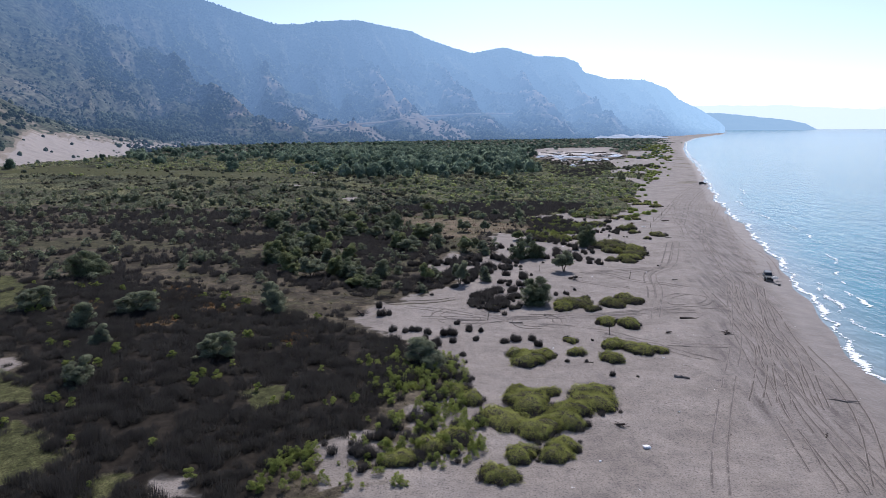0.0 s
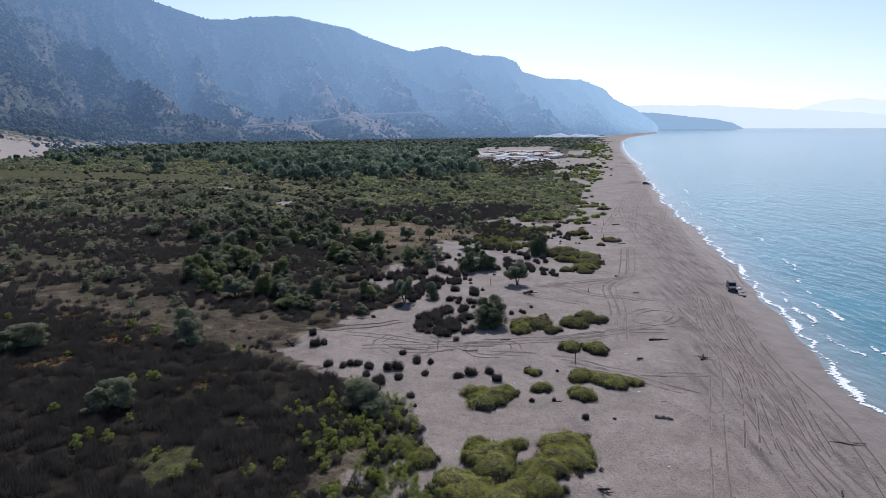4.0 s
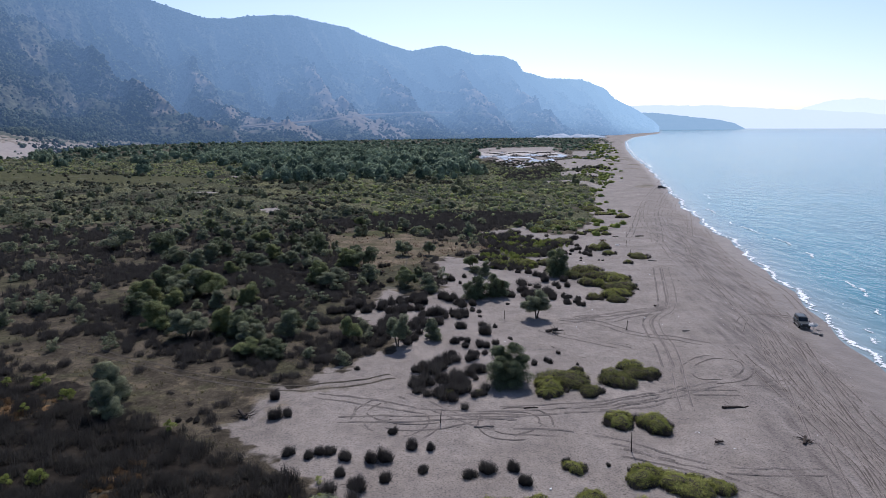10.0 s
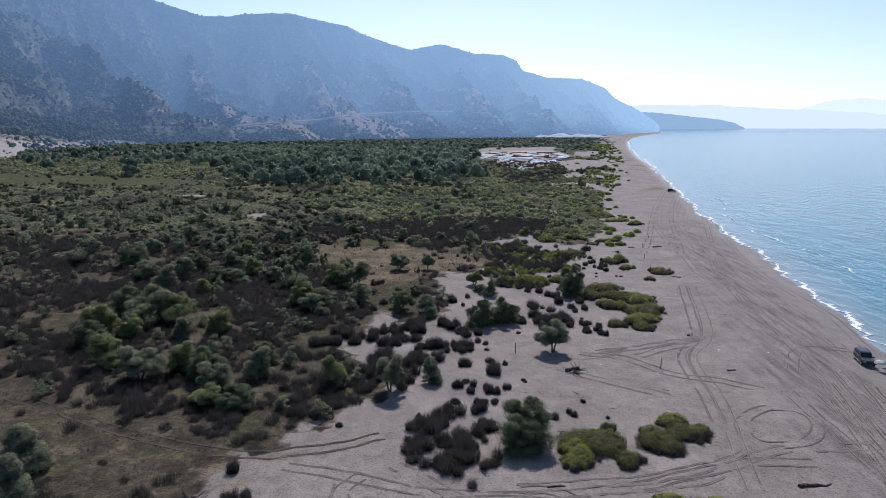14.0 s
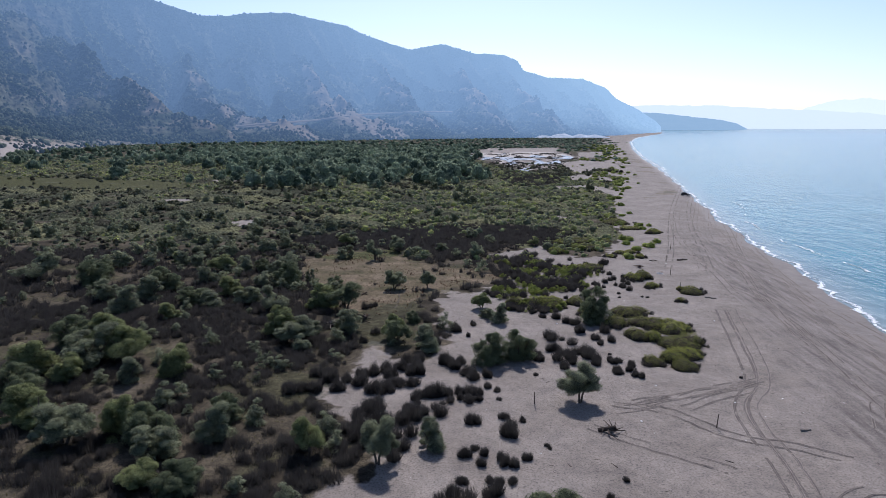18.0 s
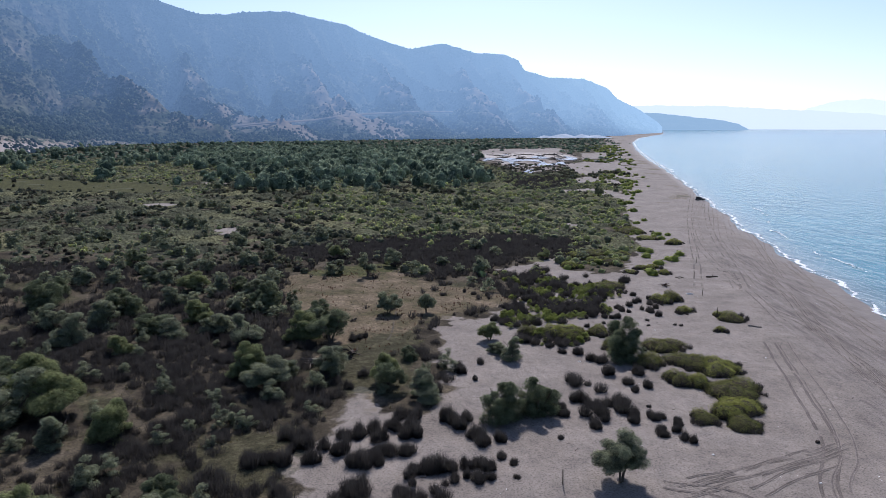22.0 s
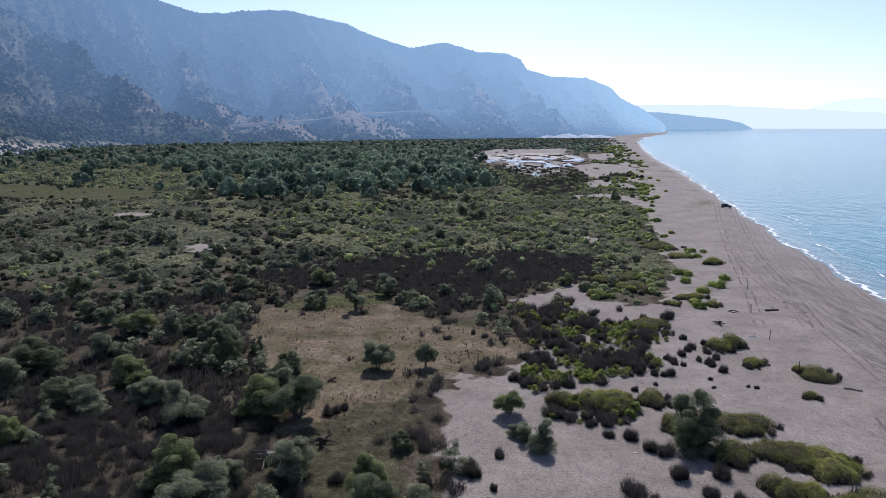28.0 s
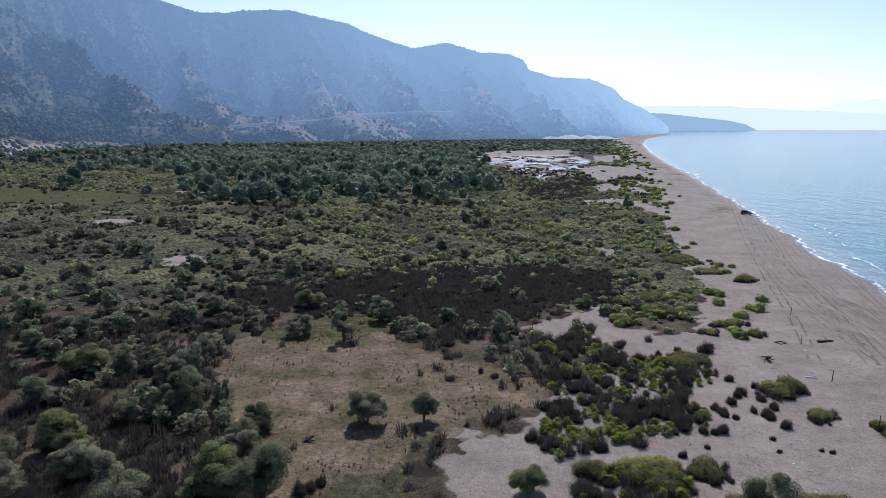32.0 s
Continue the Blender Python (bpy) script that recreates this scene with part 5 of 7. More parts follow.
def dome(seed, sides=6, rows=3):
    """A solid lumpy bush of unit width and height, for plants far off."""
    r = np.random.default_rng(seed)
    v, f = [], []
    for i in range(rows):
        wide, high = ((0.44, 0.0), (0.5, 0.42), (0.36, 0.8))[i] if rows > 2 else ((0.47, 0.0), (0.44, 0.6))[i]
        for k in range(sides):
            t = 2 * math.pi * (k + 0.5 * (i % 2) + r.uniform(-0.2, 0.2)) / sides
            q = wide * r.uniform(0.8, 1.15)
            v.append((q * math.cos(t), q * math.sin(t), high * r.uniform(0.88, 1.1)))
    v.append((r.uniform(-0.1, 0.1), r.uniform(-0.1, 0.1), 1.0))
    for i in range(rows - 1):
        for k in range(sides):
            a, b, c, d = i * sides + k, i * sides + (k + 1) % sides, (i + 1) * sides + (k + 1) % sides, (i + 1) * sides + k
            f += [(a, b, d), (b, c, d)] if i % 2 == 0 else [(a, b, c), (a, c, d)]
    f += [((rows - 1) * sides + k, (rows - 1) * sides + (k + 1) % sides, len(v) - 1) for k in range(sides)]
    return np.array(v), np.array(f)


def bush(seed, domes, flakes, size, low=0.0):
    """A plant of unit size seen from afar: solid lumps of foliage with loose sprays round their outline."""
    r = np.random.default_rng(seed)
    vs, fs, base = [], [], 0
    for i in range(domes):
        v, f = dome(seed * 7 + i, 5)
        k = r.uniform(0.42, 0.62) if domes > 1 else 0.74
        a, out = i * 2.4 + r.uniform(-0.4, 0.4), (0.5 - k / 2) * (0.4 + 0.6 * r.uniform()) if domes > 1 else 0
        high = r.uniform(0.45, 0.58) if domes > 1 else 0.8
        foot = (0.4 if i == 0 else r.uniform(0.0, 0.3)) if domes > 1 else low
        v = v * np.array([k, k, high]) + np.array([out * math.cos(a), out * math.sin(a), foot])
        vs.append(v)
        fs.append(f + base)
        base += len(v)
    solid = np.concatenate(vs)
    pick = solid[r.integers(0, len(solid), flakes)]
    d = r.normal(0, 1, (flakes, 3)) + np.array([0, 0, 0.4])
    d /= np.linalg.norm(d, axis=1)[:, None]
    v, f = leaves(pick + d * r.uniform(0.02, 0.13, flakes)[:, None], d, size, r, 2.0)
    return np.concatenate([solid, v]), np.concatenate(fs + [f + base])


def bough_crown(seed, boughs, lobes, per, size, low):
    """A tree's crown of unit size: a few boughs of unequal height, each a cluster of leafy lobes."""
    r = np.random.default_rng(seed)
    cs, ns = [], []
    for b in range(boughs):
        a = b * 2 * math.pi / boughs + r.uniform(-0.7, 0.7)
        out = r.uniform(0.10, 0.27)
        top = r.uniform(0.55, 1.0) if b else 1.0
        wide = r.uniform(0.17, 0.27)
        for i in range(lobes):
            up = (i + r.uniform(0, 1)) / lobes
            t = r.uniform(0, 2 * math.pi)
            k = wide * math.sqrt(r.uniform(0.1, 1)) * math.sqrt(max(0.05, 1.05 - up ** 1.5))
            c = np.array([math.cos(a) * out + math.cos(t) * k, math.sin(a) * out + math.sin(t) * k, low + 0.08 + (top - low - 0.18) * up])
            q = r.uniform(0.08, 0.165)
            d = r.normal(0, 1, (per, 3))
            d /= np.linalg.norm(d, axis=1)[:, None]
            d[:, 2] = np.where(r.uniform(0, 1, per) < 0.35, np.abs(d[:, 2]), d[:, 2])
            cs.append(c + d * (q * r.uniform(0.3, 1.25, per) ** 0.6)[:, None] * np.array([1, 1, 0.8]))
            ns.append(d + np.array([0, 0, 0.35]))
    c, n = np.concatenate(cs), np.concatenate(ns)
    good = (c[:, 2] > 0.02) & (c[:, 2] < 1.1)
    return leaves(c[good], n[good], size, r, 3.3)


def limb(bm, pts, r0, r1, sides=6):
    """A tapered, bent branch."""
    rings = []
    for i, p in enumerate(pts):
        rad = r0 + (r1 - r0) * i / (len(pts) - 1)
        way = (Vector(pts[min(i + 1, len(pts) - 1)]) - Vector(pts[max(i - 1, 0)])).normalized()
        side = way.orthogonal().normalized()
        other = way.cross(side)
        rings.append([bm.verts.new(Vector(p) + (side * math.cos(2 * math.pi * k / sides) + other * math.sin(2 * math.pi * k / sides)) * rad) for k in range(sides)])
    for a, b in zip(rings, rings[1:]):
        for k in range(sides):
            bm.faces.new((a[k], a[(k + 1) % sides], b[(k + 1) % sides], b[k]))
    bm.faces.new(rings[0][::-1])
    bm.faces.new(rings[-1])


def trunk(seed, stems, reach, thick):
    r = random.Random(seed)
    bm = bmesh.new()
    for s in range(stems):
        a = s * 2 * math.pi / stems + r.uniform(-0.6, 0.6)
        x = y = 0.0
        pts = [(0.02 * math.cos(a), 0.02 * math.sin(a), -0.04)]
        for i in range(1, 5):
            x += math.cos(a) * reach / 4 * r.uniform(0.5, 1.4)
            y += math.sin(a) * reach / 4 * r.uniform(0.5, 1.4)
            a += r.uniform(-0.5, 0.5)
            pts.append((x, y, 0.17 * i * r.uniform(0.85, 1.1)))
        limb(bm, pts, thick, thick * 0.3)
        for i in (2, 3):
            b = a + r.choice((-1, 1)) * r.uniform(0.6, 1.2)
            p = Vector(pts[i])
            limb(bm, [p, p + Vector((math.cos(b) * 0.09, math.sin(b) * 0.09, 0.06)), p + Vector((math.cos(b) * 0.16, math.sin(b) * 0.16, 0.16))], thick * 0.45, thick * 0.15, 5)
    return bm


def tree_kind(name, seed, leaf, low, lobes, per, size, stems, label, category, spread=1.0, reach=0.22, thick=0.028):
    """A tree of unit size; the copies are stretched to their own width and height."""
    ob = thing(name, label, category, "trees of the plain")
    part("trunk", trunk(seed, stems, reach, thick), M_BARK, ob, "twisted grey-brown trunk")
    v, f = bough_crown(seed, 3 + seed % 3, lobes, per, size, low)
    part("crown", mesh_of("crown", v, f, leaf), leaf, ob)
    return ob


KINDS = []
for i in range(4):
    KINDS.append(tree_kind("tree", 50 + i, (M_TAMARISK, M_DEEP, M_TAMARISK, M_BRIGHT)[i], 0.27, 10, 720, 0.0115, 2 + i % 3,
                           ("grey-green tamarisk tree with a short forked trunk", "dark green tree with a rounded crown and bent trunk",
                            "wind-bent grey-green tree with an open crown", "fresh green tree with a leaning trunk")[i], "tree", 1.2))
for i in range(4):
    KINDS.append(tree_kind("shrub", 60 + i, (M_TAMARISK, M_BRIGHT, M_DEEP, M_TAMARISK)[i], -0.06, 11, 720, 0.0115, 3,
                           ("bushy grey-green tamarisk shrub branching from the ground", "dense bright green shrub branching from the ground",
                            "dense dark green shrub with a rounded outline", "spreading silvery green shrub among dark rushes")[i], "shrub", 1.2, 0.3, 0.02))


def grown(x, y, turn, wide, high):
    return pose(x, y, gz(x, y) - 0.05, 0, 0, turn) @ Matrix.Diagonal((wide, wide, high, 1))


OPEN_TREES = [(14.1, 162.8), (-9.5, 145.5), (-17.1, 147.6), (-12.0, 184.8), (-12.5, 187.4)]
first = {}


def plant(kind, m):
    """The first place of a kind is kept for the original itself; the others take copies of it."""
    if kind in first:
        copy_thing(kind, m)
    else:
        first[kind] = m


for x, y, w, h in TREES:
    single = any(math.hypot(x - a, y - b) < 2.0 for a, b in OPEN_TREES) or (y > 205 and x > -22)
    pick = rng.integers(0, 4) if single else (rng.integers(0, 4) if rng.uniform() < 0.25 else rng.integers(4, 8))
    if (x, y) in ((6.7, 131.4), (22.0, 199.6), (3.0, 176.7), (7.5, 178.0)):
        pick = 6
    if x < -30 and y < 126:
        pick = 4 if rng.uniform() < 0.6 else 7
    pick = int(pick)
    m = grown(x, y, rng.uniform(0, 360), w * (1.1 if pick < 4 else 1.15), max(h, w * 0.55) * (0.95 if pick < 4 else 0.98))
    plant(KINDS[pick], m)


def scatter(name, kinds, places, mat, label, category):
    """Many plants as one object. places: rows of x, y, width, height."""
    vs, fs, base = [], [], 0
    r = np.random.default_rng(len(places))
    places = np.asarray(places, float)
    z = ground_z(places[:, 0], places[:, 1])
    which = r.integers(0, len(kinds), len(places))
    turn = r.uniform(0, 2 * math.pi, len(places))
    for k, (v, f) in enumerate(kinds):
        sel = np.nonzero(which == k)[0]
        if not len(sel):
            continue
        c, s = np.cos(turn[sel])[:, None], np.sin(turn[sel])[:, None]
        w, h = places[sel, 2][:, None], places[sel, 3][:, None]
        x = (v[None, :, 0] * c - v[None, :, 1] * s) * w + places[sel, 0][:, None]
        y = (v[None, :, 0] * s + v[None, :, 1] * c) * w + places[sel, 1][:, None]
        zz = v[None, :, 2] * h + (z[sel] if places.shape[1] < 5 else places[sel, 4])[:, None] - 0.03
        vs.append(np.stack([x, y, zz], -1).reshape(-1, 3))
        fs.append((f[None] + (np.arange(len(sel)) * len(v))[:, None, None] + base).reshape(-1, f.shape[1]))
        base += len(sel) * len(v)
    return tagged(new(name, mesh_of(name, np.concatenate(vs), np.concatenate(fs), mat)), label, category, kind="stuff")


# single rush tufts on the sand
tuft_kinds = []
for i in range(6):
    v, f = tuft(1500, 80 + i, 0.0075)
    ob = thing("rush_tuft", "dark brown tuft of stiff rush growing in sand", "rush", "rush tufts on the sand")
    part("foliage", mesh_of("foliage", v, f, M_RUSH), M_RUSH, ob)
    tuft_kinds.append(ob)
for n, (x, y, w) in enumerate(TUFTS):
    m = grown(x, y, rng.uniform(0, 360), w * (0.9 if w > 2.2 else 1.1), max(0.5, min(w, 2.2) * rng.uniform(0.8, 1.15)))
    plant(tuft_kinds[n % 6], m)


# cushion shrubs
def cushion(seed):
    r = np.random.default_rng(seed)
    n = 9000
    d = r.normal(0, 1, (n, 3))
    d[:, 2] = np.abs(d[:, 2])
    d /= np.linalg.norm(d, axis=1)[:, None]
    a = np.arctan2(d[:, 1], d[:, 0])
    edge = 1 + 0.16 * np.sin(2 * a + seed) + 0.1 * np.sin(3 * a + 2 * seed) + 0.05 * np.sin(7 * a)
    lump = 1 + 0.15 * np.sin(d[:, 0] * 7 + seed) * np.sin(d[:, 1] * 6) + 0.09 * np.sin(d[:, 0] * 15 + d[:, 2] * 9) * np.sin(d[:, 1] * 13 + seed)
    low = np.clip(1 - d[:, 2], 0, 1)
    p = d * (0.5 * edge * lump)[:, None] * r.uniform(0.84, 1.06, n)[:, None] * np.where(r.uniform(0, 1, n) < 0.06, 1.09, 1)[:, None]
    p[:, 2] = 0.5 * np.clip(p[:, 2] * 2, 0, None) ** 0.75
    return leaves(p, d * np.array([1, 1, 0.8]) + r.normal(0, 0.35, (n, 3)), 0.0095, r, 4.2)


def skirt(seed):
    """Dark dead stems round the foot of a mound, added to give it a shaded base."""
    r = np.random.default_rng(seed)
    n = 700
    a = r.uniform(0, 2 * math.pi, n)
    edge = (1 + 0.16 * np.sin(2 * a + seed) + 0.1 * np.sin(3 * a + 2 * seed) + 0.05 * np.sin(7 * a)) * r.uniform(0.44, 0.53, n)
    way = np.stack([np.cos(a), np.sin(a), np.zeros(n)], 1)
    foot = way * edge[:, None]
    side = np.stack([-np.sin(a), np.cos(a), np.zeros(n)], 1) * 0.012
    tip = way * (edge * r.uniform(0.9, 1.08, n))[:, None] + np.stack([r.normal(0, 0.02, n), r.normal(0, 0.02, n), r.uniform(0.14, 0.36, n)], 1)
    return np.stack([foot - side, foot + side, tip], 1).reshape(-1, 3), np.arange(3 * n).reshape(-1, 3)


cushion_kinds = []
for i in range(4):
    v, f = cushion(90 + i)
    ob = thing("cushion_shrub", "low yellow-green cushion shrub spreading over sand", "shrub", "cushion shrubs on the sand")
    leaf = M_DULL if i in (1, 3) else M_CUSHION
    part("foliage", mesh_of("foliage", v, f, leaf), leaf, ob)
    # a lumpy dark core is added inside the mound to keep the light out
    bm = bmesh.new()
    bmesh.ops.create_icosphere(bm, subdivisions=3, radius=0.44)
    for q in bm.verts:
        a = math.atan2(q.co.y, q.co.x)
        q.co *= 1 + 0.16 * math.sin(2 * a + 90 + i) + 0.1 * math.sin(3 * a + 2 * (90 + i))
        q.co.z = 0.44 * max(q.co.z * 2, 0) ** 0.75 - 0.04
    part("core", bm, M_CHAR, ob, "dark solid core added inside to block light")
    v, f = skirt(90 + i)
    part("skirt", mesh_of("skirt", v, f, M_RUSH), M_RUSH, ob, "dark stems added round the foot for its shade")
    cushion_kinds.append(ob)
for n, (x, y, w) in enumerate(CUSHIONS):
    if inside(MIXED[0], np.array(x), np.array(y)) > 0:
        continue
    w = w * (0.8 if y > 200 else 0.87 if y > 140 else 0.86 if y < 90 else 1.0)
    high = min(1.5, 0.30 * w + 0.35) * (2.2 if 185 < y < 240 else 1.7)
    m = grown(x, y + 0.15 * w, rng.uniform(0, 360), w * rng.uniform(0.88, 1.05), high * rng.uniform(0.72, 1.12))
    plant(cushion_kinds[(n % 2) * 2 if y < 110 else rng.integers(0, 4)], m)
for kind, m in first.items():
    kind.matrix_basis = m


# rushes set on the camera side of each cushion, to fit the view
r = np.random.default_rng(21)
rows = []
for x, y, w in CUSHIONS:
    for _ in range(3 if y < 110 else 7):
        a, k = r.uniform(-2.9, 0.6), r.uniform(0.40, 0.56) * w
        rows.append((x + k * math.cos(a), y + 0.15 * w + k * math.sin(a), *(r.uniform(0.7, 1.4) * np.array((1, 0.8)))))
scatter("mound_rushes", [spikes(170, 1.0, 1.0, 195 + i, 0.013) for i in range(3)], rows, M_RUSH, "dark rushes on the camera side of the cushion shrubs", "rush")


def spots(x0, x1, y0, y1, per_m2, chance, seed):
    """Random places in a box, kept with the chance given over the ground."""
    r = np.random.default_rng(seed)
    n = int((x1 - x0) * (y1 - y0) * per_m2)
    x, y = r.uniform(x0, x1, n), r.uniform(y0, y1, n)
    keep = r.uniform(0, 1, n) < chance(x, y)
    return x[keep], y[keep], r


def belts(polys, x, y, soft=1.5):
    best = np.zeros_like(x)
    for p in polys:
        best = np.maximum(best, np.clip(0.5 + inside(p, x, y) / soft, 0, 1))
    return best


def open_ground(x, y):
    """1 where plants are kept away: roads, meadow and green glades."""
    d = np.full(x.shape, 1e9)
    for (ax, ay), (bx, by) in zip(ROAD, ROAD[1:]):
        t = np.clip(((x - ax) * (bx - ax) + (y - ay) * (by - ay)) / ((bx - ax) ** 2 + (by - ay) ** 2), 0, 1)
        d = np.minimum(d, np.hypot(x - ax - t * (bx - ax), y - ay - t * (by - ay)))
    o = np.clip(1.6 - d / 2.5, 0, 1)
    o = np.maximum(o, np.clip(0.5 + inside(MEADOW, x, y) / 3, 0, 1) * 0.985)
    for g in GREENS:
        o = np.maximum(o, (0.98 if g is GREENS[9] else 0.9) * np.clip(0.5 + inside(g, x, y) / 3, 0, 1))
    for b in FLATS + [INLET] + NOOKS:
        o = np.maximum(o, 0.97 * np.clip(0.6 + inside(b, x, y) / 3, 0, 1))
    for b in BARE:
        o = np.maximum(o, 0.9 * np.clip(0.5 + inside(b, x, y) / 4, 0, 1))
    return o


FAN = [spikes(230, 1.0, 1.0, 110 + i, 0.0115) for i in range(5)]
FAN_FAR = [spikes(24, 1.0, 1.0, 120 + i, 0.05) for i in range(4)]

HEATH_TUFTS = [tuft(200, 110 + i, 0.0085) for i in range(8)]
# the dark heath of rushes
x, y, r = spots(-150, -4, 44, 146, 1.15, lambda x, y: (x > -1.15 * y) * np.where(x < -0.62 * y - 8, 0.55, 1) * np.clip(0.5 + inside(HEATH, x, y) / 2, 0, 1) * (1 - 0.9 * belts([OUTLIERS], x, y)) * np.clip(0.95 + 0.75 * fbm(x, y, 12, 3, 51) + 0.8 * fbm(x, y, 3.5, 2, 84), 0.03, 1) * np.clip(1.15 - 1.6 * np.maximum(fbm(x, y, 11, 3, 52), 0), 0.25, 1) * (1 - open_ground(x, y)), 1)
w = r.uniform(1.5, 3.3, len(x))
scatter("heath_rushes", HEATH_TUFTS, np.stack([x, y, w, np.minimum(w * r.uniform(0.42, 0.66, len(x)), 1.6)], 1), M_HEATH, "dense dark brown rushes covering the heath", "rush")
# green and yellow growth among the heath
x, y, r = spots(-110, -4, 48, 142, 0.22, lambda x, y: np.clip(0.5 + inside(HEATH, x, y) / 2, 0, 1) * np.clip(-0.5 + 1.5 * fbm(x, y, 11, 3, 52), 0, 1), 2)
w = r.uniform(0.9, 2.0, len(x))
SMALL = [crown(6, 230, 0.034, 130 + i, 0.0) for i in range(3)]
scatter("heath_shrubs", SMALL, np.stack([x, y, w, w * 0.85], 1), M_FRESH, "small yellow-green shrubs among the rushes", "shrub")
# dry bracken in the rust-coloured patches
rows, r = [], np.random.default_rng(33)
for px, py, reach in RUST:
    for _ in range(int(5 * reach)):
        a, k = r.uniform(0, 6.28), reach * 0.9 * math.sqrt(r.uniform())
        w = r.uniform(0.5, 1.3)
        rows.append((px + k * math.cos(a), py + k * math.sin(a), w, w * 0.7))
scatter("dry_bracken", FAN, rows, M_BRACKEN, "dry rust-brown growth among the dark rushes", "bracken")
# bright thicket beside the sand
x, y, r = spots(-25, 2, 52, 106, 1.7, lambda x, y: belts([THICKET, OUTLIERS], x, y, 2) * (1 - 0.8 * belts(NOOKS, x, y)) * np.clip(0.75 + 0.6 * fbm(x, y, 8, 2, 53), 0, 1), 3)
w = r.uniform(0.5, 1.5, len(x))
BUSH = [crown(9, 75, 0.06, 140 + i, 0.0) for i in range(3)]
scatter("thicket", [crown(8, 120, 0.036, 145 + i, 0.0) for i in range(4)], np.stack([x, y, w, w * r.uniform(0.6, 1.1, len(x))], 1), M_FRESH, "fresh green thicket at the edge of the sand", "shrub")
x, y, r = spots(-20, 2, 58, 106, 1.0, lambda x, y: np.clip(0.5 + inside(THICKET, x, y) / 2, 0, 1) * np.clip(0.35 - 1.0 * fbm(x, y, 6, 2, 53), 0, 1), 16)
w = r.uniform(0.9, 1.9, len(x))
scatter("thicket_rushes", FAN, np.stack([x, y, w, w * 0.9], 1), M_RUSH, "dark rushes standing in the green thicket", "rush")
# belts of rush on the sand, and mixed belts farther on
x, y, r = spots(-20, 34, 118, 272, 1.0, lambda x, y: np.maximum(belts(RUSH_BELTS, x, y) * np.clip(0.6 + 1.3 * fbm(x, y, 5, 2, 54), 0, 1), belts(MIXED, x, y) * np.clip(0.30 + 1.4 * fbm(x, y, 11, 3, 55), 0, 1) * np.clip(0.5 - inside(INLET, x, y), 0.22, 1)), 4)
w = r.uniform(1.1, 2.4, len(x))
scatter("rush_belts", [spikes(260, 1.0, 1.0, 115 + i, 0.013) for i in range(4)], np.stack([x, y, w, w * r.uniform(0.7, 1.0, len(x))], 1), M_RUSH, "belts of dark rush on pale sand", "rush")
x, y, r = spots(0, 34, 200, 272, 0.9, lambda x, y: belts(MIXED, x, y) * np.clip(0.36 - 1.7 * fbm(x, y, 11, 3, 55), 0, 1) * np.clip(0.5 - inside(INLET, x, y), 0, 1), 5)
w = r.uniform(0.8, 1.9, len(x))
scatter("belt_shrubs", BUSH, np.stack([x, y, w, w * 0.6], 1), M_FRESH, "yellow-green low shrubs between rushes", "shrub")


def inland(x, y):
    return np.clip(-on_sand(x, y) / 3, 0, 1)


# rushes over the plain behind the sand
RUSHY = [[(-73.5, 223.0), (-56.4, 223.7), (-36.8, 222.1), (-23.2, 213.9), (-21.8, 201.9), (-24.2, 196.2), (-24.2, 186.9), (-47.5, 185.9)],
         [(-48.2, 204.8), (-41.4, 210.8), (-26.5, 211.5), (-19.0, 200.9), (-24.7, 189.7), (-17.6, 184.4), (-16.7, 176.5), (-20.2, 172.3), (-27.5, 172.0), (-33.6, 171.8)]]


def plain_chance(x, y):
    return inland(x, y) * (1 - open_ground(x, y)) * np.clip(-inside(HEATH, x, y), 0, 1) * np.maximum(np.clip(0.72 + 0.95 * fbm(x, y, 22, 3, 56), 0.04, 1), 0.97 * belts(RUSHY, x, y, 4))


x, y, r = spots(-270, 10, 112, 262, 0.62, lambda x, y: plain_chance(x, y) * (x > -1.1 * y) * np.where(x < -0.55 * y - 20, 0.4, 1), 6)
w = r.uniform(1.2, 2.7, len(x))
rows = np.stack([x, y, w, np.minimum(w * r.uniform(0.55, 0.85, len(x)), 1.7)], 1)
near = (y < 205) & (x > -80)
scatter("plain_rushes", [tuft(270, 170 + i, 0.009) for i in range(6)], rows[near], M_RUSH, "dark rushes spread over the plain", "rush")
scatter("far_rushes", [spikes(46, 1.0, 1.0, 175 + i, 0.03) for i in range(4)], rows[~near], M_RUSH, "dark rushes farther over the plain", "rush")
x, y, r = spots(-70, 60, 240, 575, 1.7, lambda x, y: inland(x, y) * belts(DARK_BEDS, x, y, 11) * (1 - open_ground(x, y)) * np.where(y > 340, 0.12, np.clip(1.0 + 0.6 * fbm(x, y, 12, 3, 57), 0, 1)), 7)
w = r.uniform(1.0, 1.9, len(x)) * np.where(y > 340, 1.8, 1)
scatter("marsh_rushes", [spikes(36, 1.0, 1.0, 185 + i, 0.045) for i in range(4)], np.stack([x, y, w, w * r.uniform(0.6, 0.95, len(x))], 1), M_RUSH, "broad dark bed of marsh rushes", "rush")
# scattered low green shrubs on the plain
x, y, r = spots(-300, 30, 118, 330, 0.028, lambda x, y: (1 - 0.85 * belts(DARK_BEDS, x, y)) * inland(x, y) * (1 - open_ground(x, y)) * np.clip(0.5 + 0.8 * fbm(x, y, 30, 3, 58), 0, 1) * np.where(y < 140, np.clip(-inside(HEATH, x, y), 0, 1), 1), 8)
w = r.uniform(1.5, 4.2, len(x))
rows = np.stack([x, y, w, w * r.uniform(0.55, 0.8, len(x))], 1)
near = (y < 215) & (x > -90)
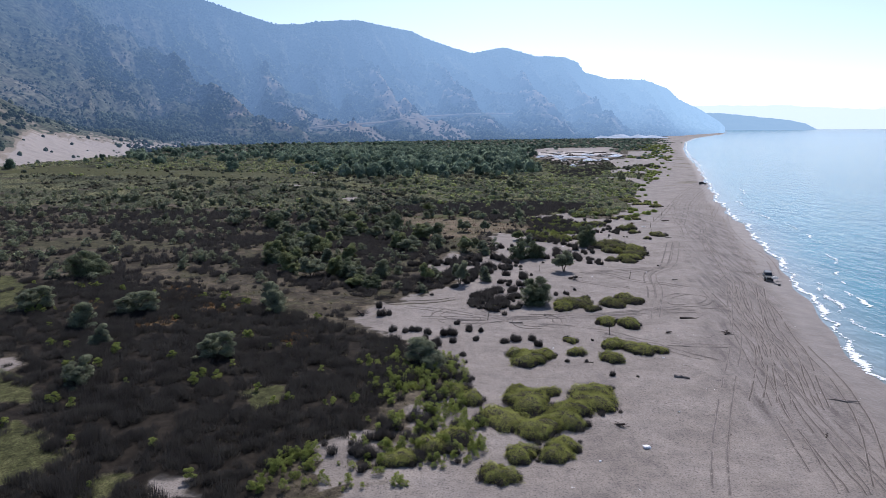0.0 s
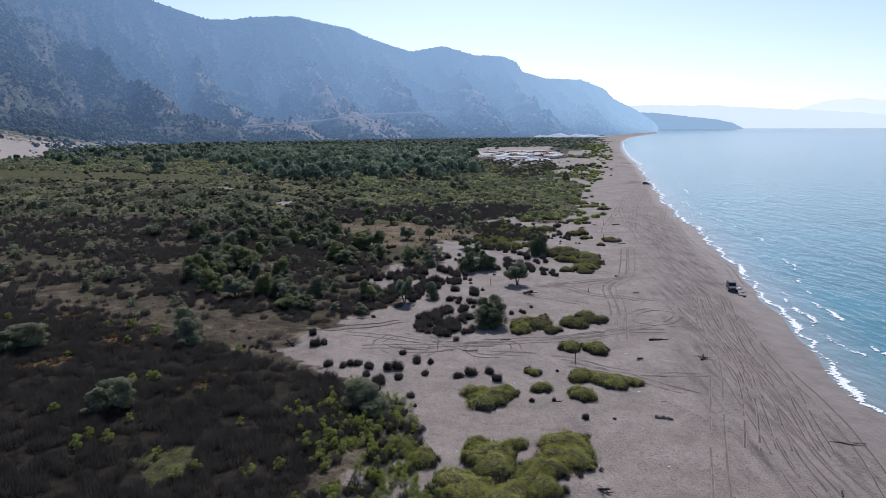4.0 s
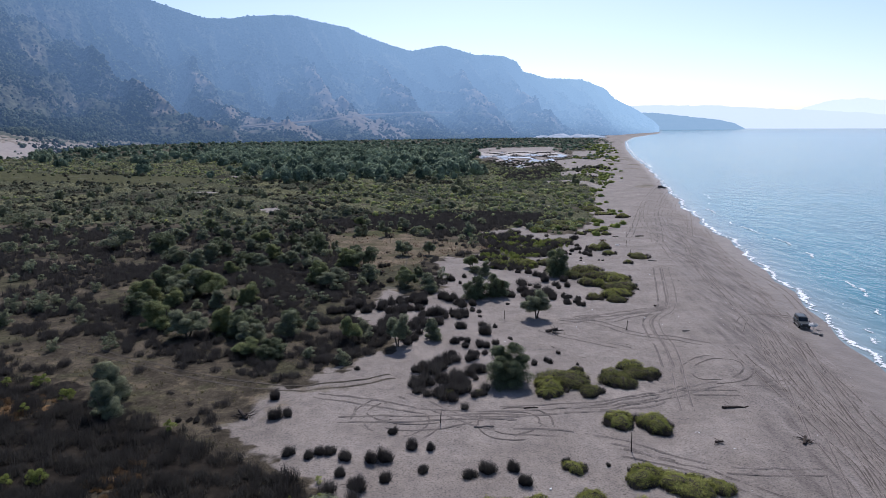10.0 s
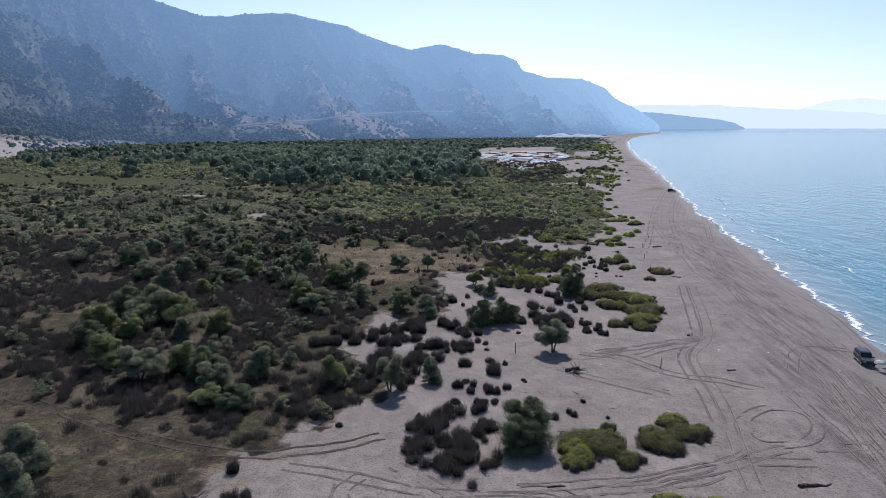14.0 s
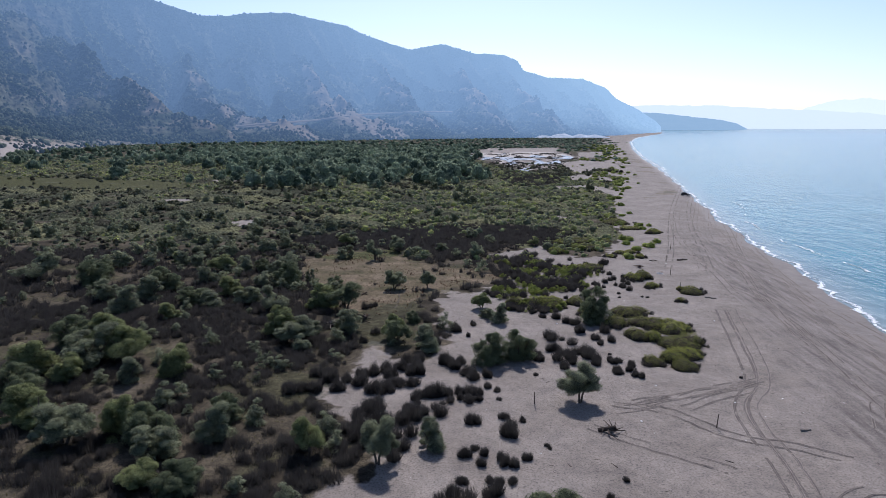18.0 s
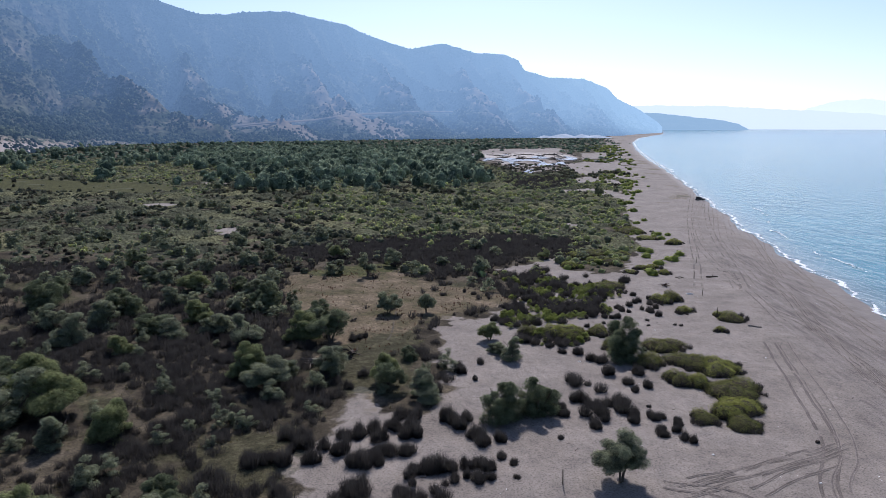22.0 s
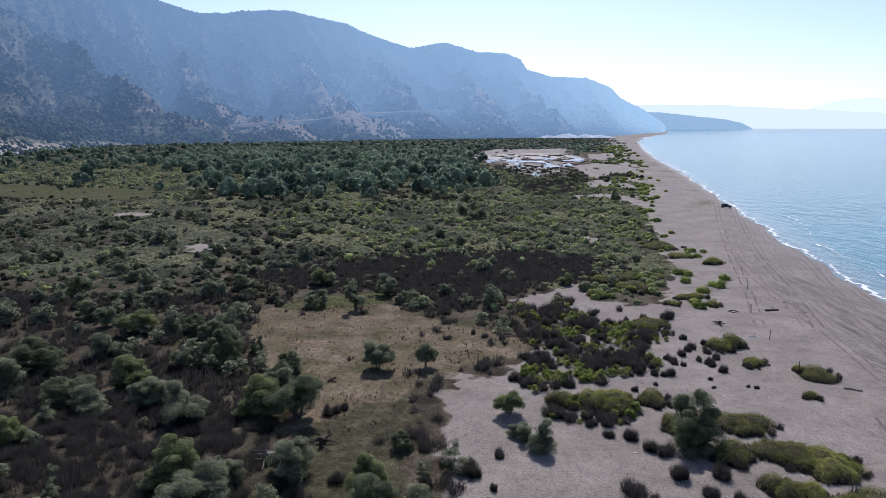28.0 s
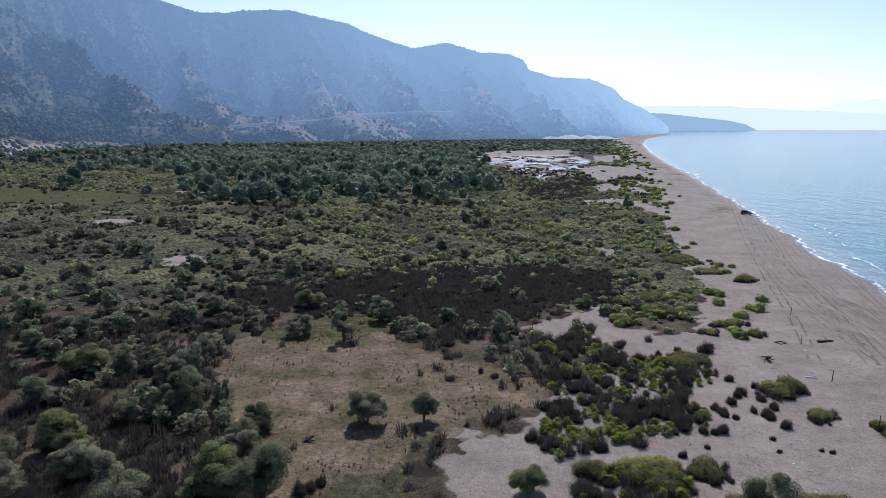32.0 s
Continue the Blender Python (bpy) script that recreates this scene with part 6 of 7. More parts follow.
scatter("plain_shrubs", [bough_crown(200 + i, 3, 7, 150, 0.019, -0.05) for i in range(4)], rows[near], M_TAMARISK, "grey-green shrubs over the plain", "shrub")
scatter("far_plain_shrubs", [crown(8, 24, 0.10, 205 + i, 0.0) for i in range(3)], rows[~near], M_TAMARISK, "grey-green shrubs farther over the plain", "shrub")

x, y, r = spots(-44, 10, 200, 262, 0.9, lambda x, y: np.clip(inside(MEADOW, x, y) / 2, 0, 1) * np.clip(0.05 + 1.1 * fbm(x, y, 13, 2, 74) + 0.12 * (y > 225), 0, 1), 15)
w = r.uniform(0.12, 0.42, len(x))
scatter("meadow_tufts", FAN_FAR, np.stack([x, y, w, w * 1.5], 1), M_RED_DRY, "small dry reddish tufts dotting the meadow", "grass")

x, y, r = spots(-90, 14, 50, 262, 1.5, lambda x, y: inland(x, y) * np.clip(0.35 + 0.8 * fbm(x, y, 9, 3, 86), 0, 1) * np.where(inside(MEADOW, x, y) > 0, 0.45, 1) * np.where(inside(HEATH, x, y) > 0, 0.35, 1) * (x > -0.62 * (y - 20)), 17)
w = r.uniform(0.25, 0.7, len(x))
scatter("dry_grass", [spikes(12, 1.0, 1.0, 220 + i, 0.045) for i in range(4)], np.stack([x, y, w, w * r.uniform(0.5, 0.9, len(x))], 1), M_STRAW, "short dry grass tufts over the bare soil", "grass")

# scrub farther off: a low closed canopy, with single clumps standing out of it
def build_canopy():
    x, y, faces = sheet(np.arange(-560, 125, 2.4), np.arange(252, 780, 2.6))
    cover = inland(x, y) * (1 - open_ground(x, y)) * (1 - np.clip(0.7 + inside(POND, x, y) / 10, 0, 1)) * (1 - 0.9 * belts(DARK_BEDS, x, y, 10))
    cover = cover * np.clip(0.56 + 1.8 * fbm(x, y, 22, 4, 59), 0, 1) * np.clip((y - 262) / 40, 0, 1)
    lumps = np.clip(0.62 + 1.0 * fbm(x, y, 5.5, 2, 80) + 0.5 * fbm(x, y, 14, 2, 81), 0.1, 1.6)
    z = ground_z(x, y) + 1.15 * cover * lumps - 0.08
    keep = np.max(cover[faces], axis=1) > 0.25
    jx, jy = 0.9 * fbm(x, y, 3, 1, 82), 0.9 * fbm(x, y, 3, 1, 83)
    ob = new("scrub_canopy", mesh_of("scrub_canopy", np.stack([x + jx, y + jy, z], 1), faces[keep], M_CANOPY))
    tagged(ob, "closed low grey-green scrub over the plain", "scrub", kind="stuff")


build_canopy()
CLUMP = [bush(150 + i, 1, 28, 0.14) for i in range(8)]
CLUMP_FAR = [dome(155 + i, 5, 2) for i in range(5)]
x, y, r = spots(-760, 130, 255, 720, 0.22, lambda x, y: (1 - np.where(y > 340, 0.35, 0.88) * belts(DARK_BEDS, x, y, 16)) * inland(x, y) * (1 - 0.75 * np.clip(0.7 + inside(POND, x, y) / 10, 0, 1)) * (x > -0.80 * y) * np.where(x < -0.62 * y, 0.5, 1) * np.clip((1000 - y) / 500, 0.3, 1) * (1 - open_ground(x, y)) * np.clip(0.66 + 0.9 * fbm(x, y, 35, 3, 59), 0.05, 1) * np.where(y < 300, 0.6, 1), 9)
w = (1.2 + 3.2 * r.uniform(0, 1, len(x)) ** 1.7) * np.where((x < -0.2 * y) & (y < 430), 0.7, 1)
rows = np.stack([x, y, w, w * r.uniform(0.4, 0.7, len(x))], 1)
moor = fbm(x, y, 90, 2, 93) + 0.9 * np.clip((-0.1 - x / y) / 0.12, -1, 1) * np.clip((520 - y) / 90, -1, 1) > 0.45
scatter("scrub", CLUMP, rows[~moor], M_SCRUB, "low olive-green scrub over the plain", "scrub")
scatter("moor_scrub", CLUMP, rows[moor], M_MOOR, "low brownish scrub over the inland plain", "scrub")
x, y, r = spots(-1200, 420, 700, 2000, 0.006, lambda x, y: inland(x, y) * (np.clip(-inside(POND, x, y) / 20, 0, 1)) * (1 - open_ground(x, y)) * (np.abs(x) < 0.9 * y) * np.clip(0.8 + 0.5 * fbm(x, y, 120, 3, 60), 0, 1), 10)
w = r.uniform(3, 8, len(x))
scatter("far_scrub", CLUMP_FAR, np.stack([x, y, w, w * 0.35], 1), M_FOREST, "far olive scrub along the bay", "scrub")
# green edge along the beach
x, y, r = spots(20, 260, 255, 1300, 0.045, lambda x, y: np.clip(1 - np.abs(on_sand(x, y) - 1) / (10 + y / 60), 0, 1) * np.clip(0.15 + 1.5 * fbm(x, y, 17, 2, 61), 0, 1) * 1.6 * (landward(x, y) > 16) * (1 - open_ground(x, y)), 11)
w = r.uniform(1.2, 3.2, len(x)) * (1 + y / 900)
scatter("beach_edge_scrub", CLUMP, np.stack([x, y, w, w * 0.42], 1), M_FRESH, "low yellow-green scrub along the beach edge", "scrub")
# dark tongues of rush between the lagoon pools
x, y, r = spots(0, 128, 580, 960, 0.16, lambda x, y: np.clip(0.5 + inside(POND, x, y) / 12, 0, 1) * np.clip(-0.1 + 2.6 * fbm(x, y * 0.35, 26, 3, 95), 0, 1) * (landward(x, y) > 22), 18)
w = r.uniform(1.2, 2.6, len(x))
scatter("lagoon_rushes", FAN_FAR, np.stack([x, y, w * 1.4, w * 0.5], 1), M_RUSH, "dark rushes between the shallow lagoon pools", "rush")
# trees in the distance
TALL = [bush(160 + i, 4, 150, 0.07, 0.03) for i in range(9)]
TALL_FAR = [bush(165 + i, 3, 12, 0.12) for i in range(5)]
x, y, r = spots(-1000, 60, 400, 1300, 0.026, lambda x, y: np.clip((1150 - y) / 250, 0.12, 1) * inland(x, y) * (np.abs(x) < 0.95 * y) * np.clip(-inside(POND, x, y) / 20, 0, 1) * (1 - open_ground(x, y)) * np.clip((y - 430 - 0.25 * x) / 160, 0.03, 1) * np.clip(0.62 + 1.2 * fbm(x, y, 55, 3, 62), 0.04, 1) * (y < np.interp(x / (y - EYE_Y), FOOT_A, FOOT_Y) + 30) * np.clip((x / (y - EYE_Y) + 0.44) / 0.1, 0.12, 1) * np.where((x / (y - EYE_Y) < -0.30) & (y < 640), 0.35, 1) * np.clip((0.055 - x / (y - EYE_Y)) / 0.07, 0, 1) ** 2, 12)
w = 4.5 + 10 * r.uniform(0, 1, len(x)) ** 1.7
tall = np.minimum(w * r.uniform(0.65, 0.95, len(x)), np.interp(y, (600, 1000), (12, 8)))
for name, kinds, sel in (("wood", TALL, y < 1000), ("far_wood", TALL_FAR, y >= 1000)):
    scatter(name, kinds, np.stack([x, y, w, tall], 1)[sel], M_FOREST, "wood of grey-green trees on the plain", "trees")
x, y, r = spots(-200, 10, 235, 460, 0.0042, lambda x, y: (1 - 0.7 * belts(DARK_BEDS, x, y)) * inland(x, y) * (1 - open_ground(x, y)) * np.clip(0.45 + 0.9 * fbm(x, y, 60, 3, 63), 0, 1), 13)
w = r.uniform(3.5, 6.5, len(x))
scatter("mid_trees", [bough_crown(170 + i, 4, 6, 34, 0.055, 0.08) for i in range(4)], np.stack([x, y, w, w * r.uniform(0.7, 0.95, len(x))], 1), M_TAMARISK, "grey-green trees dotted over the plain", "trees")
# a pale road along the mountain's foot, by its line in the camera's view: a, e
ROAD_SIGHT = [(-0.3455, -0.0006), (-0.2966, 0.0035), (-0.2714, 0.0051), (-0.2213, 0.0084), (-0.1879, 0.0132), (-0.1464, 0.0172), (-0.1052, 0.0188), (-0.0682, 0.0204), (-0.0231, 0.0196)]
# scrub and trees on the mountain
r = np.random.default_rng(14)
DOMES = [dome(180 + i, 5, 2) for i in range(6)]
n = 128000
A, V = np.concatenate([r.uniform(-1.2, -0.72, 20000), r.uniform(-0.72, -0.25, 52000), r.uniform(-0.25, 0.27, 44000), r.uniform(-0.72, 0.25, 12000)]), np.concatenate([r.uniform(0.0, 1.0, n - 12000) ** 1.25, r.uniform(0.96, 1.0, 12000)])
x, y, z, bald = slope_point(A, V)
keep = r.uniform(0, 1, n) < np.clip(0.62 + 0.8 * fbm(x, y, 170, 3, 64) - 0.9 * bald + 0.3 * np.clip(1 - z / 90, 0, 1), 0.06, 1) * np.where((z < bank_top(A) + 4) & (A < -0.45), np.interp(A, (-0.72, -0.6), (0.012, 0.12)), 1)
hill = (A < -0.80) & (V < 0.33) & (z > bank_top(A) + 4)
keep = np.where(hill, r.uniform(0, 1, n) < np.clip(0.22 + 0.9 * fbm(x, y, 60, 3, 96), 0.02, 0.8), keep)
below = (z - EYE_Z) / (y - EYE_Y) - np.interp(A, *np.array(ROAD_SIGHT).T)
keep &= ~((A > ROAD_SIGHT[0][0]) & (A < ROAD_SIGHT[-1][0]) & (below > -0.0055) & (below < 0.0012))
A, x, y, z = A[keep], x[keep], y[keep], z[keep]
w = (3.5 + 7 * r.uniform(0, 1, len(x)) ** 2.2) * np.clip(y / 1700, 0.75, 1.3) * np.where(V[keep] > 0.86, 0.6, 1) * np.where(A > -0.45, 0.9, np.where(A < -0.72, r.uniform(0.45, 1.15, len(x)), 1))
# the slope leaves carry the same painted haze glow as the mountain face
M_SLOPE_LEAF = haze_glow(material("hazed_slope_leaf", [(0.028, 0.038, 0.022), (0.055, 0.067, 0.039), (0.125, 0.136, 0.08)], 60, 2.5, rough=1.0, bump=1.0, bump_size=1.5, per="Island", darker=0.5), 0.97)
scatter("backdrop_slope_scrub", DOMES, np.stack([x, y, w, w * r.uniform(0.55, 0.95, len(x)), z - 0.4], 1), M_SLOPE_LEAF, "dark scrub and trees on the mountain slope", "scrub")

# the road itself, held on that line of view a little clear of the slope
a = np.linspace(ROAD_SIGHT[0][0], ROAD_SIGHT[-1][0], 160)
v = np.linspace(0, 0.8, 400)
_, py, pz, _ = slope_point(a[None, :] + 0 * v[:, None], v[:, None] + 0 * a[None, :])
e = np.interp(a, *np.array(ROAD_SIGHT).T)
e = np.convolve(np.pad(e, 8, "edge"), np.ones(17) / 17, "valid")
hit = py[np.argmax((pz - EYE_Z) / (py - EYE_Y) > e[None, :], axis=0), np.arange(160)]
hit = np.min([np.pad(hit, 7, "edge")[k:k + 160] for k in range(15)], axis=0)
hit = np.convolve(np.pad(hit, 15, "edge"), np.ones(31) / 31, "valid") - 12
rows = [np.stack([a * (hit + dy - EYE_Y), hit + dy, EYE_Z + (e + de) * (hit + dy - EYE_Y)], 1) for de, dy in ((-0.0022, 0), (-0.0005, 2), (0.0005, 14))]
q = np.stack(rows, 1).reshape(-1, 3)
i = np.concatenate([np.arange(159) * 3, np.arange(159) * 3 + 1])
tagged(new("backdrop_road", mesh_of("backdrop_road", q, np.stack([i, i + 1, i + 4, i + 3], 1), haze_glow(material("road_dirt", [(0.17, 0.145, 0.115), (0.25, 0.215, 0.17)], 30, rough=1.0)))), "pale dirt road hung before the mountain foot to fit the view", "road", kind="structure")


# ---- tracks ----
def smooth(pts, step=0.5):
    """A curve through the points."""
    p = [Vector((*q, 0)) for q in pts]
    p = [2 * p[0] - p[1]] + p + [2 * p[-1] - p[-2]]
    out = []
    for a, b, c, d in zip(p, p[1:], p[2:], p[3:]):
        n = max(2, int((c - b).length / step))
        for i in range(n):
            t = i / n
            out.append(0.5 * (2 * b + (c - a) * t + (2 * a - 5 * b + 4 * c - d) * t * t + (3 * b - a - 3 * c + d) * t ** 3))
    return np.array([(v.x, v.y) for v in out + [p[-2]]])


def rut(line, shift, wide, seed, worn_away=-0.2):
    """A pressed wheel rut: low shoulders beside a shallow groove, following the ground."""
    t = np.gradient(line, axis=0)
    t /= np.linalg.norm(t, axis=1)[:, None]
    nrm = np.stack([t[:, 1], -t[:, 0]], 1)
    s = np.arange(len(line))
    wob = 0.025 * np.sin(s * 0.31 + seed) + 0.012 * np.sin(s * 0.83 + 2 * seed)
    wide = 0.8 * wide * (0.85 + 0.3 * np.abs(fbm(s * 0.5, s * 0 + 3.0 * seed, 3, 3, 79)))
    rows = []
    for off, up in ((-0.5, 0.018), (-0.36, 0.06), (-0.22, 0.026), (0.22, 0.026), (0.36, 0.06), (0.5, 0.018)):
        q = line + nrm * (shift + wob + off * wide)[:, None] if np.ndim(shift + wob + off * wide) else line
        rows.append(np.stack([q[:, 0], q[:, 1], ground_z(q[:, 0], q[:, 1]) + up], 1))
    v = np.stack(rows, 1)
    n, k = v.shape[:2]
    i = (np.arange(n - 1)[:, None] * k + np.arange(k - 1)[None, :])
    worn = fbm(s * 0.5, s * 0 + 7.0 * seed, 16, 3, 77) > worn_away
    i = i[worn[:-1]].ravel()
    return v.reshape(-1, 3), np.stack([i, i + 1, i + k + 1, i + k], 1)


def tyre_track(pts, gauge, wide, mat, label, seed, worn=-0.55, side=M_SHOULDER):
    line = smooth(pts)
    ob = thing("tyre_track", label, "track", kind="structure")
    for s in (-1, 1):
        v, f = rut(line, s * gauge / 2, wide, seed + s, worn)
        me = mesh_of("rut", v, f, [mat, side], True)
        # the middle strip takes the shaded tone, the shoulders the lit one
        me.polygons.foreach_set("material_index", (np.arange(len(f)) % 5 != 2).astype(np.int32))
        part("rut", me, mat, ob)


for i, pts in enumerate(TRACKS):
    tyre_track(pts, 1.55, 0.48, M_FAINT if i in (0, 1, 5, 10, 11, 12) else M_DARK_TRACK if i in (4, 6, 13) else M_TRACK, "pair of wheel ruts pressed into the sand", i, -0.9 if i in (0, 1) else -0.15 if i in (10, 11) else -0.6, M_FAINT if i in (1, 10, 11) else M_SHOULDER)
for j, dx in enumerate((-2.6, 2.1, 4.4)):
    tyre_track([(x + dx * 1.3 + 1.5 * math.sin(y / 31 + j), y) for x, y in TRACKS[10]], 1.55, 0.4, M_FAINT, "pair of wheel ruts pressed into the sand", 50 + j, -0.2)
    tyre_track([(x + dx * 0.8 + 0.8 * math.sin(y / 11 + j), y) for x, y in TRACKS[4]], 1.55, 0.42, M_TRACK, "pair of wheel ruts pressed into the sand", 60 + j)
    tyre_track([(x + dx * 1.2 + 1.2 * math.sin(y / 14 + 2 * j), y) for x, y in TRACKS[6]], 1.55, 0.5, M_DARK_TRACK, "deep dark wheel ruts near the waterline", 80 + j)
    tyre_track([(x + dx * 1.1 + 1.6 * math.sin(y / 19 + 3 * j), y) for x, y in TRACKS[14]], 1.55, 0.4, M_FAINT, "pair of wheel ruts pressed into the sand", 90 + j, -0.1)
    tyre_track([(x + dx + 4 + 1.4 * math.sin(y / 23 + 3 * j), y) for x, y in ((56, 168), (60, 190), (62, 215), (68, 245), (76, 280))], 1.55, 0.4, M_FAINT, "pair of wheel ruts pressed into the sand", 100 + j, -0.1)
for i, pts in enumerate(MORE_TRACKS):
    tyre_track(pts, 1.5, 0.3 if i > 11 else 0.5, M_FAINT if i in (0, 2) or i > 11 else M_TRACK, "pair of wheel ruts pressed into the sand", 120 + i, -0.1 if i > 11 else -0.45, M_FAINT if i > 11 else M_SHOULDER)
for i, pts in enumerate(DEEP_TRACKS):
    tyre_track(pts, 1.5, 0.8, M_DARK_TRACK, "deep dark wheel ruts near the waterline", 150 + i, -0.5)
tyre_track(ROAD, 1.6, 0.5, M_ROAD, "worn earth cart track across the plain", 70, -0.9, M_ROAD)
line = smooth(PATH_ON_MEADOW)
v, f = rut(line, 0.0, 0.4, 5, -9)
tagged(new("footpath", mesh_of("footpath", v, f, M_ROAD, True)), "thin trodden path across the dry meadow", "path", kind="structure")


# ---- things on the beach ----
def fence_post(x, y, seed, high=1.75):
    r = random.Random(seed)
    ob = thing("fence_post", "thin weathered wooden post standing in sand", "post", "posts on the beach")
    ob.matrix_basis = pose(x, y, gz(x, y), r.uniform(-4, 4), r.uniform(-4, 4), r.uniform(0, 360))
    bm = bmesh.new()
    limb(bm, [(0, 0, -0.3), (0.01, 0, high * 0.4), (-0.01, 0.01, high * 0.8), (0, 0, high)], 0.06, 0.045, 7)
    part("pole", bm, M_CHAR, ob)
    bm = bmesh.new()
    for z in (high * 0.8,):
        limb(bm, [(0.055 * math.cos(q), 0.055 * math.sin(q), z + 0.01 * math.sin(q)) for q in (0, 1.2, 2.4, 3.6, 4.8, 6.0)], 0.006, 0.006, 4)
    part("wire_loop", bm, M_CHAR, ob, "rusty wire twisted round the post")


for i, (x, y) in enumerate([(19.1, 111.2), (-1.6, 117.6), (28.7, 155.8), (8.2, 161.9), (47.3, 238.3), (44.9, 223.0), (51.3, 255.7), (57.5, 273.3)]):
    fence_post(x, y, i, (2.2, 1.5, 1.7, 1.6, 1.8, 1.9, 1.7, 1.7)[i])


def driftwood(x, y, long, thick, turn, seed, mat, label, stubs=2, name="driftwood_log"):
    r = random.Random(seed)
    ob = thing(name, label, "driftwood")
    ob.matrix_basis = pose(x, y, gz(x, y) + thick * 0.55, 0, 0, turn)
    bm = bmesh.new()
    pts = [(long * (i / 5 - 0.5), r.uniform(-0.06, 0.06) * long, r.uniform(-0.1, 0.15) * thick) for i in range(6)]
    limb(bm, pts, thick, thick * 0.55, 8)
    part("trunk", bm, mat, ob)
    for _ in range(stubs):
        p = Vector(pts[r.randrange(1, 5)])
        a = r.uniform(0, 6.28)
        bm = bmesh.new()
        limb(bm, [p, p + Vector((math.cos(a) * long * 0.12, math.sin(a) * long * 0.12, thick * 0.9)), p + Vector((math.cos(a) * long * 0.2, math.sin(a) * long * 0.22, thick * 1.3))], thick * 0.4, thick * 0.12, 5)
        part("branch_stub", bm, mat, ob)


def root_plate(x, y, size, seed, mat, label, name="dead_roots"):
    """A tangle of dead roots or branches lying on the ground."""
    r = random.Random(seed)
    ob = thing(name, label, "dead wood")
    ob.matrix_basis = pose(x, y, gz(x, y), 0, 0, r.uniform(0, 360))
    bm = bmesh.new()
    limb(bm, [(-size * 0.3, 0, 0.05), (0, 0.02, size * 0.12), (size * 0.25, 0.05, size * 0.2)], size * 0.08, size * 0.06, 8)
    part("stump", bm, mat, ob)
    for k in range(9):
        a = r.uniform(0, 6.28)
        l = size * r.uniform(0.3, 0.65)
        bm = bmesh.new()
        limb(bm, [(0, 0, size * 0.1), (math.cos(a) * l * 0.5, math.sin(a) * l * 0.5, size * r.uniform(0.03, 0.14)), (math.cos(a + 0.4) * l, math.sin(a + 0.4) * l, size * r.uniform(0.0, 0.2))], size * 0.035, size * 0.008, 5)
        part("root", bm, mat, ob)


driftwood(34.8, 123.6, 3.3, 0.22, 4, 1, M_CHAR, "dark waterlogged log half sunk in sand", 1)
driftwood(27.0, 92.7, 2.0, 0.24, -20, 2, M_DRIFT, "short weathered log lying on sand", 2)
driftwood(14.6, 97.1, 1.6, 0.09, 15, 3, M_CHAR, "thin dark stick lying on sand", 1)
driftwood(55.9, 257.2, 2.8, 0.25, 10, 4, M_CHAR, "dark log lying on the upper beach", 2)
driftwood(45.8, 87.5, 4.2, 0.12, -6, 5, M_DRIFT, "long bleached driftwood branch on the beach", 4)
driftwood(38.6, 155.2, 1.2, 0.13, 5, 6, M_DRIFT, "small weathered stump on sand", 1)
driftwood(49.2, 216.7, 2.2, 0.14, -25, 7, M_DRIFT, "weathered branch lying on sand", 2)
driftwood(39.2, 76.0, 1.4, 0.08, 60, 8, M_CHAR, "dark stick near the waterline", 1)
driftwood(3.5, 117.0, 2.4, 0.10, 5, 9, M_DRIFT, "bleached branch across a wheel rut", 2)
driftwood(9.4, 122.3, 1.8, 0.10, 10, 10, M_CHAR, "dark stick beside wheel ruts", 2)
for i, (x, y, s, m, label) in enumerate((
        (29.3, 113.7, 1.6, M_CHAR, "upturned dead stump with roots on sand"), (38.7, 114.1, 2.2, M_CHAR, "spread of dead dark roots on sand"),
        (15.9, 154.5, 3.6, M_CHAR, "fallen dead branches below a lone tree"), (16.4, 75.4, 1.8, M_CHAR, "dead twisted stump on sand"),
        (42.4, 247.5, 3.0, M_RED_DRY, "heap of dry reddish branches on sand"), (-25.3, 118.3, 3.0, M_CHAR, "burnt dead bush on bare earth"),
        (-19.0, 198.5, 4.5, M_CHAR, "bare dead tree limbs on dry grass"), (-23.3, 194.5, 4.5, M_DRIFT, "grey fallen dead branches on dry grass"),
        (-21.7, 217.1, 2.2, M_CHAR, "small bare dead bush on the meadow"), (-38.0, 222.0, 3.6, M_CHAR, "dead leafless shrub at the meadow's edge"))):
    root_plate(x, y, s, 20 + i, m, label, "dead_branches" if s > 2.5 else "dead_stump")


def lumpy(name, x, y, sx, sy, sz, mat, label, category, seed, turn=0):
    """A small irregular object resting on the sand."""
    r = random.Random(seed)
    bm = bmesh.new()
    bmesh.ops.create_icosphere(bm, subdivisions=2, radius=0.5)
    for v in bm.verts:
        v.co *= 1 + 0.3 * noise.noise(v.co * 3 + Vector((seed, 0, 0)))
        v.co = Vector((v.co.x * sx, v.co.y * sy, max(v.co.z, -0.3) * sz))
    me = bpy.data.meshes.new(name)
    bm.to_mesh(me)
    bm.free()
    me.materials.append(mat)
    ob = tagged(new(name, me), label, category)
    ob.matrix_basis = pose(x, y, gz(x, y) + 0.28 * sz, 0, 0, turn)


lumpy("sack", 18.5, 70.3, 1.0, 0.7, 0.35, M_WHITE, "crumpled white plastic sack on sand", "litter", 3)
lumpy("rock", 38.0, 172.4, 0.55, 0.45, 0.4, M_CHAR, "dark stone lying on open sand", "rock", 5)
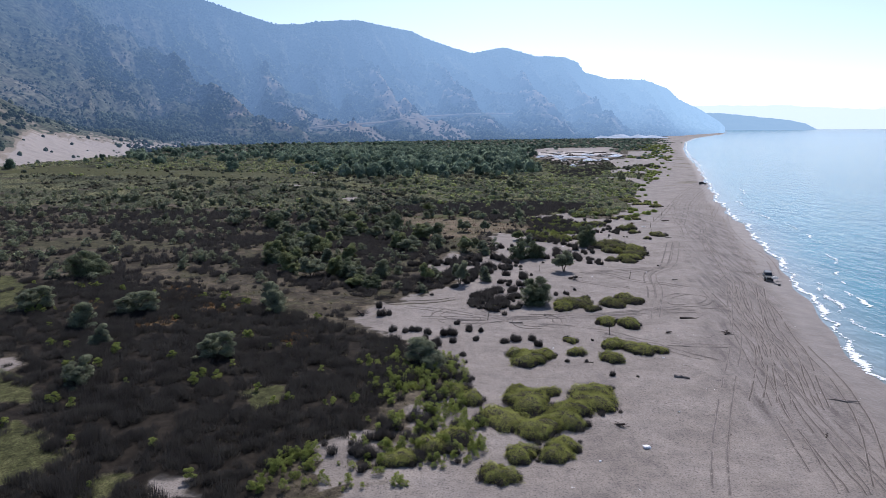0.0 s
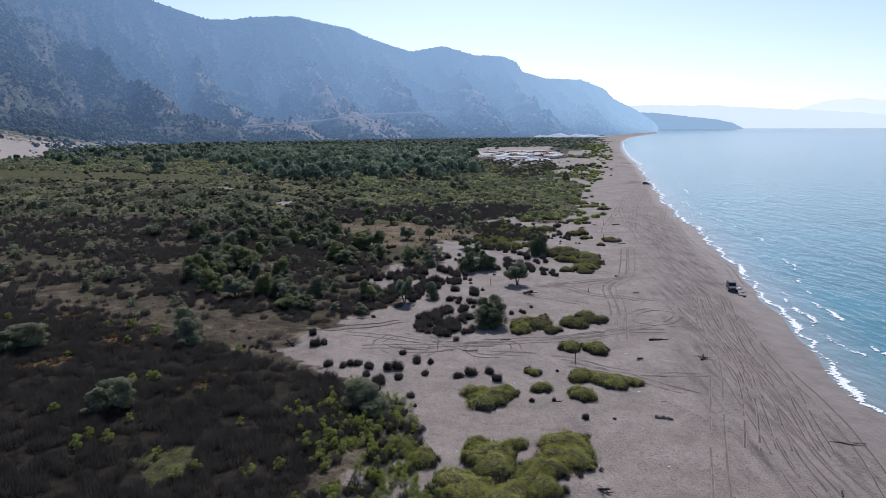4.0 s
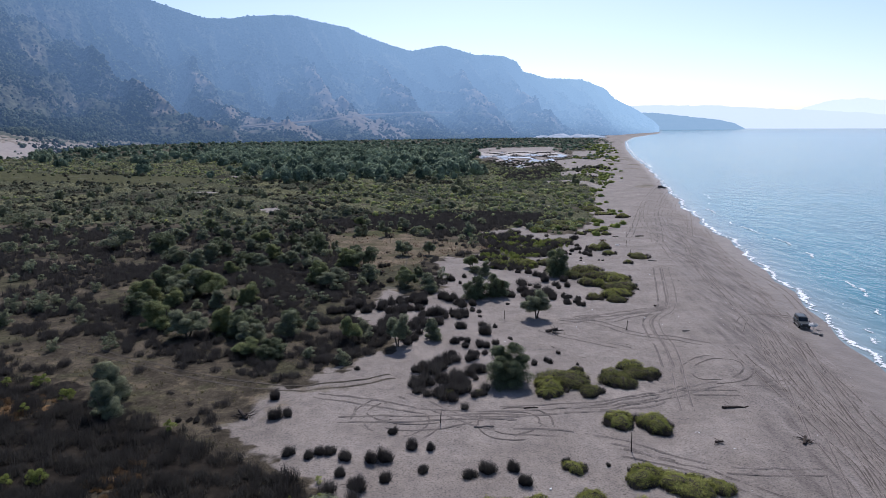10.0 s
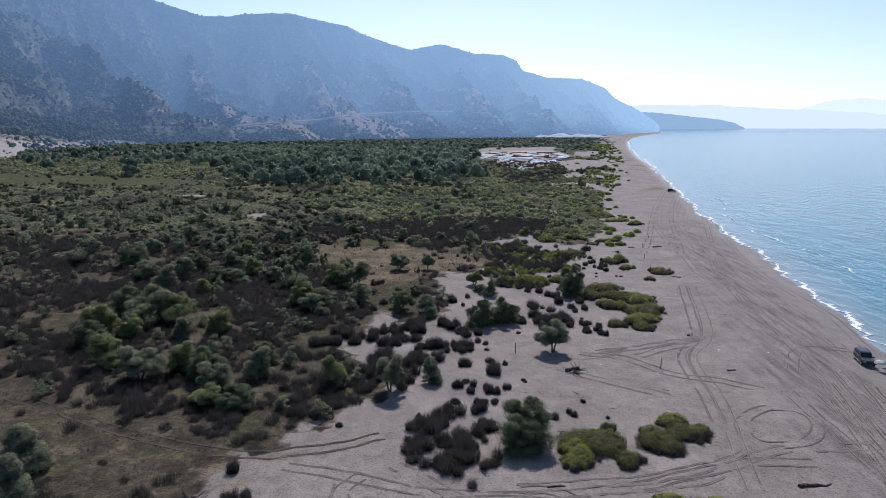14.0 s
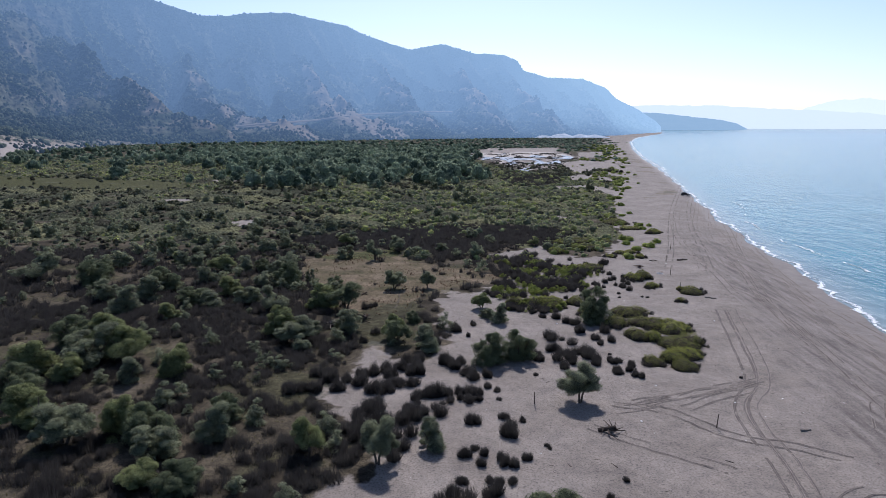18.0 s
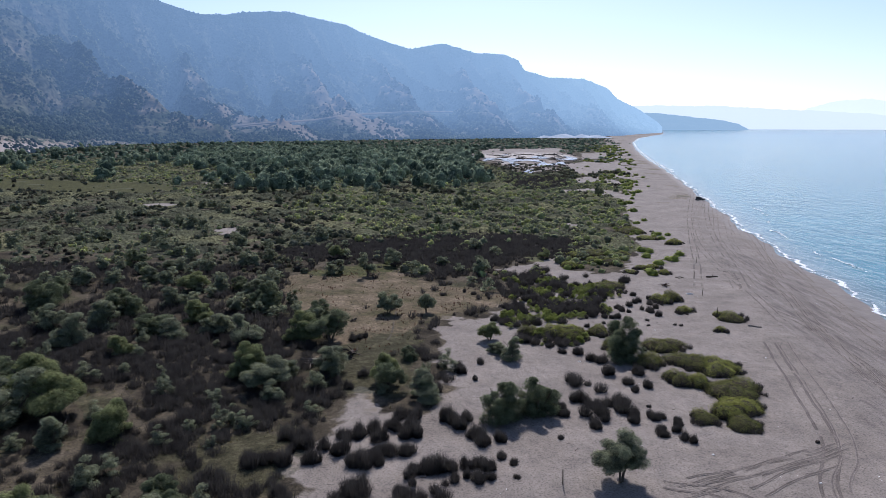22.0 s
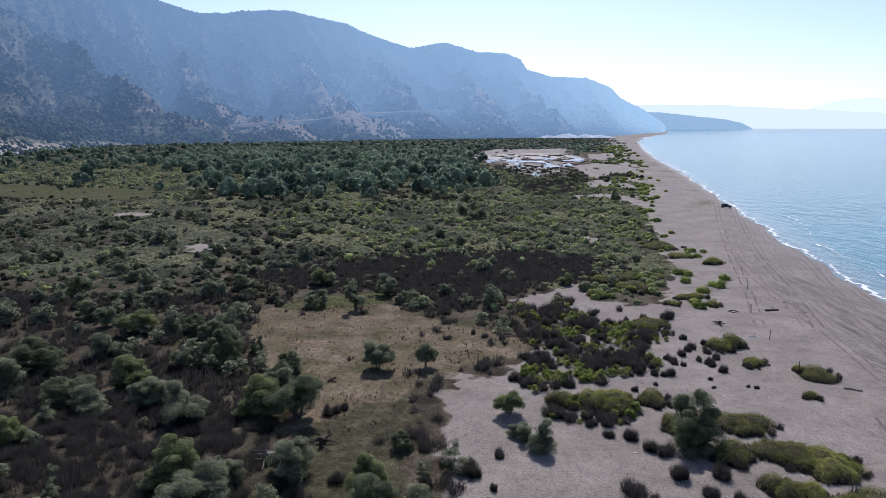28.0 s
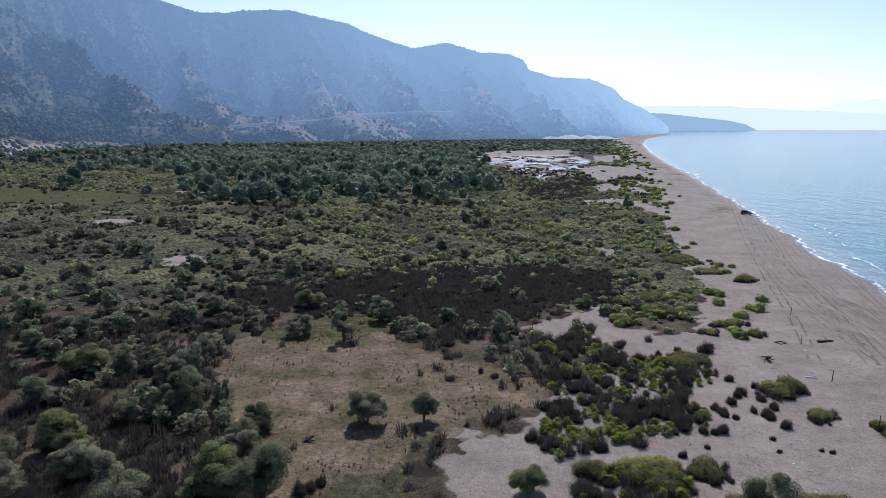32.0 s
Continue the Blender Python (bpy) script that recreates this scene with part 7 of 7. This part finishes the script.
for i, (x, y) in enumerate([(24.0, 80.5), (13.2, 66.8), (20.4, 157.2), (25.2, 168.8), (33.6, 163.0), (9.6, 103.4), (21.8, 232.6), (31.2, 214.4), (15.6, 197.8), (44.2, 200.5), (12.4, 88.0), (26.0, 101.0)]):
    lumpy("litter_scrap", x, y, 0.3 + 0.08 * (i % 3), 0.22, 0.14, M_WHITE, "small scrap of pale litter on sand", "litter", 30 + i, i * 47)


def hull(x, y, turn):
    """A small upturned white float, lying on the sand."""
    ob = thing("white_float", "small white plastic float lying on sand", "float")
    ob.matrix_basis = pose(x, y, gz(x, y) + 0.02, 0, 0, turn)
    bm = bmesh.new()
    rings = []
    for i in range(9):
        t = i / 8 - 0.5
        w = 0.26 * math.sqrt(max(0.05, 1 - (2 * t) ** 2))
        rings.append([bm.verts.new((t * 1.7, w * math.cos(q), 0.02 + 0.9 * w * math.sin(q))) for q in [math.pi * k / 6 for k in range(7)]])
    for a, b in zip(rings, rings[1:]):
        for k in range(6):
            bm.faces.new((a[k], a[k + 1], b[k + 1], b[k]))
        bm.faces.new((a[6], a[0], b[0], b[6]))
    bm.faces.new(rings[0])
    bm.faces.new(rings[-1][::-1])
    part("shell", bm, M_WHITE, ob)
    bm = bmesh.new()
    limb(bm, [(-0.6, 0, 0.2), (0, 0, 0.27), (0.6, 0, 0.2)], 0.03, 0.03, 5)
    part("keel_strip", bm, M_CHAR, ob, "dark rubber strip")


hull(45.3, 239.9, -20)


def pallet_frame(x, y, turn):
    ob = thing("wooden_frame", "square dark wooden frame lying on sand", "frame")
    ob.matrix_basis = pose(x, y, gz(x, y) + 0.06, 0, 0, turn)
    for cx, cy, lx, ly in ((0, 0.6, 1.5, 0.16), (0, -0.6, 1.5, 0.16), (0.67, 0, 0.16, 1.04), (-0.67, 0, 0.16, 1.04)):
        bm = bmesh.new()
        bmesh.ops.create_cube(bm, size=1)
        for v in bm.verts:
            v.co = Vector((cx + v.co.x * lx, cy + v.co.y * ly, v.co.z * 0.14))
        bmesh.ops.bevel(bm, geom=bm.edges[:], offset=0.015, segments=1)
        part("board", bm, M_CHAR, ob)


pallet_frame(48.1, 256.1, 25)

# small drift on the open sand
def twig(seed, long):
    r = np.random.default_rng(seed)
    q = np.array([(-0.5, -0.08, 0), (-0.5, 0.08, 0), (-0.45, 0, 0.13), (0.5, -0.05, 0), (0.5, 0.05, 0), (0.46, 0, 0.1), (0.0, 0.1, 0.12)]) * np.array([long, 1, 1])
    q[3:, 1] += r.uniform(-0.15, 0.15)
    return q, np.array([(0, 3, 2), (2, 3, 5), (1, 6, 4), (2, 6, 1), (2, 5, 6), (6, 5, 4), (0, 2, 1), (3, 4, 5)])


def open_sand(x, y):
    return np.clip((on_sand(x, y) - 1) / 3, 0, 1) * (landward(x, y) > 5)


x, y, r = spots(-16, 75, 58, 300, 0.16, lambda x, y: open_sand(x, y) * np.clip(0.25 + 0.9 * fbm(x, y, 12, 3, 91), 0.05, 1), 18)
w = r.uniform(0.12, 0.55, len(x)) * np.where(r.uniform(0, 1, len(x)) < 0.06, 2.0, 1)
scatter("drift_twigs", [twig(230 + i, 1 + 0.5 * (i % 3)) for i in range(5)], np.stack([x, y, w, w * 0.6 + 0.06], 1), M_CHAR, "dark twigs and wrack strewn over the sand", "debris")
x, y, r = spots(-16, 75, 58, 300, 0.02, open_sand, 19)
w = r.uniform(0.15, 0.4, len(x))
scatter("pale_drift", [twig(240 + i, 1) for i in range(4)], np.stack([x, y, w, w * 0.8 + 0.06], 1), M_WHITE, "pale shells and scraps strewn over the sand", "debris")

# ---- vehicles ----
M_TYRE = material("tyre", [(0.012, 0.012, 0.012), (0.03, 0.028, 0.026)], 0.3, 0.05, rough=0.85)
M_RIM = material("rim", [(0.35, 0.35, 0.36), (0.5, 0.5, 0.5)], 0.3, rough=0.35, metal=0.9)
M_GLASS = material("car_glass", [(0.012, 0.015, 0.018), (0.02, 0.024, 0.028)], 0.8, rough=0.05)
M_LAMP = material("lamp_glass", [(0.5, 0.5, 0.5), (0.65, 0.65, 0.65)], 0.3, rough=0.1)
M_TRIM = material("dark_trim", [(0.02, 0.02, 0.02), (0.04, 0.04, 0.04)], 0.4, rough=0.6)


def lofted(bm, sections):
    """Skin over cross sections given as rows of (x, half width, low z, high z)."""
    rings = []
    for x, w, z0, z1 in sections:
        c = min(0.09, (z1 - z0) * 0.3)
        rings.append([bm.verts.new(q) for q in ((x, -w + c, z0), (x, w - c, z0), (x, w, z0 + c), (x, w, z1 - c), (x, w - c, z1), (x, -w + c, z1), (x, -w, z1 - c), (x, -w, z0 + c))])
    for a, b in zip(rings, rings[1:]):
        for k in range(8):
            bm.faces.new((a[k], a[(k + 1) % 8], b[(k + 1) % 8], b[k]))
    bm.faces.new(rings[0][::-1])
    bm.faces.new(rings[-1])
    bmesh.ops.recalc_face_normals(bm, faces=bm.faces[:])


def slab(cx, cy, cz, lx, ly, lz, tilt=0.0, bevel=0.02):
    bm = bmesh.new()
    bmesh.ops.create_cube(bm, size=1)
    for v in bm.verts:
        v.co = Vector((v.co.x * lx, v.co.y * ly, v.co.z * lz))
    bmesh.ops.bevel(bm, geom=bm.edges[:], offset=bevel, segments=1)
    bmesh.ops.transform(bm, matrix=Matrix.Translation((cx, cy, cz)) @ Matrix.Rotation(tilt, 4, "Y"), verts=bm.verts[:])
    return bm


def off_roader(x, y, heading, paint, label):
    """A boxy four-wheel-drive estate; its nose points along +x."""
    ob = thing("car", label, "car", "cars on the beach")
    ob.matrix_basis = pose(x, y, gz(x, y) + 0.02, 0, 0, heading)
    body = bmesh.new()
    lofted(body, [(-2.2, 0.80, 0.55, 1.05), (-2.1, 0.88, 0.45, 1.12), (-0.8, 0.90, 0.42, 1.14), (0.9, 0.90, 0.42, 1.12), (1.9, 0.86, 0.48, 1.02), (2.15, 0.80, 0.55, 0.95)])
    part("body", body, paint, ob)
    roof = bmesh.new()
    lofted(roof, [(-2.05, 0.80, 1.08, 1.62), (-1.95, 0.79, 1.08, 1.78), (0.1, 0.77, 1.08, 1.80), (0.35, 0.76, 1.08, 1.70), (0.85, 0.80, 1.05, 1.14)])
    cabin = part("cabin", roof, paint, ob)
    part("windscreen", slab(0.66, 0, 1.43, 0.72, 1.34, 0.02, radians(50), 0.006), M_GLASS, cabin, "dark sloping windscreen")
    part("rear_window", slab(-2.04, 0, 1.45, 0.03, 1.2, 0.34), M_GLASS, cabin)
    for s in (-1, 1):
        for cx, lx in ((-1.5, 0.75), (-0.7, 0.72), (0.08, 0.62)):
            part("side_window", slab(cx, s * 0.795, 1.42, lx, 0.025, 0.38, 0, 0.008), M_GLASS, cabin)
        part("roof_rail", slab(-0.95, s * 0.66, 1.83, 1.9, 0.05, 0.05), M_TRIM, cabin)
        part("side_step", slab(-0.05, s * 0.93, 0.42, 1.7, 0.12, 0.06), M_RIM, ob, "pale metal side step")
        part("headlight", slab(2.12, s * 0.62, 0.82, 0.08, 0.26, 0.16), M_LAMP, ob, "clear headlight")
        part("wing_mirror", slab(0.72, s * 0.98, 1.16, 0.12, 0.18, 0.16), M_TRIM, ob)
    part("front_bumper", slab(2.2, 0, 0.56, 0.18, 1.66, 0.2, 0, 0.04), M_TRIM, ob)
    part("grille", slab(2.15, 0, 0.82, 0.06, 0.86, 0.18), M_TRIM, ob)
    part("rear_bumper", slab(-2.24, 0, 0.56, 0.16, 1.62, 0.18, 0, 0.04), M_TRIM, ob)
    for cx in (-1.35, 1.35):
        for s in (-1, 1):
            bm = bmesh.new()
            bmesh.ops.create_cone(bm, cap_ends=True, segments=20, radius1=0.38, radius2=0.38, depth=0.26)
            bmesh.ops.bevel(bm, geom=[e for e in bm.edges if len(e.link_faces) == 2 and any(len(q.verts) > 4 for q in e.link_faces)], offset=0.04, segments=1)
            bmesh.ops.transform(bm, matrix=Matrix.Translation((cx, s * 0.80, 0.37)) @ Matrix.Rotation(radians(90), 4, "X"), verts=bm.verts[:])
            wheel = part("wheel", bm, M_TYRE, ob)
            bm = bmesh.new()
            bmesh.ops.create_cone(bm, cap_ends=True, segments=14, radius1=0.22, radius2=0.18, depth=0.05)
            bmesh.ops.transform(bm, matrix=Matrix.Translation((cx, s * 0.945, 0.37)) @ Matrix.Rotation(radians(-90 * s), 4, "X"), verts=bm.verts[:])
            part("rim", bm, M_RIM, wheel)


M_GREEN_PAINT = material("dark_green_paint", [(0.012, 0.018, 0.016), (0.02, 0.028, 0.025)], 2.0, 0.4, rough=0.35)
M_BLACK_PAINT = material("dark_paint", [(0.018, 0.018, 0.02), (0.035, 0.033, 0.032)], 2.0, 0.4, rough=0.35)
off_roader(60.8, 161.3, -101, M_GREEN_PAINT, "dark green off-road car parked near the waterline")
off_roader(110.8, 430.6, -12, M_BLACK_PAINT, "dark off-road car parked far along the beach")


def parasol(x, y):
    """A white beach parasol over a low folding table."""
    ob = thing("parasol", "white beach parasol standing in sand beside a car", "parasol")
    ob.matrix_basis = pose(x, y, gz(x, y), 6, -8, 0) @ Matrix.Scale(0.82, 4)
    bm = bmesh.new()
    limb(bm, [(0, 0, -0.2), (0, 0, 1.0), (0, 0, 1.95)], 0.025, 0.02, 6)
    part("pole", bm, M_RIM, ob)
    bm = bmesh.new()
    n = 8
    top = bm.verts.new((0, 0, 1.98))
    rings = []
    for rad, z in ((0.4, 1.9), (0.75, 1.72), (0.95, 1.52)):
        rings.append([bm.verts.new((rad * (1 if k % 2 == 0 else 0.93) * math.cos(math.pi * k / n), rad * (1 if k % 2 == 0 else 0.93) * math.sin(math.pi * k / n), z)) for k in range(2 * n)])
    for k in range(2 * n):
        bm.faces.new((top, rings[0][k], rings[0][(k + 1) % (2 * n)]))
        for a, b in zip(rings, rings[1:]):
            bm.faces.new((a[k], b[k], b[(k + 1) % (2 * n)], a[(k + 1) % (2 * n)]))
    bmesh.ops.solidify(bm, geom=bm.faces[:], thickness=0.012)
    part("canopy", bm, M_WHITE, ob, "white cloth canopy")
    for k in range(n):
        bm = bmesh.new()
        a = 2 * math.pi * k / n
        limb(bm, [(0.03 * math.cos(a), 0.03 * math.sin(a), 1.93), (0.72 * math.cos(a), 0.72 * math.sin(a), 1.68)], 0.008, 0.006, 4)
        part("rib", bm, M_RIM, ob)


def folding_table(x, y, turn):
    ob = thing("folding_table", "low grey folding table loaded with dark gear", "table")
    ob.matrix_basis = pose(x, y, gz(x, y), 0, 0, turn)
    part("tabletop", slab(0, 0, 0.6, 1.1, 0.6, 0.04), M_DRIFT, ob)
    for sx in (-0.48, 0.48):
        for sy in (-0.24, 0.24):
            bm = bmesh.new()
            limb(bm, [(sx, sy, -0.03), (sx * 0.9, sy * 0.9, 0.58)], 0.02, 0.02, 5)
            part("leg", bm, M_RIM, ob)
    return ob


parasol(61.5, 158.5)
folding_table(62.0, 157.7, 20)
lumpy("gear_bag", 61.6, 156.2, 0.8, 0.5, 0.5, M_TRIM, "dark bag standing on sand beside a table", "bag", 9, 30)


# a moored barge far across the bay
def barge(x, y):
    ob = thing("barge", "low dark barge lying far out on the bay", "boat")
    ob.matrix_basis = pose(x, y, SEA_Z, 0, 0, 0)
    bm = bmesh.new()
    lofted(bm, [(-16, 2, 0.5, 2), (-13, 3, 0, 2.2), (13, 3, 0, 2.2), (17, 2, 1, 3)])
    part("hull", bm, M_DRIFT, ob)
    part("deckhouse", slab(-10, 0, 3.2, 5, 3, 2.0, 0, 0.2), M_DRIFT, ob)


barge(2140, 4050)
